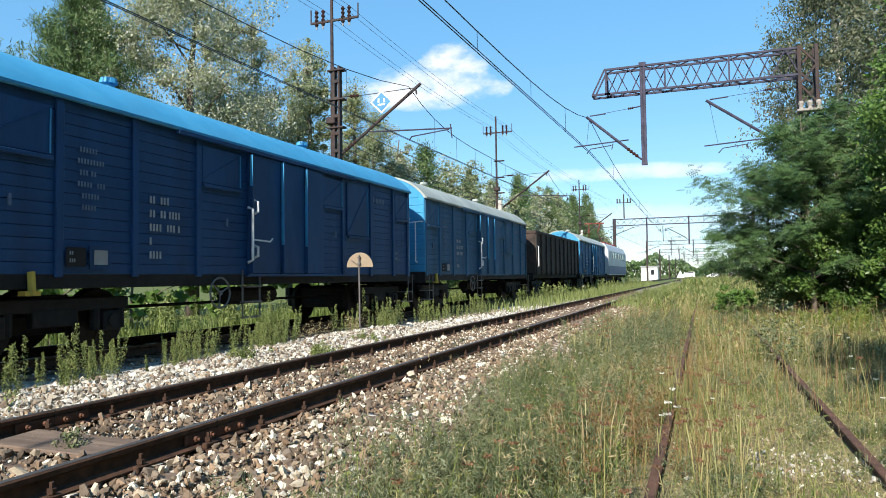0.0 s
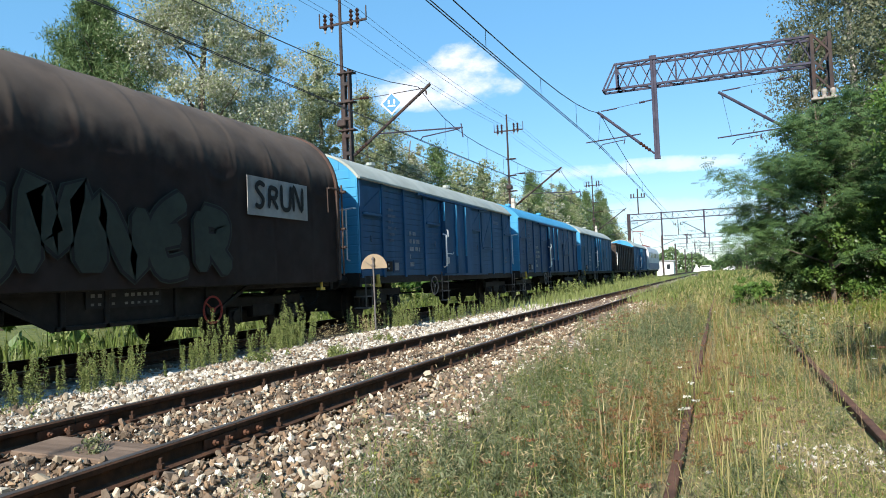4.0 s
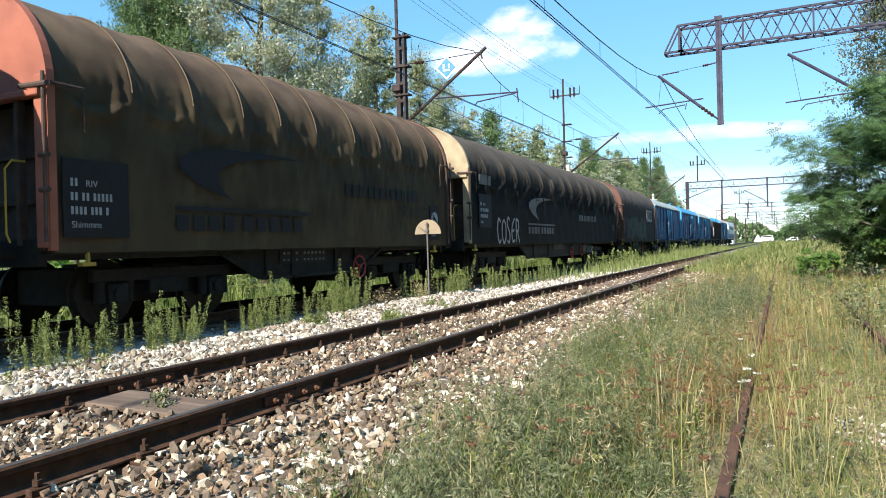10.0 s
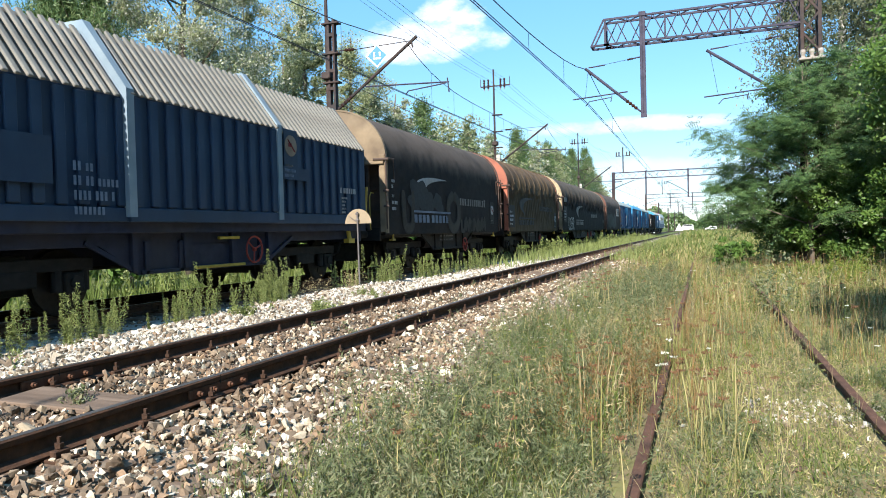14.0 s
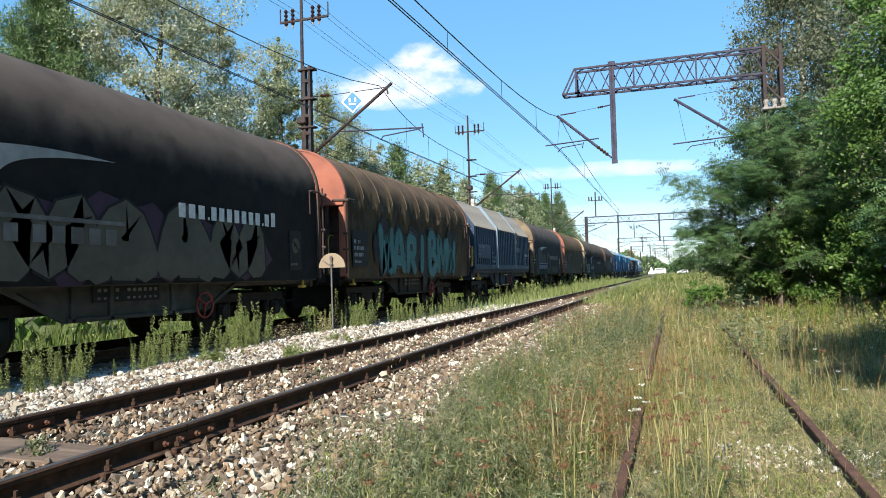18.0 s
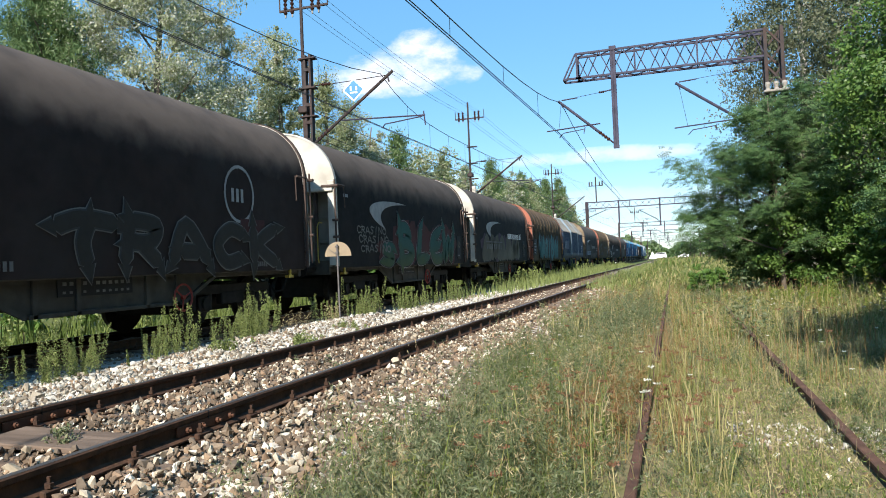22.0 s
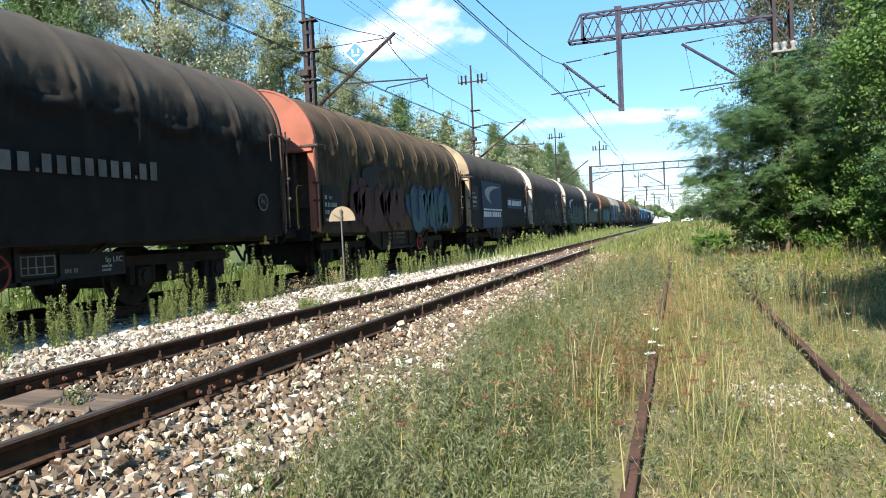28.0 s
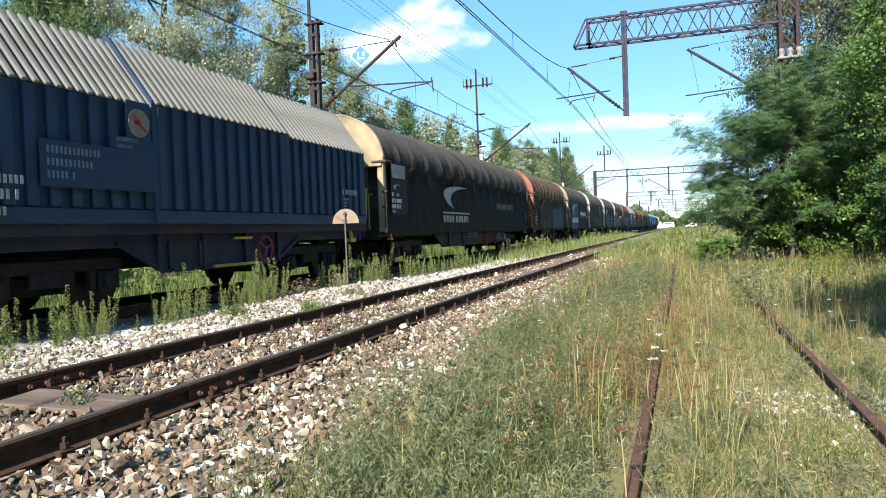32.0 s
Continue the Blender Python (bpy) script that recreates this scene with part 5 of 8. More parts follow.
def gondola(s_rear):
    w = thing("open_wagon", "dark brown high-sided open freight wagon with ribbed steel sides", "freight wagon", "train wagons")
    half, hw = 6.2, 1.38
    bm = B()
    for s in (-1, 1):
        box(bm, s * hw - 0.02, s * hw + 0.02, -half, half, 1.2, 3.2)
        box(bm, -hw, hw, s * half - 0.02, s * half + 0.02, 1.2, 3.2)
    box(bm, -hw, hw, -half, half, 1.15, 1.24)
    part("body", bm, M_GOND, w)
    for k in range(11):
        y = -half + 0.1 + k * (2 * half - 0.2) / 10
        bm = B()
        softbox(bm, hw, hw + 0.1, y - 0.07, y + 0.07, 1.1, 3.2, 0.015)
        part("side_rib", bm, M_GOND, w)
    bm = B()
    for s in (-1, 1):
        softbox(bm, s * hw - 0.06, s * hw + 0.09, -half - 0.05, half + 0.05, 3.16, 3.3, 0.02)
        softbox(bm, -hw, hw, s * half - 0.06, s * half + 0.06, 3.16, 3.3, 0.02)
    part("top_rail", bm, M_GOND, w)
    for s in (-1, 1):
        for x in (-0.9, 0, 0.9):
            bm = B()
            softbox(bm, x - 0.06, x + 0.06, s * half - 0.1, s * half + 0.1, 1.1, 3.2, 0.015)
            part("end_rib", bm, M_GOND, w)
    bm = B()
    tube(bm, [(hw + 0.06, -5.9, 1.5), (hw + 0.13, -5.9, 1.55), (hw + 0.13, -5.9, 2.5), (hw + 0.06, -5.9, 2.55)], 0.025, 6)
    part("grab_rail", bm, M_WHITEBAR, w)
    underframe(w, half)
    bogie(w, -4.3)
    bogie(w, 4.3)
    buffers(w, half, -1)
    buffers(w, half, 1)
    TRAIN.append((w, s_rear + 7.02))


def tarp_hood(w, half, hw, z_low, z_eave, z_top, mat, folds, spacing, seed, droop=0.2):
    """A hood drawn over hoops. Slack canvas stands out over each hoop, sags between them, drapes in
    hanging folds along the eave and ends in pointed tucks below the hoops."""
    rng = np.random.default_rng(seed)
    slack = folds > 0.02
    n_y, base = int(half * 2 * (26 if slack else 8)), outline(hw, z_low, z_eave, z_top, 40 if slack else 20)
    steps = 34 if slack else 7
    low = [(hw, z_low + (z_eave - z_low) * k / steps) for k in range(steps)]
    far = [(-hw, z_low), (-hw, z_eave - 0.4)]
    arch = base[1:-1]
    m = len(arch) // 2
    prof = np.array(low + arch[:m + 2] + arch[m + 2::4] + far[::-1])
    yy = np.linspace(-half, half, n_y)
    bays = max(1, round(2 * half / spacing))
    edges = np.linspace(-half, half, bays + 1)
    edges[1:-1] += rng.uniform(-0.12, 0.12, bays - 1) * spacing
    no = np.clip(np.searchsorted(edges, yy, side="right") - 1, 0, bays - 1)
    u = ((yy - edges[no]) / (edges[no + 1] - edges[no]))[:, None]
    tall = rng.uniform(0.6, 1.3, bays)[no][:, None]
    skew = rng.uniform(-0.35, 0.35, bays)[no][:, None]
    ph = rng.uniform(0, 6.28, bays)[no][:, None]
    tuck = rng.uniform(0.35, 1.15, bays + 1)
    near = np.where(u[:, 0] < 0.5, no, no + 1)
    tip = tuck[near][:, None]
    nrm = np.stack([prof[:, 0] / hw, np.clip((prof[:, 1] - z_eave) / (z_top - z_eave), 0, 1)], 1)
    nrm /= np.linalg.norm(nrm, axis=1, keepdims=True) + 1e-9
    h = (prof[:, 1] - z_eave)[None, :]
    flank = (prof[:, 0] > -0.2)[None, :]
    d = np.zeros((n_y, len(prof)))
    if slack:
        k = folds / 0.1
        us = np.clip(u + skew * u * (1 - u), 0, 1)
        belly = 4 * us * (1 - us)
        to_hoop = np.minimum(u, 1 - u) * spacing
        side = np.where(u < 0.5, 1.0, -1.0)
        # ridges over the hoops, flat on the roof, reaching down into tucks of uneven length
        roof = 1 - (0.72 if mat is TARP_BROWN else 0.85) * np.clip((h - 0.1) / 0.5, 0, 1)
        reach = np.clip((h + 0.25 + 0.6 * tip) / 0.5, 0, 1) * roof
        d += 0.036 * k * reach * np.exp(-((to_hoop + 0.03 * side) / 0.075) ** 2)
        d += 0.024 * k * np.clip((h + 0.2 + 0.7 * tip) / 0.5, 0, 1) * np.clip((0.45 - h) / 0.4, 0, 1) * np.exp(-((to_hoop - 0.17 - 0.15 * h) / 0.05) ** 2)
        # canvas hollow between the hoops
        d -= 0.042 * k * belly * np.clip((h + 0.9) / 0.9, 0, 1) * roof
        # draped folds hanging from hoop to hoop
        c = h + droop * tall * belly
        rows = np.sin(2 * np.pi * c / 0.22 + ph) + 0.6 * np.sin(2 * np.pi * c / 0.10 + 2 * ph + 3 * us) + 0.4 * np.sin(2 * np.pi * (c + 0.25 * us) / 0.06 + ph)
        d += 0.015 * k * tall * np.sqrt(belly) * rows * np.exp(-((c - 0.24) / 0.36) ** 2)
        # the lowest fold stands out like a lip
        d += 0.05 * k * tall * belly * np.exp(-((c - 0.02) / 0.09) ** 2) - 0.03 * k * belly * np.exp(-((c + 0.18) / 0.12) ** 2)
        d += 0.006 * np.sin(7 * yy[:, None] + 3 * h + ph)
        if mat is TARP_BROWN:
            drape = np.sin(2 * np.pi * (yy[:, None] + 0.18 * h) / 0.37 + ph) + 0.6 * np.sin(2 * np.pi * (yy[:, None] - 0.25 * h) / 0.21)
            d += 0.013 * drape * np.clip((0.35 - h) / 0.5, 0, 1) * np.clip((h + 2.0) / 0.8, 0.25, 1)
        d *= np.clip((half - np.abs(yy)) / 0.25, 0, 1)[:, None] * flank
    else:
        d += 0.004 * np.sin(1.3 * yy[:, None] + 2 * h)
    V = np.stack([prof[None, :, 0] + d * nrm[None, :, 0], np.repeat(yy[:, None], len(prof), 1), prof[None, :, 1] + d * nrm[None, :, 1]], -1)
    idx = np.arange(n_y * len(prof)).reshape(n_y, len(prof))
    F = np.stack([idx[:-1, :-1], idx[1:, :-1], idx[1:, 1:], idx[:-1, 1:]], -1).reshape(-1, 4)
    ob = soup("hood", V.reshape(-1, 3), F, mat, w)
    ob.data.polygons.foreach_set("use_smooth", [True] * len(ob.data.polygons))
    if slack and mat is TARP_BROWN:
        # hoop seams showing through the canvas
        for y in edges[1:-1]:
            bm = B()
            out = 0.045 * folds / 0.1
            tube(bm, [(px + 0.7 * out * max(0.0, px / hw), y - 0.02, pz + out * 0.35) for px, pz in base[2:22]], 0.011, 4)
            part("hoop_seam", bm, M_SEAM, w, "pale worn seam over a hoop")
    return ob


def end_wall(w, s, half, hw, z_eave, z_top, mat, handles=True):
    """An arched end plate over a ledge, a recessed lower door with seams, corner posts and locking levers."""
    bm = B()
    arch = [(x, z) for x, z in outline(hw + 0.01, z_eave - 0.12, z_eave, z_top + 0.01, 24)]
    extrude(bm, arch, s * half - 0.03, s * half + 0.03)
    e = part("end_wall", bm, mat, w)
    bm = B()
    y0, y1 = sorted((s * (half - 0.34), s * (half - 0.28)))
    box(bm, -hw + 0.12, hw - 0.12, y0, y1, 1.05, z_eave - 0.1)
    # door, ribs and cheeks take paint darkened for the shade between wagons
    darkened = END_DOOR_GREY if mat is END_WHITE else END_DOOR
    door = part("end_door", bm, darkened, e, "recessed lower end door, painted dark for its shade")
    for z in (1.62, 2.2):
        bm = B()
        y0, y1 = sorted((s * (half - 0.28), s * (half - 0.20)))
        softbox(bm, -hw + 0.1, hw - 0.12, y0, y1, z, z + 0.07, 0.01)
        part("door_rib", bm, darkened, door)
    bm = B()
    y0, y1 = sorted((s * (half - 0.34), s * (half + 0.03)))
    box(bm, -hw + 0.1, -hw + 0.15, y0, y1, 1.05, z_eave - 0.1)
    box(bm, hw - 0.17, hw - 0.11, y0, y1, 1.05, z_eave - 0.1)
    part("door_cheek", bm, darkened, e)
    bm = B()
    rim = outline(hw + 0.05, 1.05, z_eave, z_top + 0.04, 24)
    inn = [(x * 0.965, z - 0.04 * (z > 1.3)) for x, z in rim][::-1]
    extrude(bm, rim + inn, s * half - (0.05 if s < 0 else 0.02), s * half + 0.05)
    part("rim", bm, mat if s < 0 else END_STEEL, e)
    bm = B()
    softbox(bm, -0.40, -0.30, s * (half + 0.07) - 0.05, s * (half + 0.07) + 0.05, z_eave - 0.1, z_top - 0.16, 0.012)
    part("end_post", bm, mat, e)
    bm = B()
    softbox(bm, -hw + 0.05, hw + 0.02, s * (half + 0.09) - 0.07, s * (half + 0.09) + 0.07, z_eave - 0.14, z_eave - 0.06, 0.012)
    part("end_ledge", bm, mat, e)
    bm = B()
    softbox(bm, hw - 0.13, hw + 0.04, s * (half + 0.05) - 0.05, s * (half + 0.05) + 0.05, 1.08, z_eave + 0.12, 0.014)
    part("corner_post", bm, mat, e)
    bm = B()
    softbox(bm, hw - 0.52, hw - 0.44, s * (half + 0.04) - 0.05, s * (half + 0.04) + 0.05, 1.12, z_eave - 0.1, 0.012)
    part("end_stile", bm, END_STEEL, e)
    bm = B()
    tube(bm, [(hw - 0.25, s * (half + 0.17), z_eave - 0.02), (hw + 0.17, s * (half + 0.13), z_eave - 0.02)], 0.034, 8)
    tube(bm, [(hw + 0.07, s * (half + 0.02), z_eave + 0.02), (hw + 0.07, s * (half - 0.4), z_eave + 0.02)], 0.024, 8)
    tube(bm, [(hw + 0.08, s * (half + 0.12), 1.15), (hw + 0.08, s * (half + 0.12), z_eave + 0.13)], 0.022, 8)
    for q in (1.75, 2.15):
        tube(bm, [(hw, s * (half + 0.12), q), (hw + 0.15, s * (half + 0.12), q)], 0.032, 8)
    part("locking_bar", bm, END_STEEL, e)
    bm = B()
    tube(bm, [(hw + 0.05, s * (half - 0.42), z_eave + 0.03), (hw + 0.06, s * (half - 0.42), z_eave - 0.5)], 0.014, 6)
    part("tension_lever", bm, END_STEEL, e)
    if handles:
        bm = B()
        tube(bm, [(hw - 0.3, s * (half + 0.3), 1.15), (hw - 0.3, s * (half + 0.34), 1.25), (hw - 0.3, s * (half + 0.34), 2.0), (hw - 0.3, s * (half + 0.26), 2.1), (hw - 0.3, s * (half + 0.1), 2.1)], 0.013, 6)
        part("yellow_handrail", bm, M_YELLOW, e, "yellow handrail")
    return e


def hood_wagon(s_rear, length, label, hood_mat, end_rear, end_front, folds=0.0, spacing=1.05, seed=1, decor=None, belly=2.2, frame=None, droop=0.2):
    w = thing("hooded_wagon", label, "freight wagon", "train wagons")
    half = length / 2 - 0.72
    hw, z_low, z_eave, z_top = HOOD, 1.02, 2.98, 4.32
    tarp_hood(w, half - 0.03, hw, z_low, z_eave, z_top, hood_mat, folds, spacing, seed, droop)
    end_wall(w, -1, half, hw, z_eave, z_top, end_rear)
    end_wall(w, 1, half, hw, z_eave, z_top, end_front)
    bm = B()
    softbox(bm, -hw + 0.04, hw - 0.04, -half, half, 1.0, 1.2, 0.012)
    part("floor", bm, frame or M_BLACK, w)
    underframe(w, half, frame, belly)
    inset = 2.1 if length < 15 else 2.6
    bogie(w, -half + inset)
    bogie(w, half - inset)
    buffers(w, length / 2 - 0.62, -1)
    buffers(w, length / 2 - 0.62, 1)
    for y in (-half + 0.5, half - 0.6):
        bm = B()
        tube(bm, [(hw - 0.06, y, 1.1), (hw - 0.05, y, 0.88)], 0.03, 6)
        box(bm, hw - 0.12, hw - 0.02, y - 0.09, y + 0.09, 0.85, 0.90)
        part("tow_hook", bm, M_YELLOW, w, "yellow tow hook")
    panel(w, "data_board", 1.29, -1.0, 0.35, 0.76, 1.0, P_DARK, "black data board with a grid of figures")
    bm = B()
    for k in range(11):
        if k != 4:
            box(bm, 1.297, 1.3, -0.92 + k * 0.115, -0.855 + k * 0.115, 0.91, 0.96)
            box(bm, 1.297, 1.3, -0.92 + k * 0.115, -0.87 + k * 0.115, 0.80, 0.835)
    tagged(part("lettering", bm, M_FADED, w), kind="stuff")
    handwheel(w, 1.45, 0.62, M_RED, 0.22)
    if decor:
        decor(w, hw + (0.040 if folds > 0.02 else 0.014), half)
    TRAIN.append((w, s_rear + length / 2))
    return w



def number_plate(w, x, y, z, mat=None, kind="Shimmns"):
    """The plate with the wagon's figures: bars for the number, words for its class."""
    mat = mat or M_LETTER
    panel(w, "number_panel", x, y, y + 0.92, z, z + 0.95, P_DARK, "black lettered panel")
    text_block(w, x + 0.008, y + 0.1, z + 0.62, ("dd",), 0.085, mat)
    words(w, x + 0.009, y + 0.3, z + 0.62, 0.085, "RIV", mat)
    text_block(w, x + 0.008, y + 0.1, z + 0.45, ("dd dd ddddd", "dddd ddd d"), 0.085, mat, 2.0)
    words(w, x + 0.009, y + 0.1, z + 0.12, 0.085, kind, mat)


def slogan(w, x, y0, y1, z, mat):
    """A ruled company name as plain bars."""
    bm = B()
    box(bm, x, x + 0.004, y0, y1, z - 0.03, z + 0.03)
    part("name_rule", bm, mat, w)
    bm = B()
    h = 0.24
    bars(bm, x, y0 + 0.03, z - 0.32, h, "xxxx xxxxx", (y1 - y0) / h / 9.0 * 1.08)
    tagged(part("name_print", bm, mat, w, "printed company name as bars"), kind="stuff")


def address(w, x, y, z, h, mat):
    bm = B()
    bars(bm, x, y, z, h, "mmm.xxxxxxx.xd", 0.98)
    tagged(part("address_print", bm, mat, w, "printed address as bars"), kind="stuff")


def roundel(w, x, y, z, r, mat, inner=None, plain=False, back=None):
    if plain:
        bm = B()
        disc(bm, (x + 0.016, y, z), (1, 0, 0), r * 0.8, 0.008, 20)
        part("roundel_field", bm, P_DARK, w)
    else:
        panel(w, "notice_panel", x - 0.002, y - 0.24, y + 0.24, z - 0.52, z + 0.32, back or P_DARK, "notice panel")
        text_block(w, x + 0.006, y - 0.2, z - 0.42, ("xxxxxxxx",), 0.05, M_FADED)
    bm = B()
    disc(bm, (x + 0.008, y, z), (1, 0, 0), r, 0.01, 20)
    part("roundel", bm, mat, w, "round warning label")
    bm = B()
    beam(bm, (x + 0.016, y - r * 0.6, z + r * 0.55), (x + 0.016, y + r * 0.6, z - r * 0.55), r * 0.2, 0.004)
    box(bm, x + 0.012, x + 0.018, y - r * 0.45, y + r * 0.1, z - r * 0.1, z + r * 0.25)
    if plain:
        for v in bm.verts:
            v.co.x += 0.008
    part("roundel_mark", bm, mat if plain else inner or P_DARK, w)


def sill_plates(w):
    """Two data plates hung below the sill: a ruled table, and one with the stamped approval mark."""
    panel(w, "table_plate", 1.30, 3.34, 3.9, 0.6, 0.91, P_DARK, "dark plate with a ruled table")
    bm = B()
    for q in (3.36, 3.46, 3.58, 3.7, 3.86):
        box(bm, 1.307, 1.31, q, q + 0.022, 0.63, 0.88)
    for q in (0.63, 0.72, 0.86):
        box(bm, 1.307, 1.309, 3.37, 3.87, q, q + 0.015)
    tagged(part("lettering", bm, M_FADED, w), kind="stuff")
    panel(w, "approval_plate", 1.30, 3.95, 5.1, 0.54, 0.87, P_DARK, "dark plate with lettering")
    words(w, 1.308, 4.72, 0.73, 0.085, "Sp UIC", M_LETTER)
    text_block(w, 1.308, 4.02, 0.62, ("xxx xx",), 0.06, M_FADED)
    text_block(w, 1.308, 4.66, 0.66, ("xxxxxxxx", "xxxxxxx"), 0.035, M_LETTER, 1.6)
    handwheel(w, 2.97, 0.69, M_RED, 0.23)


def decor_1(w, x, half):
    panel(w, "white_tag_field", x, 2.2, 4.1, 2.25, 2.95, M_SWOOSH, "white sprayed field")
    graffiti(w, x + 0.008, 2.35, 3.95, 2.38, 2.85, "SRUN", P_DARK, None, None, 0.22, seed=4)
    graffiti(w, x, -4.0, 1.8, 1.2, 2.25, "WSMNER", P_MOSS, P_DARK, P_MOSS, 0.34, None, 5)
    panel(w, "red_sprayed_field", x, -half + 0.35, -half + 0.95, 1.5, 2.35, P_BLOOD, "dull red sprayed field")
    panel(w, "red_sprayed_field", x, -half + 1.7, -half + 2.5, 1.2, 1.45, P_BLOOD, "dull red sprayed field")


def decor_2(w, x, half):
    number_plate(w, x, -half + 0.6, 1.5, None, "Rilns")
    panel(w, "white_board", x + 0.004, -half + 0.65, -half + 1.5, 2.72, 3.0, P_SILVER, "pale cargo label board")
    graffiti(w, x + 0.004, -7.35, -5.35, 1.02, 1.82, "COSER", M_SWOOSH, None, None, 0.2, seed=3)
    crescent(w, x, -3.5, 2.2, 0.72, M_FADED, 1.7)
    slogan(w, x, -4.46, -1.39, 1.67, M_FADED)
    address(w, x, 2.0, 1.92, 0.25, M_FADED)
    roundel(w, x, half - 0.8, 1.70, 0.16, M_FADED, plain=True)
    sill_plates(w)


def decor_3(w, x, half):
    number_plate(w, x, -half + 0.12, 1.2)
    crescent(w, x, -2.55, 2.15, 0.72, M_LETTER_DARK, 1.7)
    slogan(w, x, -3.5, -0.45, 1.62, M_LETTER_DARK)
    address(w, x, 0.75, 2.02, 0.25, M_LETTER_DARK)
    graffiti(w, x + 0.004, 2.9, 4.2, 1.62, 1.9, "RANC", P_DARK, None, None, 0.1, seed=12)
    roundel(w, x, half - 0.75, 1.66, 0.17, M_LETTER)


def decor_4(w, x, half):
    text_block(w, x, -half + 0.35, 2.4, ("xxxx", "dd"), 0.08, M_LETTER, 1.9)
    words(w, x, -half + 0.35, 2.0, 0.08, "RIV", M_LETTER)
    text_block(w, x, -half + 0.35, 1.82, ("ddd ddd", "xxxxx"), 0.08, M_LETTER, 1.9)
    crescent(w, x, -2.5, 2.3, 0.70, M_SWOOSH, 1.7)
    rng = np.random.default_rng(19)
    bm = B()
    for k, (yc, zc, ry, rz) in enumerate(((-3.0, 2.2, 0.62, 0.42), (-2.45, 1.98, 0.5, 0.34), (-3.4, 1.9, 0.4, 0.3), (-1.55, 1.95, 0.42, 0.3))):
        blob(bm, x + 0.006 + 0.0006 * k, yc, zc, ry, rz, rng, 0.3, 22)
    part("graffiti_cloud", bm, P_NIGHT, w, "dark sprayed cloud over the emblem")
    slogan(w, x + 0.012, -3.5, -0.45, 1.66, M_FADED_BLUE)
    graffiti(w, x + 0.002, -0.75, 0.55, 1.1, 2.3, "O", P_ASH, P_DARK, None, 0.2, seed=16)
    graffiti(w, x, 0.6, 3.4, 1.05, 1.5, "UNWNWM", P_ASH, None, None, 0.36, seed=17)
    graffiti(w, x - 0.004, -4.3, -3.4, 1.1, 2.2, "U", P_ASH, P_DARK, None, 0.24, seed=18)
    address(w, x, 0.55, 1.95, 0.25, M_FADED)
    roundel(w, x, half - 0.95, 1.86, 0.17, M_LETTER, P_RED)


def decor_6(w, x, half):
    number_plate(w, x, -half + 0.3, 1.3)
    graffiti(w, x, -3.3, 3.6, 1.08, 2.4, "WARIBNW", P_TEAL, P_DARK, P_SILVER, 0.32, P_DARK, 21)


def decor_7(w, x, half):
    crescent(w, x, -2.54, 2.41, 0.70, M_SWOOSH, 1.65)
    graffiti(w, x, -4.0, 2.95, 1.05, 2.0, "AMAAM", P_SAND, P_DARK, None, 0.42, P_PLUM, 31)
    slogan(w, x + 0.02, -3.5, -0.6, 1.9, M_FADED)
    address(w, x + 0.02, 0.58, 2.1, 0.25, M_LETTER_BRIGHT)
    text_block(w, x, -half + 0.4, 2.8, ("xxxxx",), 0.08, M_LETTER)
    roundel(w, x, half - 1.0, 1.75, 0.16, P_SAND)


def decor_8(w, x, half):
    text_block(w, x, -half + 0.45, 2.75, ("xxxxx",), 0.08, M_LETTER)
    crescent(w, x, -2.5, 2.42, 0.72, M_SWOOSH, 1.65)
    graffiti(w, x, -1.4, 4.0, 1.08, 2.15, "BLEW", P_LEAF, P_DARK, M_SWOOSH, 0.25, P_SPRAY_RED, 41, 0.06, 0.3)
    graffiti(w, x, -2.7, -1.5, 1.08, 1.6, "S", P_LEAF, P_DARK, P_SILVER, 0.2, P_SPRAY_RED, 42, 0.05, 0.2)
    for k in range(3):
        graffiti(w, x + 0.004, -4.2 + 0.1 * k, -2.3 + 0.15 * k, 1.88 - 0.24 * k, 2.06 - 0.24 * k, "CRASINO", P_SILVER, None, None, 0.13, seed=90 + k, spike=0.06)
    roundel(w, x, half - 0.7, 1.7, 0.13, P_SAND)


def decor_9(w, x, half):
    bm = B()
    n = 24
    for k in range(n):
        a, b = 2 * math.pi * k / n, 2 * math.pi * (k + 1) / n
        v = [bm.verts.new((x, 2.9 + r * math.cos(q), 2.45 + 1.15 * r * math.sin(q))) for r, q in ((0.47, a), (0.47, b), (0.42, b), (0.42, a))]
        bm.faces.new(v)
    bars(bm, x, 2.65, 2.30, 0.26, "xxx", 0.5)
    part("ring_emblem", bm, M_SWOOSH, w, "white ring emblem")
    graffiti(w, x, -1.2, 4.2, 1.15, 1.85, "TRACK", P_ASH, P_SLATE, P_SILVER, 0.2, None, 51, 0.05, 0.2)
    panel(w, "red_sprayed_field", x - 0.004, 2.9, 3.7, 1.75, 2.0, P_BLOOD, "dull red sprayed field")
    text_block(w, x, -2.2, 1.12, ("xxxxx",), 0.13, M_FADED)
    text_block(w, x, 3.3, 1.1, ("xxxxxxx",), 0.10, M_FADED)
    panel(w, "rust_panel", x, -half + 0.7, -half + 1.3, 1.55, 1.85, P_BLOOD)


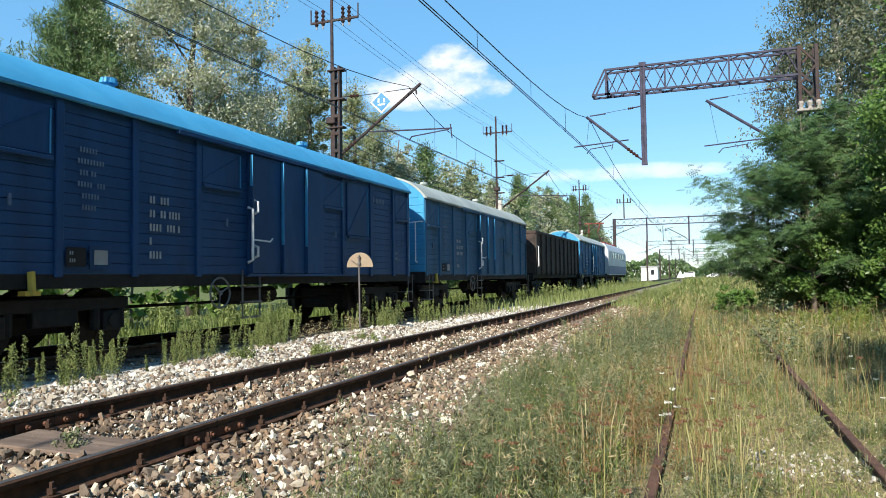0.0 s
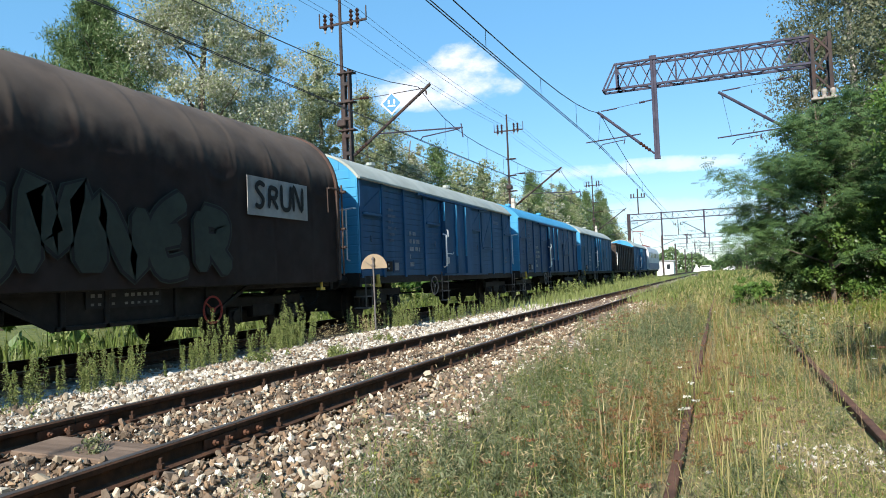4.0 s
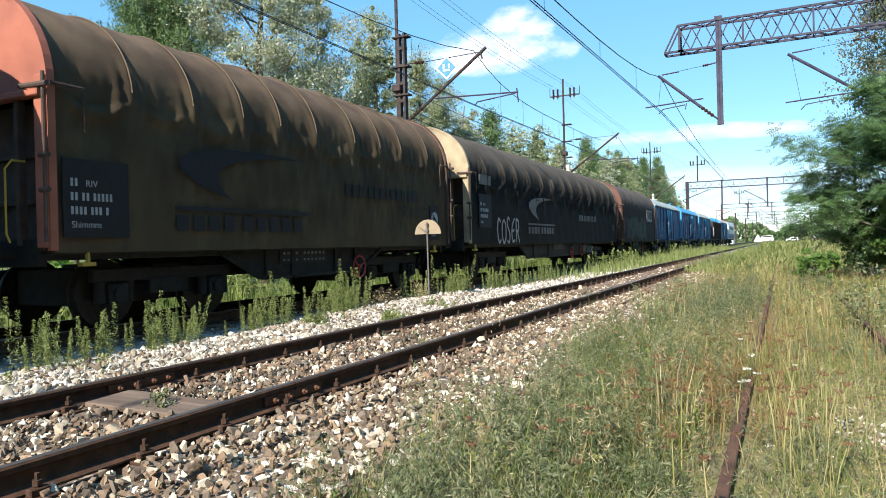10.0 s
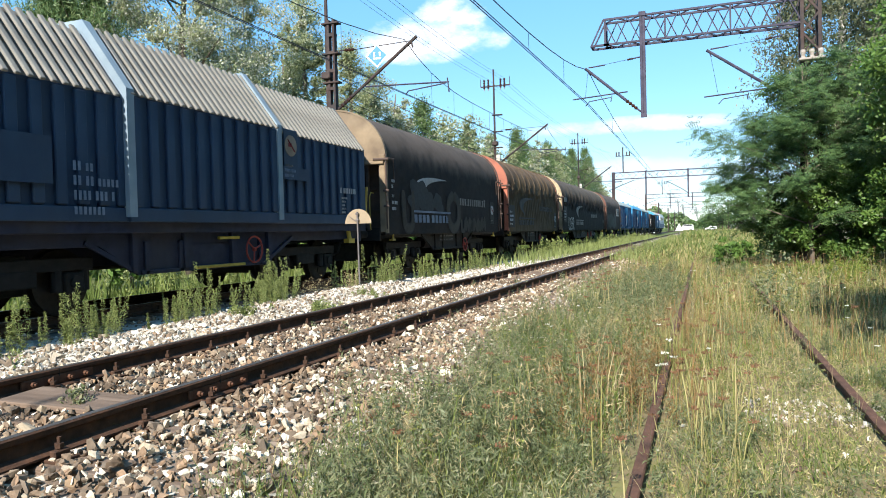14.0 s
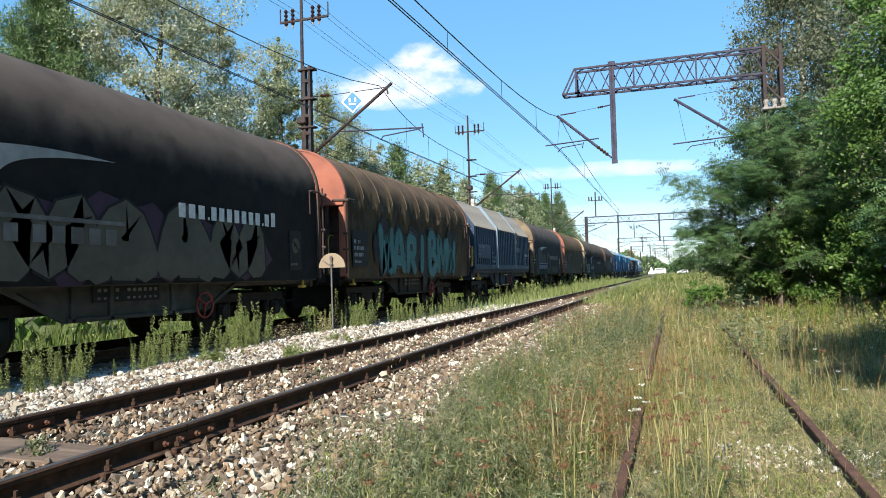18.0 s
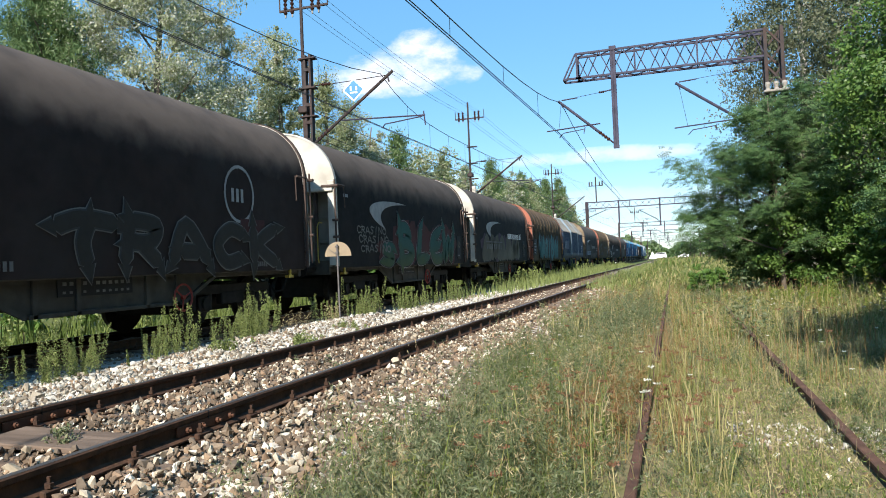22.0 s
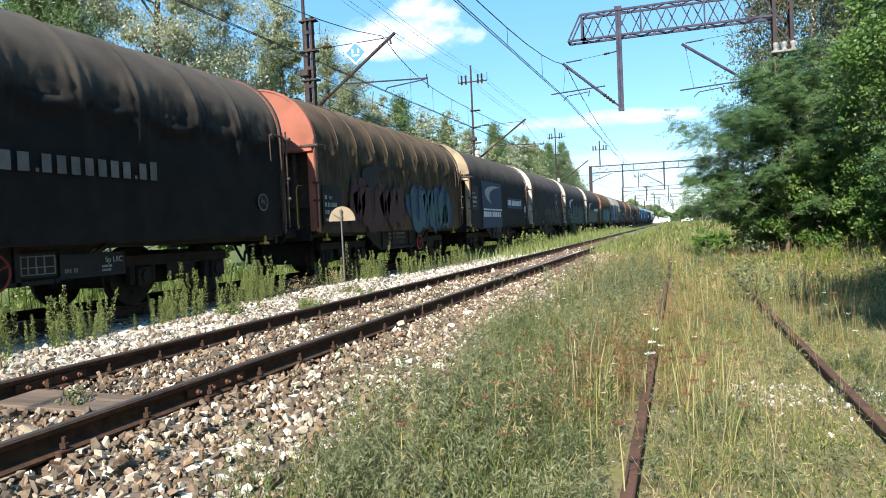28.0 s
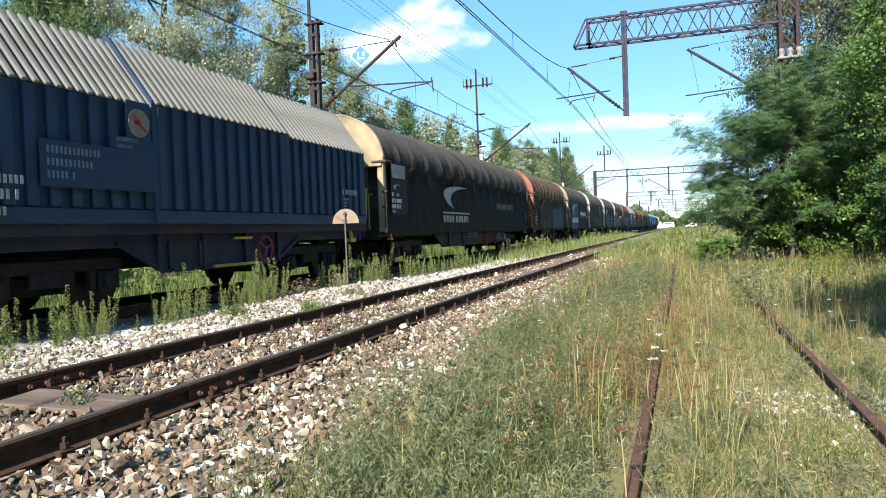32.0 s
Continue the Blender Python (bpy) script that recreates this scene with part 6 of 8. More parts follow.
def decor_10(w, x, half):
    panel(w, "blue_field", x, -3.5, -0.21, 0.97, 2.93, M_BLUEFIELD, "blue printed field")
    crescent(w, x + 0.009, -2.25, 2.36, 0.70, M_SWOOSH, 1.7)
    slogan(w, x + 0.009, -3.33, -0.23, 1.75, M_LETTER_BRIGHT)
    panel(w, "blue_strip", x, 0.95, 4.25, 1.86, 2.34, M_BLUEFIELD, "blue printed strip")
    address(w, x + 0.009, 1.02, 2.0, 0.25, M_LETTER_BRIGHT)
    number_plate(w, x, -half + 0.3, 1.7, M_LETTER)
    roundel(w, x, half - 0.45, 1.86, 0.17, M_LETTER_BRIGHT)


def decor_11(w, x, half):
    number_plate(w, x, -half + 0.2, 1.17)
    crescent(w, x, -2.2, 2.38, 0.68, M_LETTER_DARK, 1.62)
    graffiti(w, x, -3.6, -0.3, 1.12, 2.1, "MUMA", P_BRICK, P_DUSK, None, 0.46, P_BRICK, 61)
    graffiti(w, x, 0.45, 4.0, 1.05, 2.2, "UMNW", P_SEA, P_BLUE, None, 0.36, P_BLUE, 62)


def decor_12(w, x, half):
    panel(w, "number_panel", x, -8.85, -7.65, 1.55, 3.0, P_DARK, "black lettered panel")
    panel(w, "white_board", x + 0.008, -8.8, -7.8, 2.57, 2.95, M_SWOOSH, "white cargo label board")
    crescent(w, x + 0.008, -8.5, 2.3, 0.16, M_LETTER, 1.6)
    text_block(w, x + 0.008, -8.78, 2.05, ("dd",), 0.10, M_LETTER_BRIGHT)
    words(w, x + 0.009, -8.45, 2.05, 0.10, "RIV", M_LETTER_BRIGHT)
    text_block(w, x + 0.008, -8.78, 1.88, ("dd dd ddddd", "dddd ddd d"), 0.10, M_LETTER_BRIGHT, 1.6)
    words(w, x + 0.009, -8.78, 1.6, 0.09, "Rilns", M_LETTER_BRIGHT)
    crescent(w, x, -3.5, 2.2, 0.72, M_SWOOSH, 1.7)
    slogan(w, x, -4.46, -1.39, 1.67, M_SWOOSH)
    address(w, x, 2.74, 1.93, 0.25, M_FADED)
    roundel(w, x, half - 0.75, 1.66, 0.17, M_FADED, plain=True)
    sill_plates(w)


RIB_BLUE = material("ribbed_wagon_blue_paint", (0.014, 0.037, 0.08), (0.022, 0.052, 0.102), 0.65, 3, 0, 0.15, 50, grime=(0.02, 0.028, 0.042), grime_amount=0.5, stretch=(1, 1, 0.5))
RIB_PALE = material("ribbed_roof_pale_grey", (0.17, 0.165, 0.15), (0.24, 0.23, 0.205), 0.75, 3, 0, 0.15, 50, grime=(0.13, 0.115, 0.095), grime_amount=0.6)
RIB_EDGE = material("ribbed_wagon_light_edge", (0.17, 0.235, 0.29), (0.23, 0.295, 0.345), 0.6, 3, 0, 0.1, 50, grime=(0.12, 0.16, 0.2), grime_amount=0.5)


def ribbed_wagon(s_rear, label, edge=None, swapped=False):
    """A steel wagon with three telescoping ribbed hoods."""
    w = thing("ribbed_wagon", label, "freight wagon", "train wagons")
    length = 12.04
    half = length / 2 - 0.48

    def shell(hw, ze, zt):
        return [(hw, 1.35), (hw, ze), (hw - 0.78, zt), (-hw + 0.78, zt), (-hw, ze), (-hw, 1.35)]

    for y0, y1, grow in ((-half, -1.85, 0.0), (-1.95, 1.85, 0.05), (1.75, half, 0.0)):
        hw, ze, zt = HALF + 0.12 + grow, 3.06 + grow, 4.1 + grow
        pr = shell(hw, ze, zt)
        bm = B()
        extrude(bm, pr, y0, y1, closed=False)
        h = part("hood", bm, RIB_BLUE, w)
        bm = B()
        extrude(bm, [(x, z + 0.006) for x, z in pr[1:5]], y0, y1, closed=False)
        part("hood_roof", bm, RIB_PALE, h, "pale grey ribbed roof")
        n = 11
        side, top = B(), B()
        softbox(side, hw - 0.01, hw + 0.06, -0.085, 0.085, 1.5, ze - 0.03, 0.014)
        a, b = Vector((hw, 0, ze)), Vector((hw - 0.78, 0, zt))
        d = (b - a).normalized()
        m = Matrix.Translation(a) @ Matrix(((d.x, 0, -d.z, 0), (0, 1, 0, 0), (d.z, 0, d.x, 0), (0, 0, 0, 1)))
        softbox(top, -0.06, (b - a).length, -0.04, 0.04, -0.045, 0.0, 0.01, m)
        for v in top.verts:
            v.co += Vector((d.z * 0.04, 0, -d.x * 0.04)) * 1.0
        me_s, me_t = bpy.data.meshes.new("side_rib"), bpy.data.meshes.new("roof_rib")
        side.to_mesh(me_s)
        top.to_mesh(me_t)
        side.free()
        top.free()
        me_s.materials.append(RIB_BLUE)
        me_t.materials.append(RIB_PALE)
        for k in range(n):
            y = y0 + (y1 - y0) * (k + 0.5) / n
            shared("side_rib", me_s, h, pose(0, y, 0))
        for k in range(22):
            shared("roof_rib", me_t, h, pose(0, y0 + (y1 - y0) * (k + 0.5) / 22, 0))
        for y in (y0 + 0.03, y1 - 0.03):
            bm = B()
            big = 0.04 if abs(y) < 3 and not edge else 0.0
            outer = shell(hw + 0.05 + big, ze + 0.03 + big, zt + 0.05 + big)
            inn = shell(hw - 0.02, ze - 0.02, zt - 0.02)[::-1]
            extrude(bm, outer + inn, y - 0.05 - 0.5 * big, y + 0.05 + 0.5 * big)
            part("edge_frame", bm, (edge or RIB_EDGE) if abs(y) < 3 else RIB_BLUE, h)
        bm = B()
        softbox(bm, hw - 0.02, hw + 0.06, y0, y1, 1.28, 1.48, 0.012)
        part("skirt", bm, RIB_BLUE, h)
    for s in (-1, 1):
        bm = B()
        extrude(bm, shell(HALF + 0.1, 3.06, 4.08), s * half - 0.03, s * half + 0.03)
        e = part("end_wall", bm, RIB_BLUE, w)
        bm = B()
        for x in (-0.6, 0.6):
            softbox(bm, x - 0.08, x + 0.08, s * (half + 0.1) - 0.07, s * (half + 0.1) + 0.07, 1.2, 4.0, 0.012)
        softbox(bm, -1.3, 1.3, s * (half + 0.12) - 0.06, s * (half + 0.12) + 0.06, 3.05, 3.17, 0.012)
        part("end_frame", bm, RIB_EDGE, e)
        bm = B()
        tube(bm, [(1.2, s * (half + 0.3), 1.15), (1.2, s * (half + 0.3), 2.3), (1.2, s * (half + 0.1), 2.4)], 0.024, 6)
        tube(bm, [(1.38, s * (half + 0.15), 1.4), (1.42, s * (half + 0.2), 2.2)], 0.035, 6)
        part("yellow_handrail", bm, M_YELLOW, e, "yellow handrail")
    x = HALF + 0.17
    y_text, y_field = (-4.95, -3.97) if swapped else (-2.9, -5.2)
    text_block(w, x + 0.06, y_text, 1.95, ("dd xx", "dd dd xxxxx", "dddd ddd d", "xxxxxxx"), 0.11, M_LETTER if swapped else M_FADED_BLUE, 1.75)
    panel(w, "text_field", x + 0.05, y_field, y_field + 2.0, 1.75, 2.35, RIB_BLUE, "blue lettered field")
    text_block(w, x + 0.06, y_field + 0.1, 2.18, ("xxxxxxxxxxxxx", "xxxxxxxxxxx", "xxxxx x"), 0.1, M_FADED_BLUE, 1.6)
    roundel(w, x + 0.045, -2.25 if swapped else 2.25, 2.76 if swapped else 2.82, 0.21, P_CREAM, P_RED, back=RIB_BLUE)
    panel(w, "notice", x + 0.05, -2.8 if swapped else 1.95, -1.98 if swapped else 2.9, 2.36 if swapped else 2.15, 2.53 if swapped else 2.4, RIB_BLUE, "blue notice plate")
    text_block(w, x + 0.06, -2.7 if swapped else 2.0, 2.46 if swapped else 2.3, ("xxxxxxxxxx", "xxxxxxxx"), 0.06, M_FADED_BLUE, 1.7)
    text_block(w, x + 0.02, half - 1.25, 1.98, ("x xxxxxxx",), 0.13, M_LETTER)
    text_block(w, x + 0.02, half - 1.2, 1.85, ("xxxxx xxx", " xxx xx", "xxxxx", "xxxx xx", "xxxxxx"), 0.045, M_LETTER, 1.8)
    frame = material("blue_black_underframe", (0.009, 0.012, 0.03), (0.017, 0.022, 0.05), 0.75, 5, 0, 0.2, 50, grime=(0.05, 0.04, 0.035))
    bm = B()
    softbox(bm, -1.42, 1.42, -half - 0.1, half + 0.1, 1.12, 1.3, 0.012)
    part("floor", bm, frame, w)
    underframe(w, half, frame, 2.3)
    for y in (-1.7, -0.6, 0.6, 1.7):
        bm = B()
        softbox(bm, 1.24, 1.34, y - 0.05, y + 0.05, 0.55, 1.15, 0.01)
        part("truss_post", bm, frame, w)
    bm = B()
    softbox(bm, 1.3, 1.36, -0.4, 0.9, 0.52, 0.57, 0.008)
    softbox(bm, 1.3, 1.36, 0.2, 0.75, 1.0, 1.05, 0.008)
    part("yellow_step", bm, M_YELLOW, w, "yellow step edge")
    bogie(w, -half + 2.1)
    bogie(w, half - 2.1)
    buffers(w, length / 2 - 0.62, -1)
    buffers(w, length / 2 - 0.62, 1)
    handwheel(w, 1.15, 0.8, M_RED, 0.24, 1.38)
    for y in (-half + 0.9, half - 0.6):
        bm = B()
        tube(bm, [(1.3, y, 1.15), (1.35, y, 0.9)], 0.05, 6)
        box(bm, 1.26, 1.4, y - 0.14, y + 0.14, 0.84, 0.94)
        part("tow_hook", bm, M_YELLOW, w, "yellow tow hook")
    TRAIN.append((w, s_rear + length / 2))


def locomotive(s_rear):
    """An electric engine with a raised pantograph at its rear end."""
    w = thing("locomotive", "grey and white electric locomotive with a raised pantograph", "locomotive", "train wagons")
    grey = material("loco_grey_paint", (0.40, 0.42, 0.44), (0.52, 0.54, 0.55), 0.5, 3, 0, 0.1, 40, grime=(0.2, 0.19, 0.18), grime_amount=0.5)
    navy = material("loco_navy_paint", (0.02, 0.05, 0.14), (0.03, 0.07, 0.18), 0.5, 3, 0, 0.1, 40)
    dark = material("loco_window_dark", (0.01, 0.012, 0.015), (0.02, 0.022, 0.025), 0.15, 3, 0, 0.0)
    half = 7.2
    bm = B()
    extrude(bm, [(1.45, 1.1), (1.45, 3.2), (1.2, 3.75), (0.8, 3.95), (-0.8, 3.95), (-1.2, 3.75), (-1.45, 3.2), (-1.45, 1.1)], -half, half)
    part("body", bm, grey, w)
    panel(w, "band", 1.46, -half + 0.1, half - 0.1, 1.15, 1.9, navy, "navy band", 0.01)
    for y in (-4.0, -2.0, 0.0, 2.0, 4.0):
        panel(w, "side_window", 1.46, y - 0.45, y + 0.45, 2.55, 3.1, dark, "dark window", 0.015)
    for s in (-1, 1):
        bm = B()
        softbox(bm, -1.1, 1.1, s * half - 0.03, s * half + 0.03, 2.5, 3.3, 0.02)
        part("windscreen", bm, dark, w)
        for x in (-1.0, 1.0):
            bm = B()
            disc(bm, (x, s * (half + 0.02), 1.6), (0, 1, 0), 0.12, 0.08, 12)
            part("headlight", bm, M_PORC, w)
    bm = B()
    for y in (-3.0, -1.0, 1.2, 3.2):
        softbox(bm, -0.7, 0.7, y - 0.6, y + 0.6, 3.93, 4.15, 0.03)
    part("roof_gear", bm, M_RED, w, "dull red roof equipment")
    for y, up in ((-5.2, True), (5.2, False)):
        bm = B()
        if up:
            for x in (-0.55, 0.55):
                tube(bm, [(x, y + 0.6, 4.1), (x * 0.7, y - 0.7, 4.9), (x * 0.9, y + 0.2, 5.7)], 0.035, 6)
            tube(bm, [(-0.85, y + 0.2, 5.75), (0.85, y + 0.2, 5.75)], 0.05, 6)
        else:
            tube(bm, [(-0.5, y - 1.0, 4.15), (0.5, y - 1.0, 4.15), (0.5, y + 1.0, 4.2), (-0.5, y + 1.0, 4.2)], 0.04, 6)
        part("pantograph", bm, M_RED, w, "red-brown pantograph")
    underframe(w, half)
    bogie(w, -4.2, 2.8)
    bogie(w, 4.2, 2.8)
    buffers(w, half, -1)
    buffers(w, half, 1)
    TRAIN.append((w, s_rear + 7.9))


S0 = 4.81                 # rear coupling plane of the third van at the start
covered_van(S0, M_VANBLUE, M_VANBLUE_LIT, M_VANBLUE_LIT, "bright blue boarded freight van with blue arched roof", 1)
covered_van(S0 + 14.02, M_VANBLUE_OLD, M_ROOFGREY, M_VANBLUE_LIT, "faded blue boarded freight van with grey-green roof", 2)
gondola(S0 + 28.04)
covered_van(S0 + 42.08, M_VANBLUE_OLD, M_ROOFGREY, M_VANBLUE_LIT, "faded blue boarded freight van behind the locomotive", 3)
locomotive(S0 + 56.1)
covered_van(S0 - 14.02, M_VANBLUE_MID, M_ROOFGREY, M_VANBLUE_LIT, "blue boarded freight van with grey-green roof and end in sunlit lighter blue", 4)
s_at, RIBBED = S0 - 14.02, []
for spec in (
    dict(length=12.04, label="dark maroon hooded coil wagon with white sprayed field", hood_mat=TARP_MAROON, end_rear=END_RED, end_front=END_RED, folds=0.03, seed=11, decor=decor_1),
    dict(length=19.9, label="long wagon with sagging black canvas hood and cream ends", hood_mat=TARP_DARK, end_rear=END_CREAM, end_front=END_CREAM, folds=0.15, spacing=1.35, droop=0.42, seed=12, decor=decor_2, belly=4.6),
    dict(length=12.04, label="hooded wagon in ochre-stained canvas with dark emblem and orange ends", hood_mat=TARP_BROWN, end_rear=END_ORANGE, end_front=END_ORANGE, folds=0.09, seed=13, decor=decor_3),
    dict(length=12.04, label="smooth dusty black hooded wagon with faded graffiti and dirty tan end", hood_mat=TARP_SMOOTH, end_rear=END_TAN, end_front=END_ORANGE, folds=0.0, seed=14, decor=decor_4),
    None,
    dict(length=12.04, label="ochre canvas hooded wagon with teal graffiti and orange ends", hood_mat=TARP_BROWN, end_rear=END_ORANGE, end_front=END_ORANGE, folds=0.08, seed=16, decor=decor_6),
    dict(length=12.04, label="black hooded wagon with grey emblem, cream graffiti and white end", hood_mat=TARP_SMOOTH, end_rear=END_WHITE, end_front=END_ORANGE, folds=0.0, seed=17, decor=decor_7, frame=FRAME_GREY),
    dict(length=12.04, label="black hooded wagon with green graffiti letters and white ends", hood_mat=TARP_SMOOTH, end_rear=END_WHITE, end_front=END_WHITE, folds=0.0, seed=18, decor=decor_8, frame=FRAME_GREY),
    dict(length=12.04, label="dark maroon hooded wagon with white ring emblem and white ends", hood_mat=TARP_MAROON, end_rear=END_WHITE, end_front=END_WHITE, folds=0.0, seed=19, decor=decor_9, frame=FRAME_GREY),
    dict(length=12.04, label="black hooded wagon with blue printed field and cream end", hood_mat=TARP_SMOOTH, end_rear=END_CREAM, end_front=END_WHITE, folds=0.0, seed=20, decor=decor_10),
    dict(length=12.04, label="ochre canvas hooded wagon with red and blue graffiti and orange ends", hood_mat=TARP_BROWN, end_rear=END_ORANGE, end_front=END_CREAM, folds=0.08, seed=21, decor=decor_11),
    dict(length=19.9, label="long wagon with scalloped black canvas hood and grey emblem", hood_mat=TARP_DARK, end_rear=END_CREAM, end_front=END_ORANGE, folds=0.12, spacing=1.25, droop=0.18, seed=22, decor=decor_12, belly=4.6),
    None,
):
    if spec is None and RIBBED:
        s_at -= 12.04
        ribbed_wagon(s_at, "dark blue steel wagon with ribbed hoods and plain blue frames", RIB_BLUE, True)
    elif spec is None:
        s_at -= 12.04
        ribbed_wagon(s_at, "blue steel wagon with ribbed telescoping hoods and pale roof")
        RIBBED.append(s_at)
    else:
        s_at -= spec["length"]
        hood_wagon(s_at, **spec)

# ---- stones of the track bed ----
def stone_material(name, tones, by_object):
    m = bpy.data.materials.new(name)
    m.use_nodes = True
    n, l = m.node_tree.nodes, m.node_tree.links
    b = n["Principled BSDF"]
    g = n.new("ShaderNodeObjectInfo" if by_object else "ShaderNodeNewGeometry")
    ramp = n.new("ShaderNodeValToRGB")
    ramp.color_ramp.interpolation = "CONSTANT"
    e = ramp.color_ramp.elements
    while len(e) < len(tones):
        e.new(0.5)
    for k, tone in enumerate(tones):
        e[k].position, e[k].color = k / len(tones), (*tone, 1)
    l.new(g.outputs["Random" if by_object else "Random Per Island"], ramp.inputs[0])
    tc = n.new("ShaderNodeTexCoord")
    t = n.new("ShaderNodeTexNoise")
    t.inputs["Scale"].default_value, t.inputs["Detail"].default_value = 45, 4
    l.new(tc.outputs["Object"], t.inputs["Vector"])
    h = n.new("ShaderNodeHueSaturation")
    r = n.new("ShaderNodeMapRange")
    r.inputs["To Min"].default_value, r.inputs["To Max"].default_value = 0.6, 1.35
    l.new(t.outputs["Fac"], r.inputs["Value"])
    l.new(r.outputs[0], h.inputs["Value"])
    l.new(ramp.outputs[0], h.inputs["Color"])
    l.new(h.outputs[0], b.inputs["Base Color"])
    b.inputs["Roughness"].default_value = 0.9
    b.inputs["Specular IOR Level"].default_value = 0.25
    bp = n.new("ShaderNodeBump")
    bp.inputs["Strength"].default_value, bp.inputs["Distance"].default_value = 0.5, 0.006
    l.new(t.outputs["Fac"], bp.inputs["Height"])
    l.new(bp.outputs[0], b.inputs["Normal"])
    return m


BROWN_TONES = ((0.12, 0.086, 0.06), (0.18, 0.13, 0.09), (0.14, 0.11, 0.082), (0.25, 0.17, 0.112), (0.16, 0.127, 0.098), (0.62, 0.575, 0.47),
               (0.32, 0.225, 0.145), (0.13, 0.098, 0.07), (0.46, 0.39, 0.295), (0.58, 0.535, 0.44), (0.2, 0.135, 0.088), (0.23, 0.175, 0.124), (0.36, 0.30, 0.22), (0.15, 0.115, 0.084), (0.19, 0.148, 0.108))
WHITE_TONES = ((0.46, 0.435, 0.38), (0.31, 0.275, 0.22), (0.54, 0.515, 0.46), (0.22, 0.185, 0.14), (0.5, 0.47, 0.41), (0.37, 0.335, 0.275), (0.64, 0.615, 0.555), (0.17, 0.137, 0.104), (0.28, 0.245, 0.2), (0.42, 0.39, 0.335))
M_STONE_BROWN = stone_material("brown_and_pale_ballast", BROWN_TONES, False)
M_STONE_WHITE = stone_material("white_limestone_ballast", WHITE_TONES, False)
M_STONE_ONE = stone_material("single_ballast_stone", BROWN_TONES, True)


def stone_shapes(count):
    """Broken stones: hulls round a few random points, with sharp facets."""
    out = []
    for k in range(count):
        rng = np.random.default_rng(100 + k)
        bm = bmesh.new()
        for q in range(11):
            d = rng.normal(size=3)
            d *= rng.uniform(0.72, 1.12) / np.linalg.norm(d)
            bm.verts.new(tuple(d * np.array([1.0, 0.9, 0.8])))
        bmesh.ops.convex_hull(bm, input=bm.verts[:])
        loose = [v for v in bm.verts if not v.link_faces]
        for v in loose:
            bm.verts.remove(v)
        bm.verts.index_update()
        bmesh.ops.recalc_face_normals(bm, faces=bm.faces[:])
        vs = np.array([v.co for v in bm.verts])
        fs = np.array([[q.index for q in f.verts] for f in bm.faces])
        bm.free()
        out.append((vs, fs))
    return out


SHAPES = stone_shapes(18)


def rotations(n, rng):
    q = rng.normal(size=(n, 4))
    q /= np.linalg.norm(q, axis=1, keepdims=True)
    w, x, y, z = q.T
    return np.stack([np.stack([1 - 2 * (y * y + z * z), 2 * (x * y - z * w), 2 * (x * z + y * w)], -1),
                     np.stack([2 * (x * y + z * w), 1 - 2 * (x * x + z * z), 2 * (y * z - x * w)], -1),
                     np.stack([2 * (x * z - y * w), 2 * (y * z + x * w), 1 - 2 * (x * x + y * y)], -1)], 1)


def clear_of_track(x, y):
    ok = np.ones(len(x), bool)
    for c in (MAIN_X, TRAIN_X):
        for s in (-1, 1):
            ok &= np.abs(x - (c + s * GAUGE / 2)) > 0.085
    ok &= ~((np.abs(x - MAIN_X) < 0.60) & (np.abs(y - (JOINT_Y - 0.42)) < 0.17))
    return ok


def strew(name, n, x0, x1, y0, y1, size, mat, parent, seed, dens=None, lift=0.0):
    rng = np.random.default_rng(seed)
    x, y = rng.uniform(x0, x1, n), rng.uniform(y0, y1, n)
    keep = clear_of_track(x, y)
    if dens is not None:
        keep &= rng.uniform(size=n) < dens(x, y)
    x, y = x[keep], y[keep]
    n = len(x)
    r = size * np.exp(rng.normal(0, 0.34, n))
    z = ground_height(x, y) + lift + r * rng.uniform(-0.1, 0.5, n)
    Rm = rotations(n, rng)
    sc = np.stack([r, r * rng.uniform(0.65, 1.0, n), r * rng.uniform(0.5, 0.85, n)], 1)
    V, F, base = [], [], 0
    pick = rng.integers(0, len(SHAPES), n)
    for k, (vs, fs) in enumerate(SHAPES):
        i = np.where(pick == k)[0]
        if not len(i):
            continue
        p = np.einsum("nij,nvj->nvi", Rm[i], vs[None] * sc[i][:, None, :])
        p += np.stack([x[i], y[i], z[i]], 1)[:, None, :]
        V.append(p.reshape(-1, 3))
        F.append((fs[None] + (np.arange(len(i)) * len(vs))[:, None, None] + base).reshape(-1, 3))
        base += len(i) * len(vs)
    ob = soup(name, np.concatenate(V), np.concatenate(F), mat, parent)
    return tagged(ob, kind="stuff")


ballast = thing("ballast_bed", "loose brown and white ballast stones round the rails", "ballast", kind="structure")
strew("loose_stones", 24000, -5.35, -1.55, 1.2, 11.5, 0.029, M_STONE_BROWN, ballast, 1, lambda x, y: np.clip((-1.45 - x) / 0.7, 0.05, 1))
strew("loose_stones", 7500, -5.35, -1.9, 11.5, 34, 0.042, M_STONE_BROWN, ballast, 2, lambda x, y: np.clip((-1.7 - x) / 0.9, 0.1, 1))
strew("loose_stones", 5600, -4.78, -3.42, 1.5, 16, 0.027, M_STONE_BROWN, ballast, 11, lift=0.06)
strew("loose_stones", 3000, -5.25, -4.95, 1.5, 16, 0.027, M_STONE_BROWN, ballast, 12, lift=0.06)
strew("loose_stones", 2600, -3.24, -2.8, 1.5, 16, 0.027, M_STONE_BROWN, ballast, 13, lift=0.05)
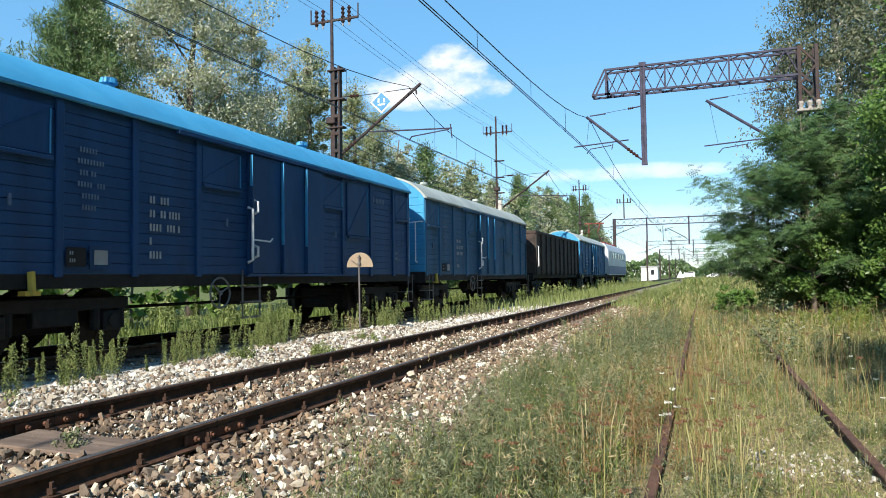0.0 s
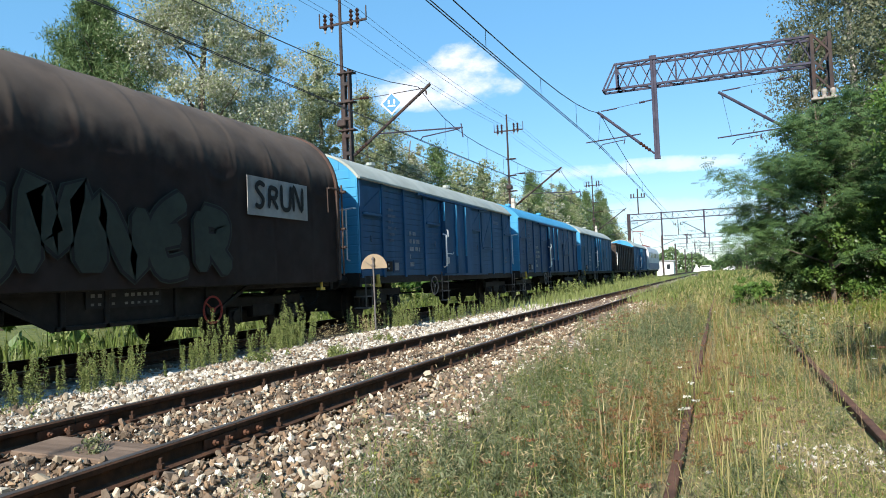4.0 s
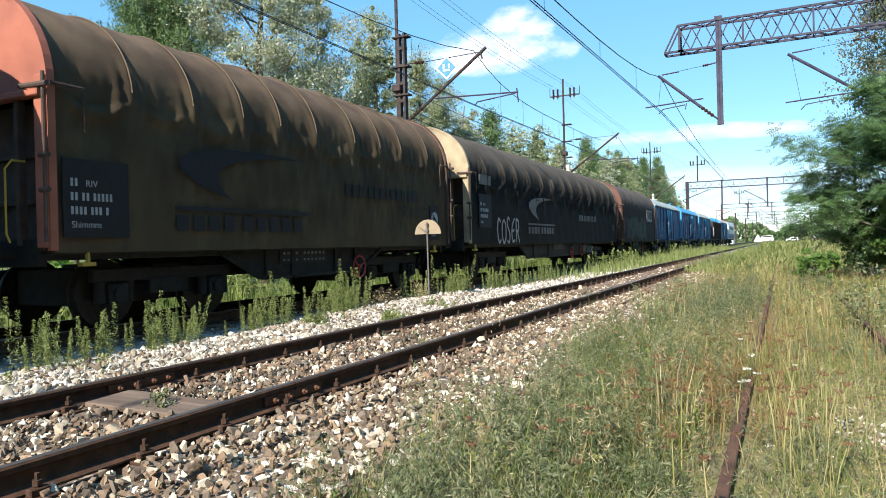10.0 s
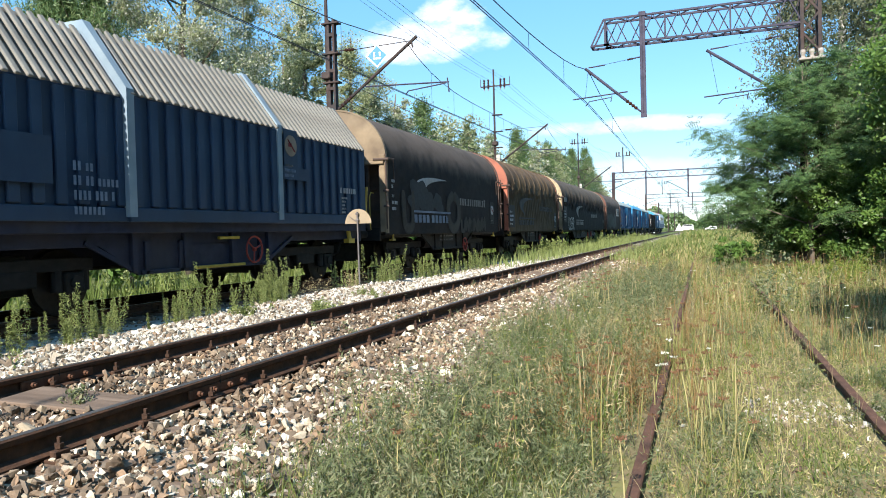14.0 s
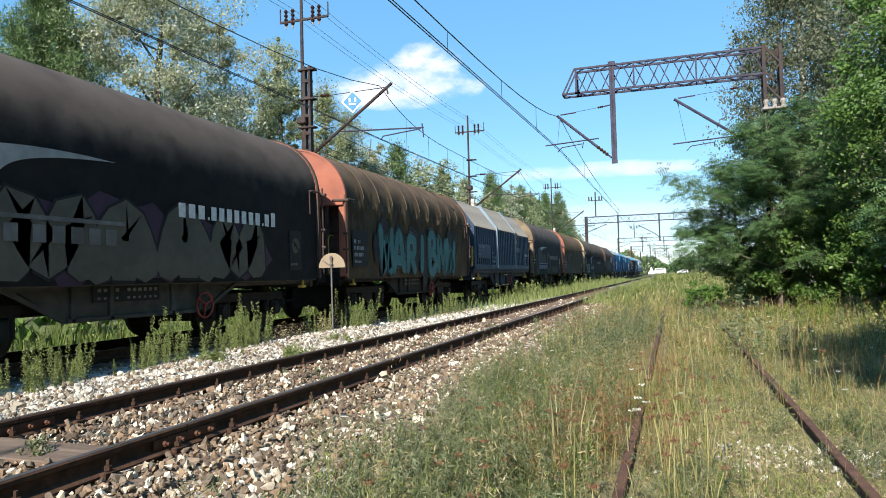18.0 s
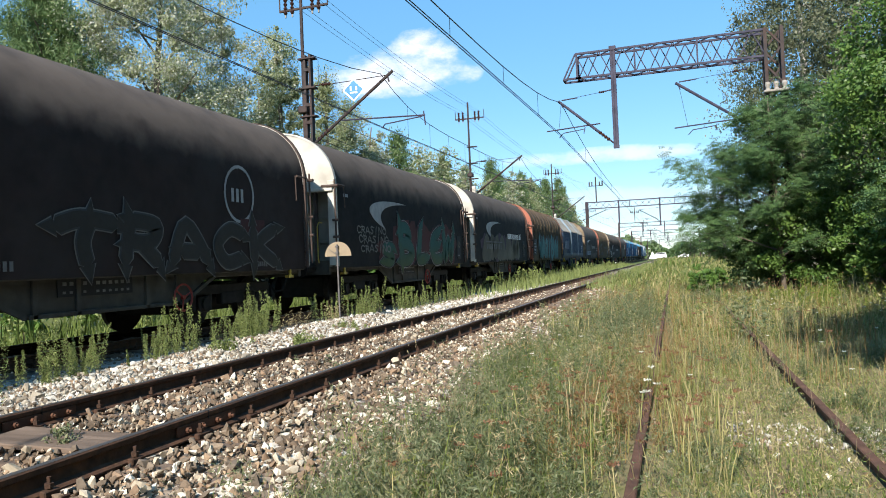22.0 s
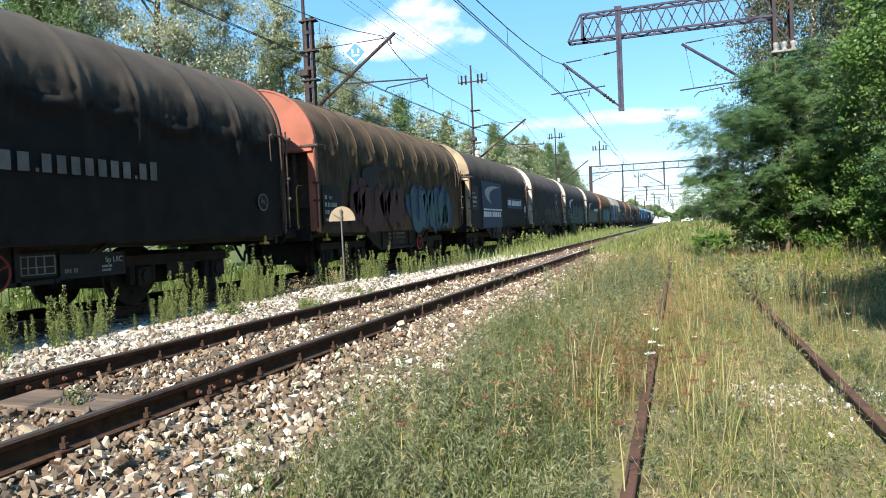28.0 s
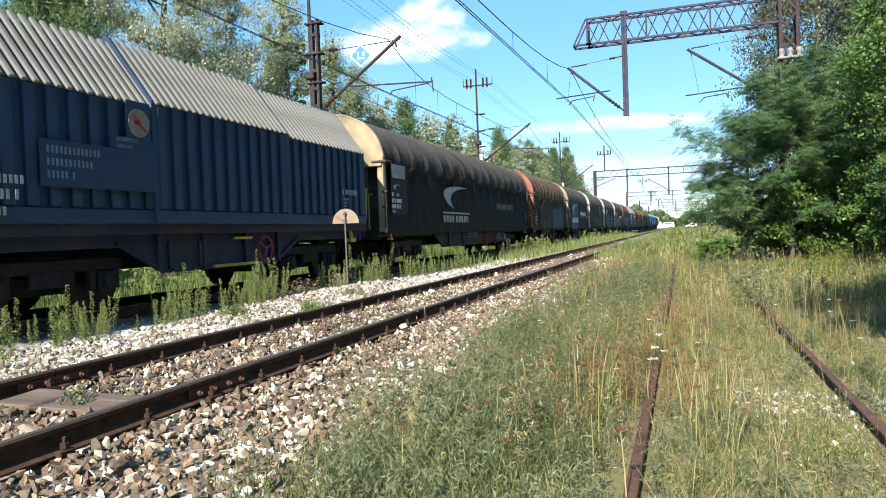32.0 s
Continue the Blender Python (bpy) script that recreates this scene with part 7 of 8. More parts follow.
strew("limestone_chips", 12500, -7.3, -5.15, 2.5, 17, 0.031, M_STONE_WHITE, ballast, 3, lambda x, y: np.clip((x + 7.5) / 0.6, 0, 1))
strew("limestone_chips", 3500, -7.0, -5.15, 17, 38, 0.042, M_STONE_WHITE, ballast, 4, lambda x, y: np.clip((40 - y) / 24, 0.1, 1))
strew("loose_stones", 3600, -8.4, -6.75, 3.0, 26, 0.030, M_STONE_BROWN, ballast, 5)
strew("loose_stones", 2600, -6.9, -5.1, 2.6, 14, 0.027, M_STONE_BROWN, ballast, 16, lift=0.012)
strew("scattered_gravel", 900, -0.3, 1.7, 3.5, 9.5, 0.02, M_STONE_BROWN, ballast, 6, lambda x, y: 0.2 + 0.6 * (np.abs(y - 6.6) < 1.4))
strew("scattered_gravel", 500, 0.3, 1.9, 5.6, 6.4, 0.016, M_STONE_WHITE, ballast, 17, lift=0.012)
strew("loose_stones", 5000, -5.35, -1.7, -8, 1.3, 0.05, M_STONE_BROWN, ballast, 14)
strew("limestone_chips", 2600, -7.3, -5.15, -8, 2.5, 0.055, M_STONE_WHITE, ballast, 15)
rng = np.random.default_rng(55)
one = []
for k, (vs, fs) in enumerate(SHAPES):
    me = bpy.data.meshes.new("stone")
    me.from_pydata([tuple(v) for v in vs], [], [tuple(int(i) for i in f) for f in fs])
    me.materials.append(M_STONE_ONE)
    one.append(me)
for k in range(300):
    x, y = rng.uniform(-3.1, -1.75), rng.uniform(2.6, 5.4)
    r = 0.034 * math.exp(rng.normal(0, 0.25))
    m = pose(x, y, float(ground_height(x, y)) + 0.35 * r, *rng.uniform(0, 360, 3)) @ Matrix.Diagonal((r, r * rng.uniform(0.7, 1), r * rng.uniform(0.55, 0.85), 1))
    shared("stone", one[k % len(one)], ballast, m)


# ---- grass and weeds ----
G_GREEN = leaf_material("green_grass_blades", ((0.035, 0.055, 0.014), (0.08, 0.12, 0.026), (0.14, 0.19, 0.045), (0.23, 0.26, 0.08)), patch=0.35)
G_DRY = leaf_material("yellowing_grass_blades", ((0.06, 0.08, 0.025), (0.13, 0.155, 0.045), (0.21, 0.225, 0.07), (0.32, 0.29, 0.12), (0.44, 0.38, 0.19), (0.12, 0.08, 0.04)), patch=0.35)
G_STRAW = leaf_material("dry_straw", ((0.34, 0.28, 0.15), (0.44, 0.37, 0.21), (0.26, 0.19, 0.10)))
G_WEED = leaf_material("blue_green_weed_leaves", ((0.05, 0.072, 0.032), (0.095, 0.122, 0.056), (0.145, 0.172, 0.082), (0.20, 0.215, 0.115), (0.32, 0.29, 0.18)), patch=0.3)
G_MUG = leaf_material("yellow_green_weed_leaves", ((0.13, 0.17, 0.05), (0.19, 0.235, 0.075), (0.26, 0.295, 0.11), (0.09, 0.12, 0.035)))
G_GOLD = leaf_material("bright_goldenrod_leaves", ((0.10, 0.16, 0.03), (0.16, 0.22, 0.04), (0.23, 0.25, 0.055), (0.07, 0.12, 0.022)))
G_BROWN = leaf_material("brown_seed_heads", ((0.17, 0.085, 0.045), (0.27, 0.14, 0.075), (0.12, 0.07, 0.04)))
G_RUST = leaf_material("rust_brown_dry_stalks", ((0.15, 0.075, 0.03), (0.24, 0.14, 0.055), (0.30, 0.20, 0.09)))
G_WHITE = leaf_material("white_umbels", ((0.6, 0.6, 0.52), (0.72, 0.72, 0.66), (0.5, 0.52, 0.4)))
G_YELLOW = leaf_material("yellow_green_flower_heads", ((0.24, 0.27, 0.07), (0.32, 0.32, 0.10), (0.18, 0.22, 0.06)))


def clumped(n, x0, x1, y0, y1, rng, clumps=0.5, spread=0.12):
    """Points in a field, some of them gathered in tufts."""
    m = int(n * clumps)
    c = np.stack([rng.uniform(x0, x1, max(1, m // 14)), rng.uniform(y0, y1, max(1, m // 14))], 1)
    p = c[rng.integers(0, len(c), m)] + rng.normal(0, spread, (m, 2))
    q = np.stack([rng.uniform(x0, x1, n - m), rng.uniform(y0, y1, n - m)], 1)
    return np.concatenate([p, q])


def blades(name, xy, h, w, mat, seed, bend=0.45, label="", cat="grass", keep=None, off=0.0):
    """Tapered bent blades, three triangles each, as one object."""
    rng = np.random.default_rng(seed)
    if keep is not None:
        xy = xy[keep(xy[:, 0], xy[:, 1], rng)]
    n = len(xy)
    z = ground_height(xy[:, 0], xy[:, 1]) + off
    hh = h * np.exp(rng.normal(0, 0.35, n))
    ww = w * rng.uniform(0.6, 1.3, n)
    a, b = rng.uniform(0, 2 * np.pi, n), rng.uniform(0, 2 * np.pi, n)
    lean = bend * hh * rng.uniform(0.1, 1.0, n)
    side = np.stack([np.cos(a), np.sin(a), 0 * a], 1) * ww[:, None] / 2
    tilt = np.stack([np.cos(b), np.sin(b), 0 * b], 1) * lean[:, None]
    root = np.stack([xy[:, 0], xy[:, 1], z - 0.02], 1)
    up = np.array([0, 0, 1.0])
    mid = root + up * (hh * 0.55)[:, None] + tilt * 0.3
    tip = root + up * (hh * rng.uniform(0.85, 1.0, n))[:, None] + tilt
    V = np.stack([root - side, root + side, mid - side * 0.75, mid + side * 0.75, tip], 1).reshape(-1, 3)
    k = np.arange(n)[:, None, None] * 5
    F = (np.array([[0, 1, 3], [0, 3, 2], [2, 3, 4]])[None] + k).reshape(-1, 3)
    ob = soup(name, V, F, mat)
    return tagged(ob, label, cat, kind="stuff")


def leaf_quads(centres, size, rng, long=1.9, droop=0.3, sunward=0.0):
    """Folded leaves round the given points: four corners each."""
    n = len(centres)
    d = rng.normal(size=(n, 3))
    d[:, 2] -= droop
    d /= np.linalg.norm(d, axis=1, keepdims=True)
    face = rng.normal(size=(n, 3)) + sunward * np.array([0.0, -1.2, 1.0])
    u = np.cross(d, face)
    u /= np.linalg.norm(u, axis=1, keepdims=True) + 1e-9
    s = (size * np.exp(rng.normal(0, 0.25, n)))[:, None]
    tip, base = centres + d * s * long / 2, centres - d * s * long / 2
    V = np.stack([base, centres + u * s / 2, tip, centres - u * s / 2], 1).reshape(-1, 3)
    F = (np.array([[0, 1, 2, 3]])[None] + np.arange(n)[:, None, None] * 4).reshape(-1, 4)
    return V, F


def carpet(name, xy, h, leaf, mat, seed, label, keep, long=6.5):
    """Low mixed herbage: small leaves lying every way above the ground, in uneven heights."""
    rng = np.random.default_rng(seed)
    xy = xy[keep(xy[:, 0], xy[:, 1], rng)]
    lumps = 0.55 + 0.45 * np.sin(3.1 * xy[:, 0] + 1.7 * np.sin(1.9 * xy[:, 1])) * np.sin(2.3 * xy[:, 1] + 1.1 * np.sin(2.7 * xy[:, 0]))
    z = ground_height(xy[:, 0], xy[:, 1]) + h * (0.35 + lumps) * rng.uniform(0, 1, len(xy)) ** 1.4
    V, F = leaf_quads(np.stack([xy[:, 0], xy[:, 1], z], 1), leaf, rng, long, -0.9)
    return tagged(soup(name, V, F, mat), label, "grass", kind="stuff")


def off_rails(x, y, rng):
    ok = np.ones(len(x), bool)
    for s in (-1, 1):
        ok &= np.abs(x - (SIDE_X + s * GAUGE / 2)) > 0.065
    return ok


def verge(x, y, rng):
    edge = -2.15 - 0.18 * np.exp(-(((y - 6.8) / 2.0) ** 2)) + 0.22 * np.sin(y * 1.3) + 0.15 * np.sin(y * 3.7 + 1.0) - 0.30 * np.clip((y - 6) / 12, 0, 1)
    p = np.clip((x - edge) / 0.55, 0, 1)
    return (rng.uniform(size=len(x)) < p) & off_rails(x, y, rng)


def siding_gap(x, y, rng):
    p = np.where((x > -0.3) & (x < 1.0) & (y < 10), 0.8, 1.0)
    by_rail = np.abs(np.abs(x - SIDE_X) - 0.75)
    p = np.where((by_rail < 0.26) & (x < SIDE_X) & (y < 7.4), 0.25, p)
    p = np.where((by_rail < 0.22) & (x < SIDE_X) & (y > 9.4) & (y < 17), 0.10, p)
    p = np.where((by_rail < 0.26) & (x > SIDE_X) & (y < 11), 0.3, p)
    p = np.where((x > 0.25) & (x < 1.9) & (np.abs(y - 6.2) < 0.7), 0.10, p)
    return (rng.uniform(size=len(x)) < p) & verge(x, y, rng)


r_ = np.random.default_rng(3)
blades("grass", clumped(9000, -2.6, -0.5, 2.2, 13, r_, 0.85, 0.10), 0.24, 0.005, G_GREEN, 31, 0.9, "dense green grass on the verge", keep=siding_gap)
blades("grass", clumped(7000, -2.4, 0.1, 3, 16, r_, 0.75, 0.14), 0.28, 0.005, G_DRY, 32, 0.9, "yellowing grass on the verge", keep=siding_gap)
blades("grass", clumped(10000, -0.6, 7.0, 3.0, 14, r_, 0.85, 0.13), 0.19, 0.005, G_DRY, 33, 1.0, "thin yellowing grass over the siding", keep=siding_gap)
blades("grass", clumped(6500, -0.6, 7.0, 3.0, 14, r_, 0.9, 0.13), 0.16, 0.006, G_GREEN, 34, 1.1, "green grass over the siding", keep=siding_gap)
blades("grass", clumped(9000, -2.9, 11, 13, 30, r_, 0.85, 0.22), 0.30, 0.010, G_DRY, 35, 0.9, "tall yellowing grass further along the siding", keep=siding_gap)
blades("grass", clumped(7000, -2.9, 11, 13, 30, r_, 0.9, 0.22), 0.25, 0.010, G_GREEN, 36, 0.9, "tall green grass further along the siding", keep=siding_gap)
blades("grass", clumped(12000, -3.0, 14, 30, 85, r_, 0.7, 0.4), 0.30, 0.06, G_DRY, 37, 1.1, "distant yellow grass along the track")
blades("grass", clumped(12000, -3.0, 14, 30, 85, r_, 0.7, 0.4), 0.31, 0.06, G_GREEN, 38, 1.1, "distant green grass along the track")
blades("grass", clumped(9000, -2.6, 26, 84, 230, r_, 0.7, 0.8), 0.55, 0.16, G_DRY, 29, 0.8, "pale grass far along the line")
blades("grass", clumped(9000, -2.6, 26, 84, 230, r_, 0.7, 0.8), 0.6, 0.16, G_GREEN, 30, 0.8, "green grass far along the line")
blades("grass", clumped(16000, -8.2, -5.6, 22, 95, r_, 0.5, 0.3), 0.34, 0.03, G_MUG, 39, 0.4, "green grass strip between the two tracks", keep=lambda x, y, rng: rng.uniform(size=len(x)) < np.clip((y - 20) / 22, 0.15, 1))
blades("grass", clumped(6000, -3.4, -2.2, 26, 90, r_, 0.5, 0.3), 0.30, 0.03, G_MUG, 40, 0.4, "grass creeping over the far ballast")
blades("grass", clumped(15000, -17, -10.9, -4, 70, r_, 0.6, 0.25), 0.5, 0.03, G_GREEN, 41, 0.5, "sunlit green meadow beyond the train")
carpet("herbage", clumped(44000, -2.6, -0.5, 2.2, 13, r_, 0.5, 0.15), 0.24, 0.0058, G_WEED, 131, "low green herbage on the verge", siding_gap)
carpet("herbage", clumped(20000, -2.5, -0.4, 2.2, 14, r_, 0.7, 0.2), 0.26, 0.0055, G_DRY, 137, "yellowing herbage on the verge", siding_gap)
carpet("herbage", clumped(20000, -0.35, 1.6, 3.6, 12, r_, 0.4, 0.2), 0.05, 0.006, G_DRY, 138, "dry litter between the siding rails", off_rails)
carpet("herbage", clumped(8000, -0.35, 1.9, 3.6, 12, r_, 0.8, 0.12), 0.08, 0.006, G_GREEN, 139, "low green herbage between the siding rails", off_rails)
carpet("herbage", clumped(7000, -0.35, 1.9, 3.6, 12, r_, 0.4, 0.12), 0.03, 0.006, G_STRAW, 140, "pale straw litter between the siding rails", off_rails)
carpet("herbage", clumped(28000, -0.6, 6.0, 3.0, 14, r_, 0.6, 0.15), 0.15, 0.006, G_GREEN, 132, "low green herbage over the siding", siding_gap)
carpet("herbage", clumped(36000, -0.9, 6.0, 3.0, 14, r_, 0.6, 0.15), 0.16, 0.006, G_DRY, 133, "yellowing herbage over the siding", siding_gap)
carpet("herbage", clumped(9000, -1.2, 5.0, 3.0, 14, r_, 0.8, 0.14), 0.12, 0.006, G_RUST, 134, "brown dead herbage over the siding", siding_gap)
carpet("herbage", clumped(34000, -2.9, 10, 13, 32, r_, 0.6, 0.3), 0.28, 0.019, G_DRY, 135, "yellowing herbage further along the siding", siding_gap, 4.5)
carpet("herbage", clumped(24000, -2.9, 10, 13, 32, r_, 0.6, 0.3), 0.26, 0.019, G_GREEN, 136, "green herbage further along the siding", siding_gap, 4.5)
carpet("herbage", clumped(9000, -2.2, 8.0, -8, 3.2, r_, 0.6, 0.3), 0.16, 0.026, G_GREEN, 141, "green herbage on the near siding", verge, 3.2)
carpet("herbage", clumped(9000, -2.2, 8.0, -8, 3.2, r_, 0.6, 0.3), 0.16, 0.026, G_DRY, 142, "yellowing herbage on the near siding", verge, 3.2)
blades("straw", clumped(900, -2.0, 4.5, 3.2, 14, r_, 0.6, 0.14), 0.46, 0.0035, G_STRAW, 42, 0.4, "dry pale grass stalks", "grass", keep=verge)
blades("straw", clumped(1400, -2.4, 9, 12, 34, r_, 0.5, 0.25), 0.55, 0.008, G_STRAW, 43, 0.35, "dry pale grass stalks further off", "grass", keep=verge)
blades("dry_stalks", clumped(900, -1.2, 0.1, 4.6, 12, r_, 0.95, 0.12), 0.40, 0.004, G_RUST, 44, 0.3, "rust-brown dry sorrel stalks beside the siding rail", "grass", keep=verge)
blades("dry_stalks", clumped(3600, -2.2, 6, 8, 26, r_, 0.85, 0.25), 0.45, 0.006, G_RUST, 45, 0.3, "rust-brown dry stalks in the meadow", "grass", keep=verge)
blades("grass", clumped(1100, -2.0, -0.6, 4.6, 9.0, r_, 0.97, 0.10), 0.40, 0.006, G_GREEN, 46, 0.6, "tufts of long bright green grass", keep=verge)
blades("grass", clumped(420, -0.62, -0.22, 7.5, 9.3, r_, 0.6, 0.08), 0.30, 0.006, G_DRY, 47, 0.5, "yellowing grass grown over the siding rail")


def weed_patch(name, xy, h, leaves, leaf, mat, seed, label, slim=0.12, long=2.6):
    """Upright leafy weeds: many small leaves set along each stem."""
    rng = np.random.default_rng(seed)
    z = ground_height(xy[:, 0], xy[:, 1])
    hh = h * np.exp(rng.normal(0, 0.3, len(xy)))
    lean = rng.normal(0, 0.10, (len(xy), 2))
    pts = []
    for k in range(len(xy)):
        t = rng.uniform(0.05, 1, leaves) ** 0.8
        rad = slim * hh[k] * (1.15 - 0.85 * t) * rng.uniform(0.2, 1, leaves)
        a = rng.uniform(0, 6.28, leaves)
        pts.append(np.stack([xy[k, 0] + lean[k, 0] * t * hh[k] + rad * np.cos(a), xy[k, 1] + lean[k, 1] * t * hh[k] + rad * np.sin(a), z[k] + t * hh[k]], 1))
    V, F = leaf_quads(np.concatenate(pts), leaf, rng, long, -0.6)
    return tagged(soup(name, V, F, mat), label, "weeds", kind="stuff")


r_ = np.random.default_rng(8)
def on_verge(xy):
    return xy[verge(xy[:, 0], xy[:, 1], np.random.default_rng(5))]


weed_patch("weeds", on_verge(clumped(900, -2.25, -0.5, 2.6, 9.5, r_, 0.6, 0.24)), 0.33, 110, 0.0058, G_WEED, 51, "feathery blue-green weeds on the verge", 0.36, 6.5)
weed_patch("weeds", on_verge(clumped(460, -2.6, -0.5, 9.5, 18, r_, 0.55, 0.3)), 0.38, 110, 0.010, G_WEED, 50, "feathery green weeds along the verge", 0.36, 4.5)
weed_patch("weeds", on_verge(clumped(420, -0.2, 5.5, 3.6, 11, r_, 0.75, 0.22)), 0.18, 110, 0.0058, G_WEED, 52, "low feathery weeds among the siding grass", 0.55, 6.0)
weed_patch("weeds", clumped(280, -2.2, 8, 11, 24, r_, 0.6, 0.3), 0.40, 110, 0.012, G_WEED, 53, "taller weeds further along the siding", 0.3, 4.0)
weed_patch("dry_weeds", on_verge(clumped(150, -1.25, -0.45, 4.2, 9.5, r_, 0.8, 0.2)), 0.34, 80, 0.0055, G_RUST, 62, "brown withered weeds beside the siding rail", 0.3, 6.0)
weed_patch("dry_weeds", on_verge(clumped(170, -2.0, -0.5, 3.0, 10, r_, 0.7, 0.3)), 0.40, 50, 0.0055, G_STRAW, 63, "pale dead stems among the weeds", 0.2, 7.0)
weed_patch("sapling", np.array([[1.02, 11.9], [1.1, 12.3], [0.95, 12.6], [1.15, 11.6], [0.9, 13.2]]), 0.75, 90, 0.026, G_WEED, 48, "small leafy saplings growing through the siding", 0.28)
weed_patch("goldenrod", clumped(260, 2.4, 6.5, 17.5, 22, r_, 0.7, 0.3), 0.36, 80, 0.02, G_GOLD, 49, "bright yellow-green goldenrod before the thicket", 0.2)
strip = clumped(170, -7.42, -6.75, 4.6, 10.6, r_, 0.9, 0.17)
weed_patch("tall_weeds", strip, 0.44, 230, 0.0072, G_MUG, 54, "tall yellow-green weeds beside the train's track", 0.10, 4.2)
strip = clumped(170, -7.42, -6.8, 10.6, 30, r_, 0.9, 0.2)
weed_patch("tall_weeds", strip, 0.44, 190, 0.009, G_MUG, 55, "tall weeds standing beside the passing wagons", 0.10, 4.0)
strip = clumped(190, -7.9, -6.7, 28, 85, r_, 0.8, 0.4)
weed_patch("tall_weeds", strip, 0.62, 60, 0.045, G_MUG, 56, "distant weeds along the train's track", 0.16)
weed_patch("low_weeds", clumped(60, -6.7, -5.3, 3.2, 12, r_, 0.8, 0.12), 0.12, 60, 0.013, G_MUG, 57, "low weeds sprouting in the limestone", 0.7)
weed_patch("low_weeds", clumped(26, -4.75, -3.5, 5.5, 16, r_, 0.6, 0.08), 0.14, 60, 0.012, G_WEED, 58, "low weeds sprouting between the rails", 0.6)
weed_patch("thistle_tuft", np.array([[-4.18, 3.62], [-4.12, 3.66], [-4.2, 3.7], [-4.08, 3.6]]), 0.11, 120, 0.014, G_WEED, 59, "grey-green tuft beside the joint plank", 0.95)
weed_patch("meadow_weeds", clumped(260, -15.5, -11.2, -2, 45, r_, 0.7, 0.3), 0.9, 90, 0.04, G_MUG, 60, "sunlit tall weeds beyond the train", 0.28)
weed_patch("dry_weeds", clumped(60, -7.3, -6.6, 11, 16, r_, 0.8, 0.2), 0.3, 30, 0.010, G_STRAW, 61, "grey dead weeds on the limestone heap", 0.3)


def umbels(name, xy, h, r, mat, seed, label, stem=G_GREEN):
    """Flower heads on thin stalks: flat rounds of small florets."""
    rng = np.random.default_rng(seed)
    z = ground_height(xy[:, 0], xy[:, 1])
    hv, hf, sv, sf = [], [], [], []
    pts = []
    for k in range(len(xy)):
        hh = h * math.exp(rng.normal(0, 0.22))
        dx, dy = rng.normal(0, 0.12, 2) * hh
        top = np.array([xy[k, 0] + dx, xy[k, 1] + dy, z[k] + hh])
        n = 34
        a, q = rng.uniform(0, 6.28, n), np.sqrt(rng.uniform(0, 1, n))
        pts.append(top + np.stack([r * q * np.cos(a), r * q * np.sin(a), 0.3 * r * q + rng.normal(0, 0.1 * r, n)], 1))
        base = np.array([xy[k, 0], xy[k, 1], z[k]])
        m = (base + top) / 2 + np.array([dx, dy, 0]) * -0.15
        i = len(sv)
        for p, wd in ((base, 0.004), (m, 0.0035), (top, 0.002)):
            sv += [p - [wd, 0, 0], p + [wd, 0, 0]]
        sf += [[i, i + 1, i + 3, i + 2], [i + 2, i + 3, i + 5, i + 4]]
    V, F = leaf_quads(np.concatenate(pts), r * 0.34, rng, 1.1, 0)
    ob = tagged(soup(name, V, F, mat), label, "flowers", kind="stuff")
    st = soup("stalks", np.array(sv), np.array(sf), stem, ob)
    tagged(st, kind="stuff")
    return ob


r_ = np.random.default_rng(12)
umbels("white_flowers", clumped(46, 1.1, 5, 6.5, 18, r_, 0.2, 0.2), 0.24, 0.030, G_WHITE, 71, "white umbel flowers in the grass")
umbels("white_flowers", clumped(26, -1.9, 0.2, 6, 22, r_, 0.3, 0.2), 0.32, 0.025, G_WHITE, 72, "white umbel flowers on the verge")
umbels("brown_flowers", clumped(120, -2.0, 0.3, 3.2, 9, r_, 0.4, 0.2), 0.38, 0.036, G_BROWN, 73, "withered brown flower heads", G_DRY)
umbels("brown_flowers", clumped(160, -2.2, 6.5, 8, 24, r_, 0.3, 0.2), 0.55, 0.04, G_BROWN, 74, "withered brown flower heads further off", G_DRY)
umbels("pale_flowers", clumped(70, -2.0, -0.5, 3.2, 9, r_, 0.3, 0.2), 0.33, 0.022, G_YELLOW, 75, "pale yellow-green flower heads")
umbels("white_flowers", np.array([[-0.42, 7.35], [-0.36, 7.5], [-0.33, 7.0], [-0.28, 6.6]]), 0.24, 0.04, G_WHITE, 76, "white umbels beside the rusty rail")
for k, (x, y, h) in enumerate(((-0.75, 5.1, 0.75), (-0.70, 5.3, 0.6), (-0.8, 5.0, 0.55), (0.02, 5.6, 0.8), (-1.05, 6.4, 0.7), (-0.3, 4.4, 0.5))):
    blades("straw", np.array([[x, y], [x + 0.03, y + 0.02], [x - 0.03, y + 0.04]]), h, 0.012, G_STRAW, 80 + k, 0.3, "tall dry grass stalk")


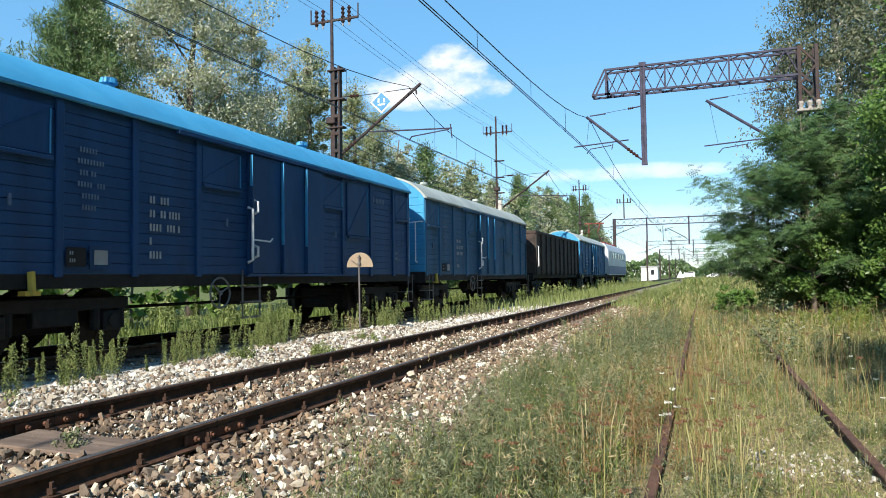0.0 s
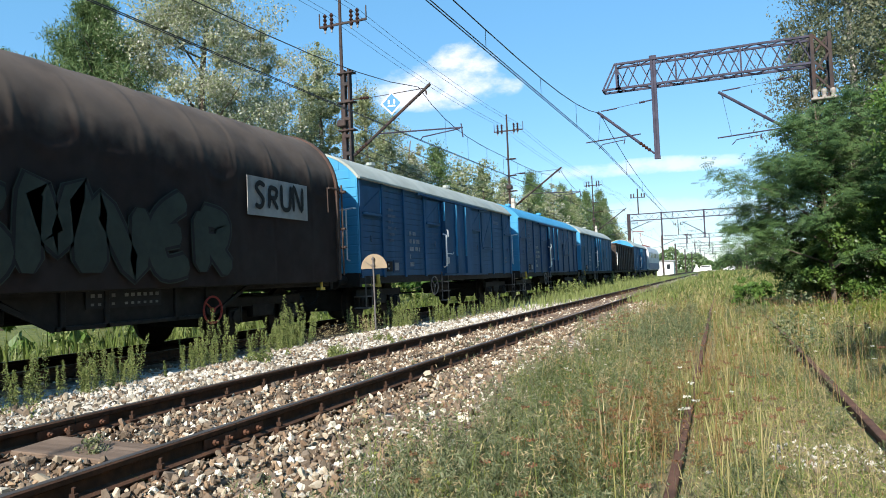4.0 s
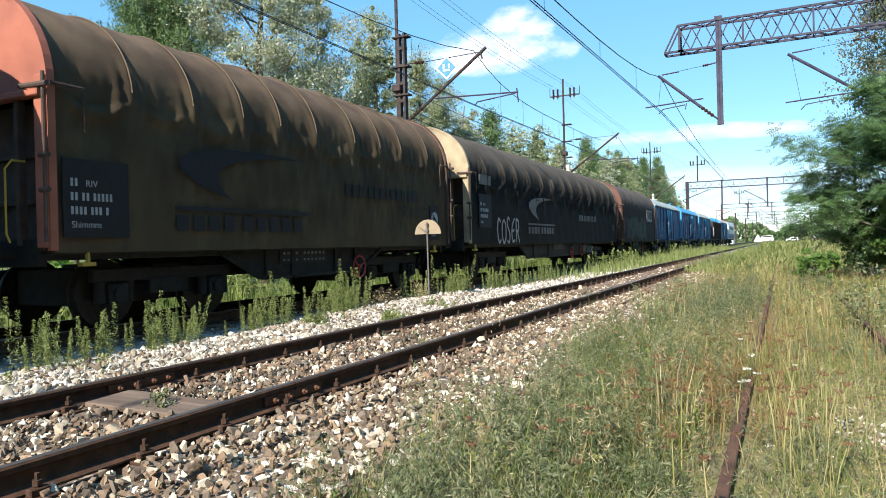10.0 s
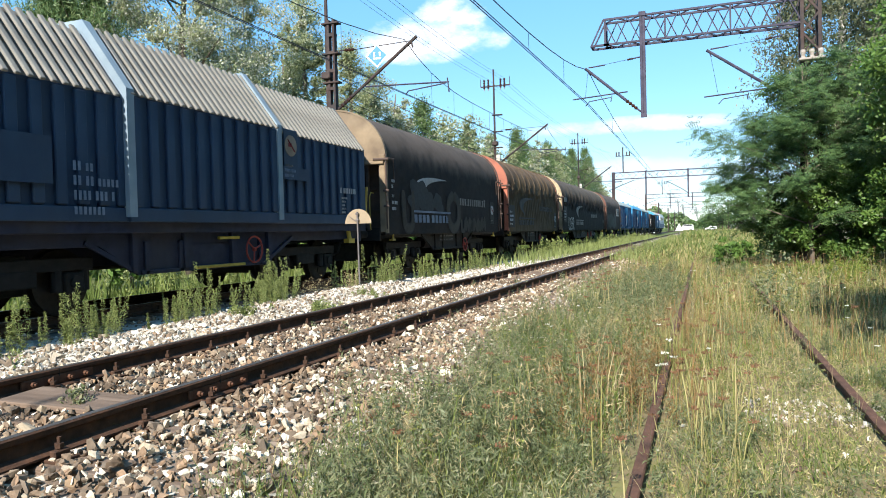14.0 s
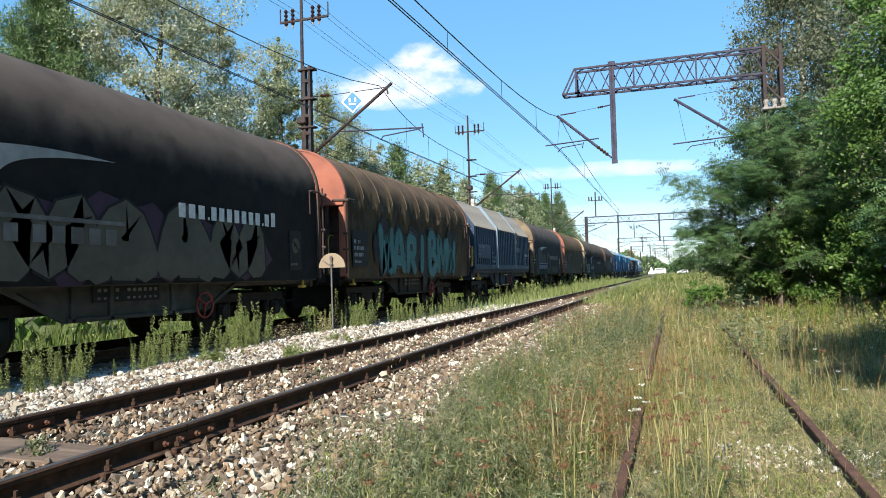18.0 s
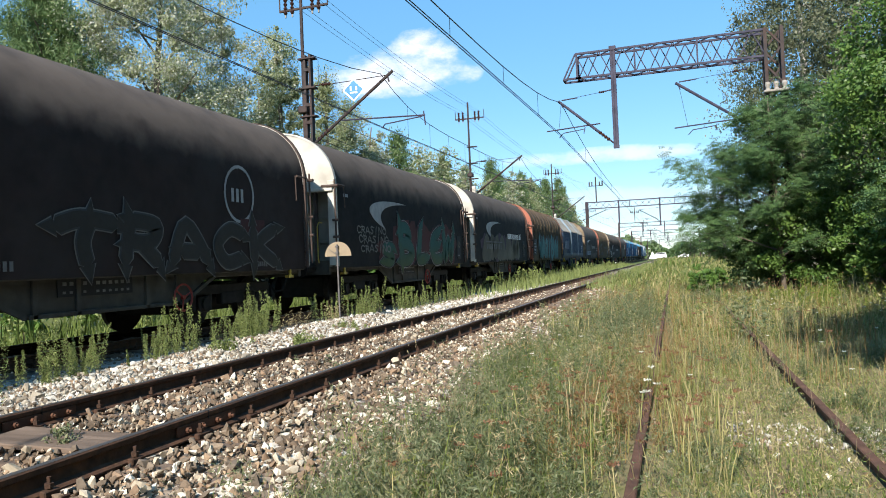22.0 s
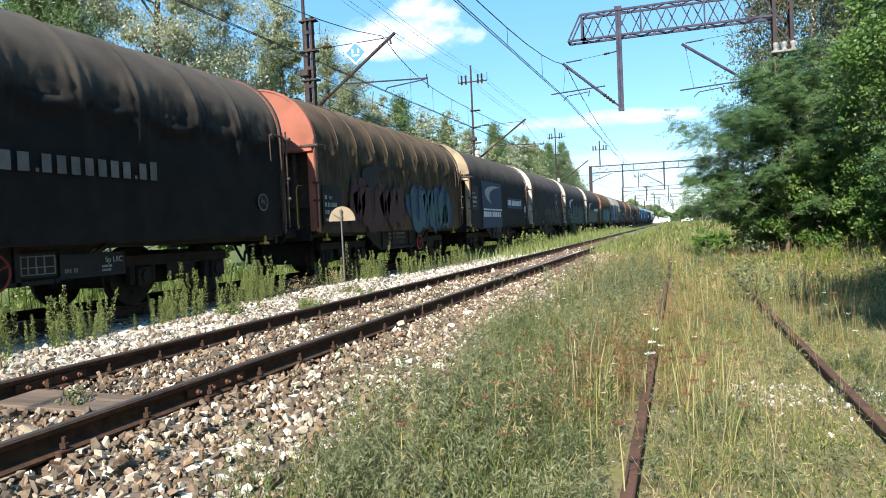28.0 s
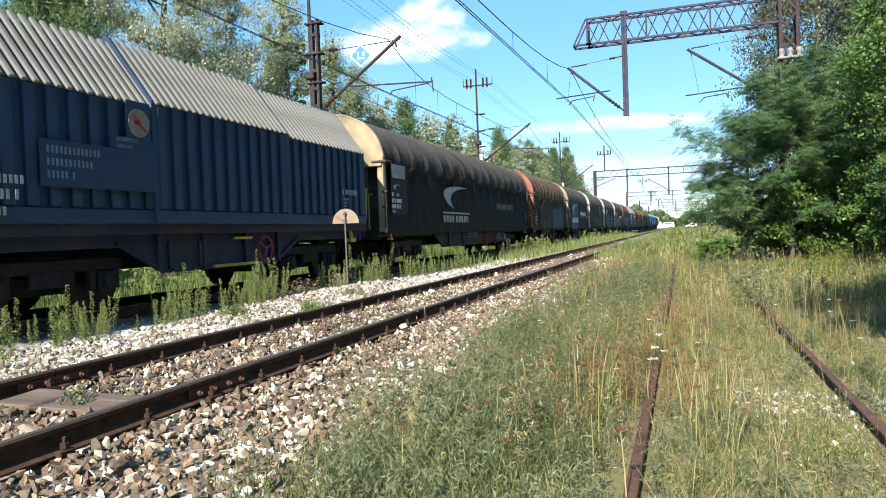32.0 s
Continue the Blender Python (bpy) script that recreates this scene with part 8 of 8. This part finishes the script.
# ---- trees ----
BARK = material("grey_brown_bark", (0.09, 0.07, 0.055), (0.17, 0.14, 0.11), 0.9, 6, 0, 0.8, 20, stretch=(1, 1, 0.3), bump_size=0.03)
BARK_PALE = material("white_birch_bark", (0.42, 0.39, 0.34), (0.55, 0.52, 0.47), 0.8, 5, 0, 0.4, 20, grime=(0.06, 0.05, 0.045), grime_scale=4, grime_amount=0.9)
L_ROBINIA = leaf_material("robinia_leaves", ((0.042, 0.092, 0.036), (0.074, 0.144, 0.052), (0.11, 0.19, 0.066), (0.17, 0.255, 0.10)), 0.45, 0.35, patch=0.25)
L_BIRCH = leaf_material("silvery_birch_leaves", ((0.17, 0.205, 0.1), (0.26, 0.295, 0.145), (0.36, 0.385, 0.215), (0.54, 0.53, 0.46), (0.21, 0.23, 0.125)), 0.4, 0.4)
L_POPLAR = leaf_material("poplar_leaves", ((0.13, 0.165, 0.075), (0.22, 0.26, 0.12), (0.31, 0.345, 0.185), (0.44, 0.445, 0.29)), 0.4, 0.4)
L_WEEP = leaf_material("grey_green_birch_leaves", ((0.055, 0.07, 0.036), (0.09, 0.11, 0.055), (0.13, 0.148, 0.08), (0.21, 0.21, 0.14)), 0.4, 0.3)
L_PINE = leaf_material("pine_needles", ((0.058, 0.109, 0.0362), (0.087, 0.152, 0.0508), (0.123, 0.189, 0.0725), (0.167, 0.217, 0.0943)), 0.5, 0.2)
L_BUSH = leaf_material("broad_bush_leaves", ((0.0455, 0.102, 0.0205), (0.0797, 0.154, 0.0319), (0.114, 0.2, 0.0455), (0.16, 0.233, 0.0626)), 0.4, 0.35, patch=0.3)


def trunk_and_limbs(t, h, r, rng, limbs, bark, spread, lean=(0, 0), low=0.25):
    """A tapered, slightly crooked trunk, and limbs; returns the limb ends."""
    bm = B()
    pts, rs = [], []
    for k in range(7):
        f = k / 6
        pts.append((lean[0] * f + 0.06 * rng.normal() * f * h * 0.15, lean[1] * f + 0.06 * rng.normal() * f * h * 0.15, f * h * 0.93 - 0.1))
        rs.append(r * (1 - 0.88 * f) + 0.01)
    tube(bm, pts, rs, 8)
    part("trunk", bm, bark, t, smooth=True)
    ends = []
    for k in range(limbs):
        f = low + (0.95 - low) * (k + 0.5) / limbs
        i = min(5, int(f * 6))
        a0 = Vector(pts[i]).lerp(Vector(pts[i + 1]), f * 6 - i)
        a = rng.uniform(0, 6.28)
        ln = spread * (1.15 - 0.75 * f) * rng.uniform(0.65, 1.05)
        e = a0 + Vector((math.cos(a) * ln, math.sin(a) * ln, ln * rng.uniform(0.25, 0.75)))
        mid = a0.lerp(e, 0.5) + Vector((0, 0, 0.08 * ln))
        bm = B()
        rr = r * (1 - 0.85 * f) * 0.45 + 0.008
        tube(bm, [a0, mid, e], [rr, rr * 0.6, rr * 0.2], 5)
        part("limb", bm, bark, t)
        ends.append((np.array(a0), np.array(e)))
    return ends


def crown(t, centres, radii, leaves, size, mat, rng, long=1.9, droop=0.3, flat=0.8):
    n = len(centres)
    pick = rng.integers(0, n, leaves)
    d = rng.normal(size=(leaves, 3))
    d /= np.linalg.norm(d, axis=1, keepdims=True)
    d *= (rng.uniform(0, 1, leaves) ** 0.45)[:, None]
    d[:, 2] *= flat
    p = centres[pick] + d * radii[pick][:, None]
    V, F = leaf_quads(p, size, rng, long, droop, 0.8)
    return tagged(soup("crown", V, F, mat, t), kind="stuff")


def broadleaf(name, label, x, y, h, r, base, mat, bark, seed, leaves, size, clumps=70, clump_r=0.16, limbs=9, group="trees beyond the train", slim=1.0, trunk_r=None, droop=0.3, long=1.9):
    rng = np.random.default_rng(seed)
    z = float(ground_height(x, y))
    t = thing(name, label, "tree", group, at=pose(x, y, z))
    ends = trunk_and_limbs(t, h, trunk_r or 0.018 * h, rng, limbs, bark, r * 1.05, low=max(0.12, base / h))
    mid, half = (h + base) / 2, (h - base) / 2
    cs = []
    while len(cs) < clumps:
        d = rng.normal(size=3)
        d /= np.linalg.norm(d)
        q = rng.uniform(0.35, 1.0) ** 0.5
        wob = 0.78 + 0.42 * noise.noise(Vector((d[0] * 1.6 + seed, d[1] * 1.6, d[2] * 1.6)))
        taper = 1.0 - 0.45 * max(0, d[2]) ** 1.5
        cs.append([d[0] * r * q * wob * taper * slim, d[1] * r * q * wob * taper * slim, mid + d[2] * half * q * min(1.05, wob + 0.12)])
    for a0, e in ends:
        cs.append(list(e))
    cs = np.array(cs)
    crown(t, cs, np.abs(rng.normal(clump_r * h * 0.5, 0.03 * h, len(cs))).clip(0.12), leaves, size, mat, rng, long, droop)
    return t


def pine(name, label, x, y, h, r, base, seed, tufts=420, needle=0.24, group="trees beyond the train"):
    rng = np.random.default_rng(seed)
    z = float(ground_height(x, y))
    t = thing(name, label, "tree", group, at=pose(x, y, z))
    trunk_and_limbs(t, h, 0.017 * h, rng, 12, BARK, r, low=base / h)
    cs = []
    for k in range(tufts):
        f = rng.uniform(0, 1) ** 0.8
        zz = base + (h - base) * f
        whorl = 0.8 + 0.2 * math.sin(f * 40)
        rad = r * (1 - f) ** 0.62 * whorl * rng.uniform(0.45, 1.05) + 0.1
        a = rng.uniform(0, 6.28)
        rad *= 0.8 + 0.3 * math.sin(3 * a + seed)
        cs.append((rad * math.cos(a), rad * math.sin(a), zz + 0.25 * rad))
    cs = np.array(cs)
    n = 18
    d = rng.normal(size=(len(cs), n, 3))
    d[:, :, 2] += 0.9
    d /= np.linalg.norm(d, axis=2, keepdims=True)
    ln = needle * rng.uniform(0.7, 1.5, (len(cs), n, 1))
    u = np.cross(d, rng.normal(size=d.shape))
    u /= np.linalg.norm(u, axis=2, keepdims=True)
    root = cs[:, None, :] + rng.normal(0, needle * 0.8, (len(cs), n, 3))
    V = np.stack([root - u * needle * 0.11, root + u * needle * 0.11, root + d * ln], 2).reshape(-1, 3)
    tagged(soup("crown", V, np.arange(len(V)).reshape(-1, 3), L_PINE, t), kind="stuff")
    return t


pine("pine_tree", "dense dark green pine behind the train", -22.6, 20.4, 12.9, 4.6, 2.0, 1, 3400, 0.17)
pine("pine_tree", "young pine top showing beside the big pine", -24.4, 20.6, 11.8, 1.6, 3.0, 2, 420, 0.16)
pine("pine_tree", "slender pine at the end of the wood", -27.5, 20.0, 11.6, 2.0, 2.0, 3, 420, 0.18)
broadleaf("birch_tree", "tall silvery-leaved birch with fine drooping twigs behind the train", -20.4, 24.0, 16.4, 5.0, 2.6, L_BIRCH, BARK, 4, 130000, 0.054, 300, 0.085, 18, droop=0.8, long=1.8)
broadleaf("birch_tree", "broad grey-green birch behind the train", -22.6, 28.6, 13.0, 4.2, 2.0, L_BIRCH, BARK, 5, 40000, 0.07, 170, 0.10, 10)
broadleaf("poplar_tree", "narrow pale green poplar behind the train", -20.1, 33.0, 15.2, 2.0, 2.0, L_POPLAR, BARK, 6, 50000, 0.056, 130, 0.055, 10)
broadleaf("poplar_tree", "bushy poplar at the wood's edge", -21.8, 33.6, 12.6, 2.6, 1.5, L_POPLAR, BARK, 7, 40000, 0.058, 140, 0.07, 8)
broadleaf("poplar_tree", "narrow poplar beside the mast", -17.5, 33.2, 13.2, 1.3, 1.5, L_POPLAR, BARK, 8, 28000, 0.056, 100, 0.055, 8)
broadleaf("poplar_tree", "leafy poplar at the bend of the wood", -18.2, 37.2, 12.2, 1.8, 1.0, L_POPLAR, BARK, 10, 28000, 0.06, 110, 0.065, 8)
broadleaf("birch_tree", "small birch at the wood's edge", -18.6, 41.5, 11.6, 2.2, 0.8, L_BIRCH, BARK, 9, 24000, 0.064, 110, 0.08, 8)
rw = np.random.default_rng(77)
for k in range(34):
    y = 44.5 + 3.1 * k + rw.uniform(-1.0, 1.0)
    x = -18.0 - (k % 2) * 2.2 + rw.uniform(-1.0, 0.6)
    h = float(np.interp(y, (44, 58, 74, 100, 121, 150), (11.4, 11.6, 12.2, 13.4, 14.0, 11.5))) * rw.uniform(0.88, 1.06)
    if (y > 68 and k % 4) or k % 5 == 0:
        pine("pine_tree", "green pine in the row of trees along the railway", x, y, h, 2.9, 0.6, 200 + k, 420, 0.30)
    else:
        broadleaf("roadside_tree", "leafy green tree in the row along the railway", x, y, h, 2.5, 0.5, L_POPLAR if k % 3 else L_BIRCH, BARK, 300 + k, 8000, 0.115, 100, 0.085, 6)
for k in range(16):
    y = 14 + 5.2 * k + rw.uniform(-1, 1)
    broadleaf("undergrowth_bush", "green bush at the foot of the wood", -17.5 + rw.uniform(-1.5, 1), y, rw.uniform(2.2, 4.0), 2.4, 0.1, L_BUSH, BARK, 400 + k, 1400, 0.19, 40, 0.2, 4, group="bushes beyond the train")

# trees right of the siding
def robinia(x, y, h, r, seed, label, limbs=30, reach=None):
    """A locust tree: limbs in loose tiers, twigs along them, and fronds of small paired leaflets on the twigs."""
    rng = np.random.default_rng(seed)
    z = float(ground_height(x, y))
    t = thing("robinia_tree", label, "tree", "trees beside the siding", at=pose(x, y, z))
    bm = B()
    stem = [(0.02 * h * math.sin(0.3 * q + seed), 0.05 * math.cos(0.24 * q), q / 7 * h * 0.95 - 0.1) for q in range(8)]
    tube(bm, stem, [0.075 * (1 - 0.86 * q / 7) + 0.008 for q in range(8)], 8)
    part("trunk", bm, BARK, t, smooth=True)
    roots, ways, spans = [], [], []
    for k in range(limbs):
        f = 0.16 + 0.80 * (k + rng.uniform(0, 0.9)) / limbs
        a = 2.4 * k + rng.uniform(-0.5, 0.5)
        ln = r * (1.0 - 0.72 * max(0.0, f - 0.42) / 0.55) * rng.uniform(0.55, 1.0)
        if reach:
            ln *= 1 + reach * max(0.0, -math.cos(a)) * math.exp(-(((f - 0.55) / 0.25) ** 2))
        i = min(6, int(f * 7))
        a0 = np.array(Vector(stem[i]).lerp(Vector(stem[i + 1]), f * 7 - i))
        rise = rng.uniform(0.1, 0.75) + 0.6 * max(0, f - 0.6)
        e = a0 + np.array([math.cos(a) * ln, math.sin(a) * ln, ln * rise])
        bm = B()
        w = float(0.012 + 0.022 * (1 - f))
        tube(bm, [a0, a0 * 0.5 + e * 0.5 + np.array([0, 0, 0.07 * ln]), e], [w, w * 0.6, w * 0.2], 5)
        part("limb", bm, BARK, t)
        n = int(8 + 16 * ln / r)
        for q in range(n):
            u = rng.uniform(0.22, 1.0)
            p = a0 + (e - a0) * u + np.array([0, 0, 0.28 * ln * u * (1 - u)])
            b = a + rng.uniform(-1.5, 1.5)
            roots.append(p)
            ways.append((math.cos(b), math.sin(b), rng.uniform(-0.55, 0.95)))
            spans.append(rng.uniform(0.25, 0.62) * (0.6 + 0.5 * ln / r))
    roots, ways, spans = np.array(roots), np.array(ways), np.array(spans)
    each = 11
    i = np.repeat(np.arange(len(roots)), each)
    u = np.tile(np.linspace(0.1, 1.0, each), len(roots))
    p = roots[i] + ways[i] * (spans[i] * u)[:, None] + rng.normal(0, 0.085, (len(i), 3))
    n = len(i)
    a = np.arctan2(ways[i, 1], ways[i, 0]) + rng.choice((-1, 1), n) * rng.uniform(0.3, 1.5, n)
    d = np.stack([np.cos(a), np.sin(a), rng.uniform(-0.7, 0.2, n)], 1)
    d /= np.linalg.norm(d, axis=1, keepdims=True)
    side = np.cross(d, np.array([0, -0.5, 0.9]) + 0.4 * rng.normal(size=(n, 3)))
    side /= np.linalg.norm(side, axis=1, keepdims=True)
    up = np.cross(side, d)
    ln = rng.uniform(0.18, 0.32, n)
    V = []
    for q in np.linspace(0.2, 1.0, 4):
        for s in (-1, 1):
            root = p + d * (ln * q)[:, None]
            out = side * s * 0.85 + d * 0.3 - up * 0.2
            w = d * 0.021
            m = root + out * 0.042
            V.append(np.stack([root, m + w, root + out * 0.086, m - w], 1))
    V = np.stack(V, 1).reshape(-1, 3)
    tagged(soup("crown", V, np.arange(len(V)).reshape(-1, 4), L_ROBINIA, t), kind="stuff")
    return t


robinia(3.15, 24.6, 6.9, 2.6, 21, "dark green robinia with drooping feathery leaves beside the siding", 40, 0.45)
robinia(2.2, 26.2, 5.6, 2.3, 34, "young robinia leaning out over the siding", 30, 0.3)
robinia(5.8, 23.6, 7.4, 2.6, 22, "fuller robinia behind the edge of the thicket", 24)
robinia(4.6, 27.5, 7.6, 2.4, 35, "tall robinia in the middle of the thicket", 24)
robinia(6.1, 17.6, 6.8, 2.0, 23, "robinia at the edge of the siding meadow", 26)
broadleaf("birch_tree", "tall drooping birch behind the robinias", 6.3, 38.0, 18.5, 4.0, 3.0, L_WEEP, BARK_PALE, 24, 80000, 0.062, 300, 0.10, 16, group="trees beside the siding", droop=1.2, long=2.0)
broadleaf("birch_tree", "leafy birch behind the thicket", 8.6, 33.0, 16.5, 4.0, 2.0, L_WEEP, BARK_PALE, 25, 36000, 0.07, 200, 0.12, 10, group="trees beside the siding", droop=0.7)
broadleaf("maple_tree", "bright green broadleaf tree at the meadow's edge", 6.4, 20.6, 10.5, 2.9, 0.4, L_BUSH, BARK, 26, 50000, 0.06, 240, 0.085, 12, group="trees beside the siding")
broadleaf("thicket_bush", "dense green bush under the robinias", 4.4, 25.0, 3.6, 2.4, 0.05, L_BUSH, BARK, 27, 26000, 0.06, 120, 0.19, 5, group="bushes beside the siding")
broadleaf("thicket_bush", "dense green bush beside the meadow", 6.0, 21.6, 3.4, 2.2, 0.05, L_BUSH, BARK, 28, 22000, 0.06, 100, 0.19, 5, group="bushes beside the siding")
broadleaf("thicket_bush", "dark bush at the edge of the meadow", 6.4, 16.4, 3.2, 1.7, 0.05, L_BUSH, BARK, 29, 20000, 0.055, 80, 0.19, 5, group="bushes beside the siding")
broadleaf("thicket_bush", "leafy bush hanging over the edge of the siding", 2.9, 26.0, 2.6, 1.5, 0.1, L_ROBINIA, BARK, 33, 14000, 0.055, 80, 0.2, 5, group="bushes beside the siding")
broadleaf("thicket_bush", "small bright bush at the foot of the robinia", 0.9, 23.4, 1.1, 0.8, 0.02, L_BUSH, BARK, 31, 2500, 0.06, 40, 0.2, 4, group="bushes beside the siding")
broadleaf("roadside_tree", "leafy tree beside the meadow casting shade on the grass", 3.8, 2.4, 10.5, 2.6, 4.7, L_BUSH, BARK, 30, 12000, 0.17, 110, 0.09, 8, group="trees beside the siding")
for k in range(9):
    y = 34 + 9 * k
    broadleaf("roadside_tree", "green tree along the far end of the siding", 8.0 + rw.uniform(0, 2.5) + 0.15 * (y - 34), y, rw.uniform(7, 11), 3.0, 0.5, L_BUSH if k % 2 else L_POPLAR, BARK, 500 + k, 6000, 0.15, 60, 0.13, 6, group="trees beside the siding")
# out-of-view trees beside and behind the camera, added to close off sky light
for k in range(15):
    broadleaf("roadside_tree", "tall green tree added to close off sky light", 11.5 + rw.uniform(0, 3), -42 + 6.0 * k, rw.uniform(13, 17), 4.2, 0.3, L_BUSH, BARK, 600 + k, 3600, 0.42, 60, 0.15, 5, group="trees beside the siding")


def far_wood(name, label, x0, x1, y, h, n, seed, size=0.9):
    rng = np.random.default_rng(seed)
    x = rng.uniform(x0, x1, n)
    top = h * (0.75 + 0.25 * np.sin(x * 0.13 + seed) + 0.12 * np.sin(x * 0.41))
    p = np.stack([x, y + rng.uniform(-8, 8, n), rng.uniform(0, 1, n) ** 0.7 * top], 1)
    V, F = leaf_quads(p, size, rng, 1.4, 0)
    return tagged(soup(name, V, F, L_PINE), label, "woods", kind="stuff")


far_wood("far_woods", "dark woods on the horizon", -60, 90, 430, 13, 9000, 5, 1.2)
far_wood("far_woods", "dark woods on the horizon beyond the fields", -420, -50, 400, 15, 12000, 6, 1.6)
far_wood("far_woods", "dark woods on the horizon beside the line", 80, 420, 400, 15, 12000, 7, 1.6)

# ---- what stands at the far crossing ----
M_HOUSE = material("white_house_plaster", (0.62, 0.61, 0.58), (0.72, 0.71, 0.68), 0.8, 2, 0, 0.1, 20)
M_TIN = material("grey_tin_roof", (0.3, 0.3, 0.31), (0.4, 0.4, 0.41), 0.5, 2, 0.3, 0.1, 20)
M_GLASSY = material("dark_pane", (0.02, 0.025, 0.03), (0.03, 0.035, 0.04), 0.1, 3, 0, 0.0)


def far_house(x, y, w, d, h):
    g = thing("signal_house", "small white signal house beside the line", "house", at=pose(x, y, 0))
    bm = B()
    softbox(bm, -w / 2, w / 2, -d / 2, d / 2, 0, h, 0.05)
    part("wall", bm, M_HOUSE, g)
    bm = B()
    softbox(bm, -w / 2 - 0.3, w / 2 + 0.3, -d / 2 - 0.3, d / 2 + 0.3, h, h + 0.25, 0.05)
    part("roof", bm, M_TIN, g)
    bm = B()
    softbox(bm, w * 0.1, w * 0.3, -d / 2 - 0.05, -d / 2 + 0.05, h * 0.45, h * 0.8, 0.02)
    part("window", bm, M_GLASSY, g)


far_house(-12.8, 185, 4.0, 5, 3.6)


def far_car(x, y, mat, label, big=False):
    g = thing("van" if big else "car", label, "vehicle", "vehicles at the crossing", at=pose(x, y, 0.25, 0, 0, 90))
    L, H = (5.6, 2.4) if big else (4.2, 1.45)
    bm = B()
    pr = [(-L / 2, 0.35), (L / 2, 0.35), (L / 2, 0.9), (L / 2 - 0.9, 1.0), (L / 2 - 1.5, H), (-L / 2 + 0.3, H), (-L / 2, 0.95)]
    a = [bm.verts.new((-0.85, q, z)) for q, z in pr]
    b = [bm.verts.new((0.85, q, z)) for q, z in pr]
    bm.faces.new(a)
    bm.faces.new(b[::-1])
    for k in range(len(pr)):
        j = (k + 1) % len(pr)
        bm.faces.new((a[k], b[k], b[j], a[j]))
    part("body", bm, mat, g)
    for q in (-L * 0.3, L * 0.3):
        for s in (-0.8, 0.8):
            bm = B()
            disc(bm, (s, q, 0.33), (1, 0, 0), 0.33, 0.2, 12)
            part("wheel", bm, M_BLACK, g)
    bm = B()
    box(bm, -0.86, 0.86, -L / 2 + 0.6, L / 2 - 1.6, H - 0.6, H - 0.15)
    part("window", bm, M_GLASSY, g)


far_car(-6.0, 300, M_WHITE, "white van waiting at the level crossing", True)
far_car(3.2, 290, M_WHITE, "white car waiting at the level crossing")



def motions():
    for w, s in TRAIN:
        walk(w, [(4.0 * k, pose(TRAIN_X, s + run(4.0 * k), RAIL_Z)) for k in range(9)])
    for ws, y in WHEELS:
        walk(ws, [(k * 0.1, pose(0, y, 0.46, -math.degrees(run(k * 0.1) / 0.46))) for k in range(321)])


motions()
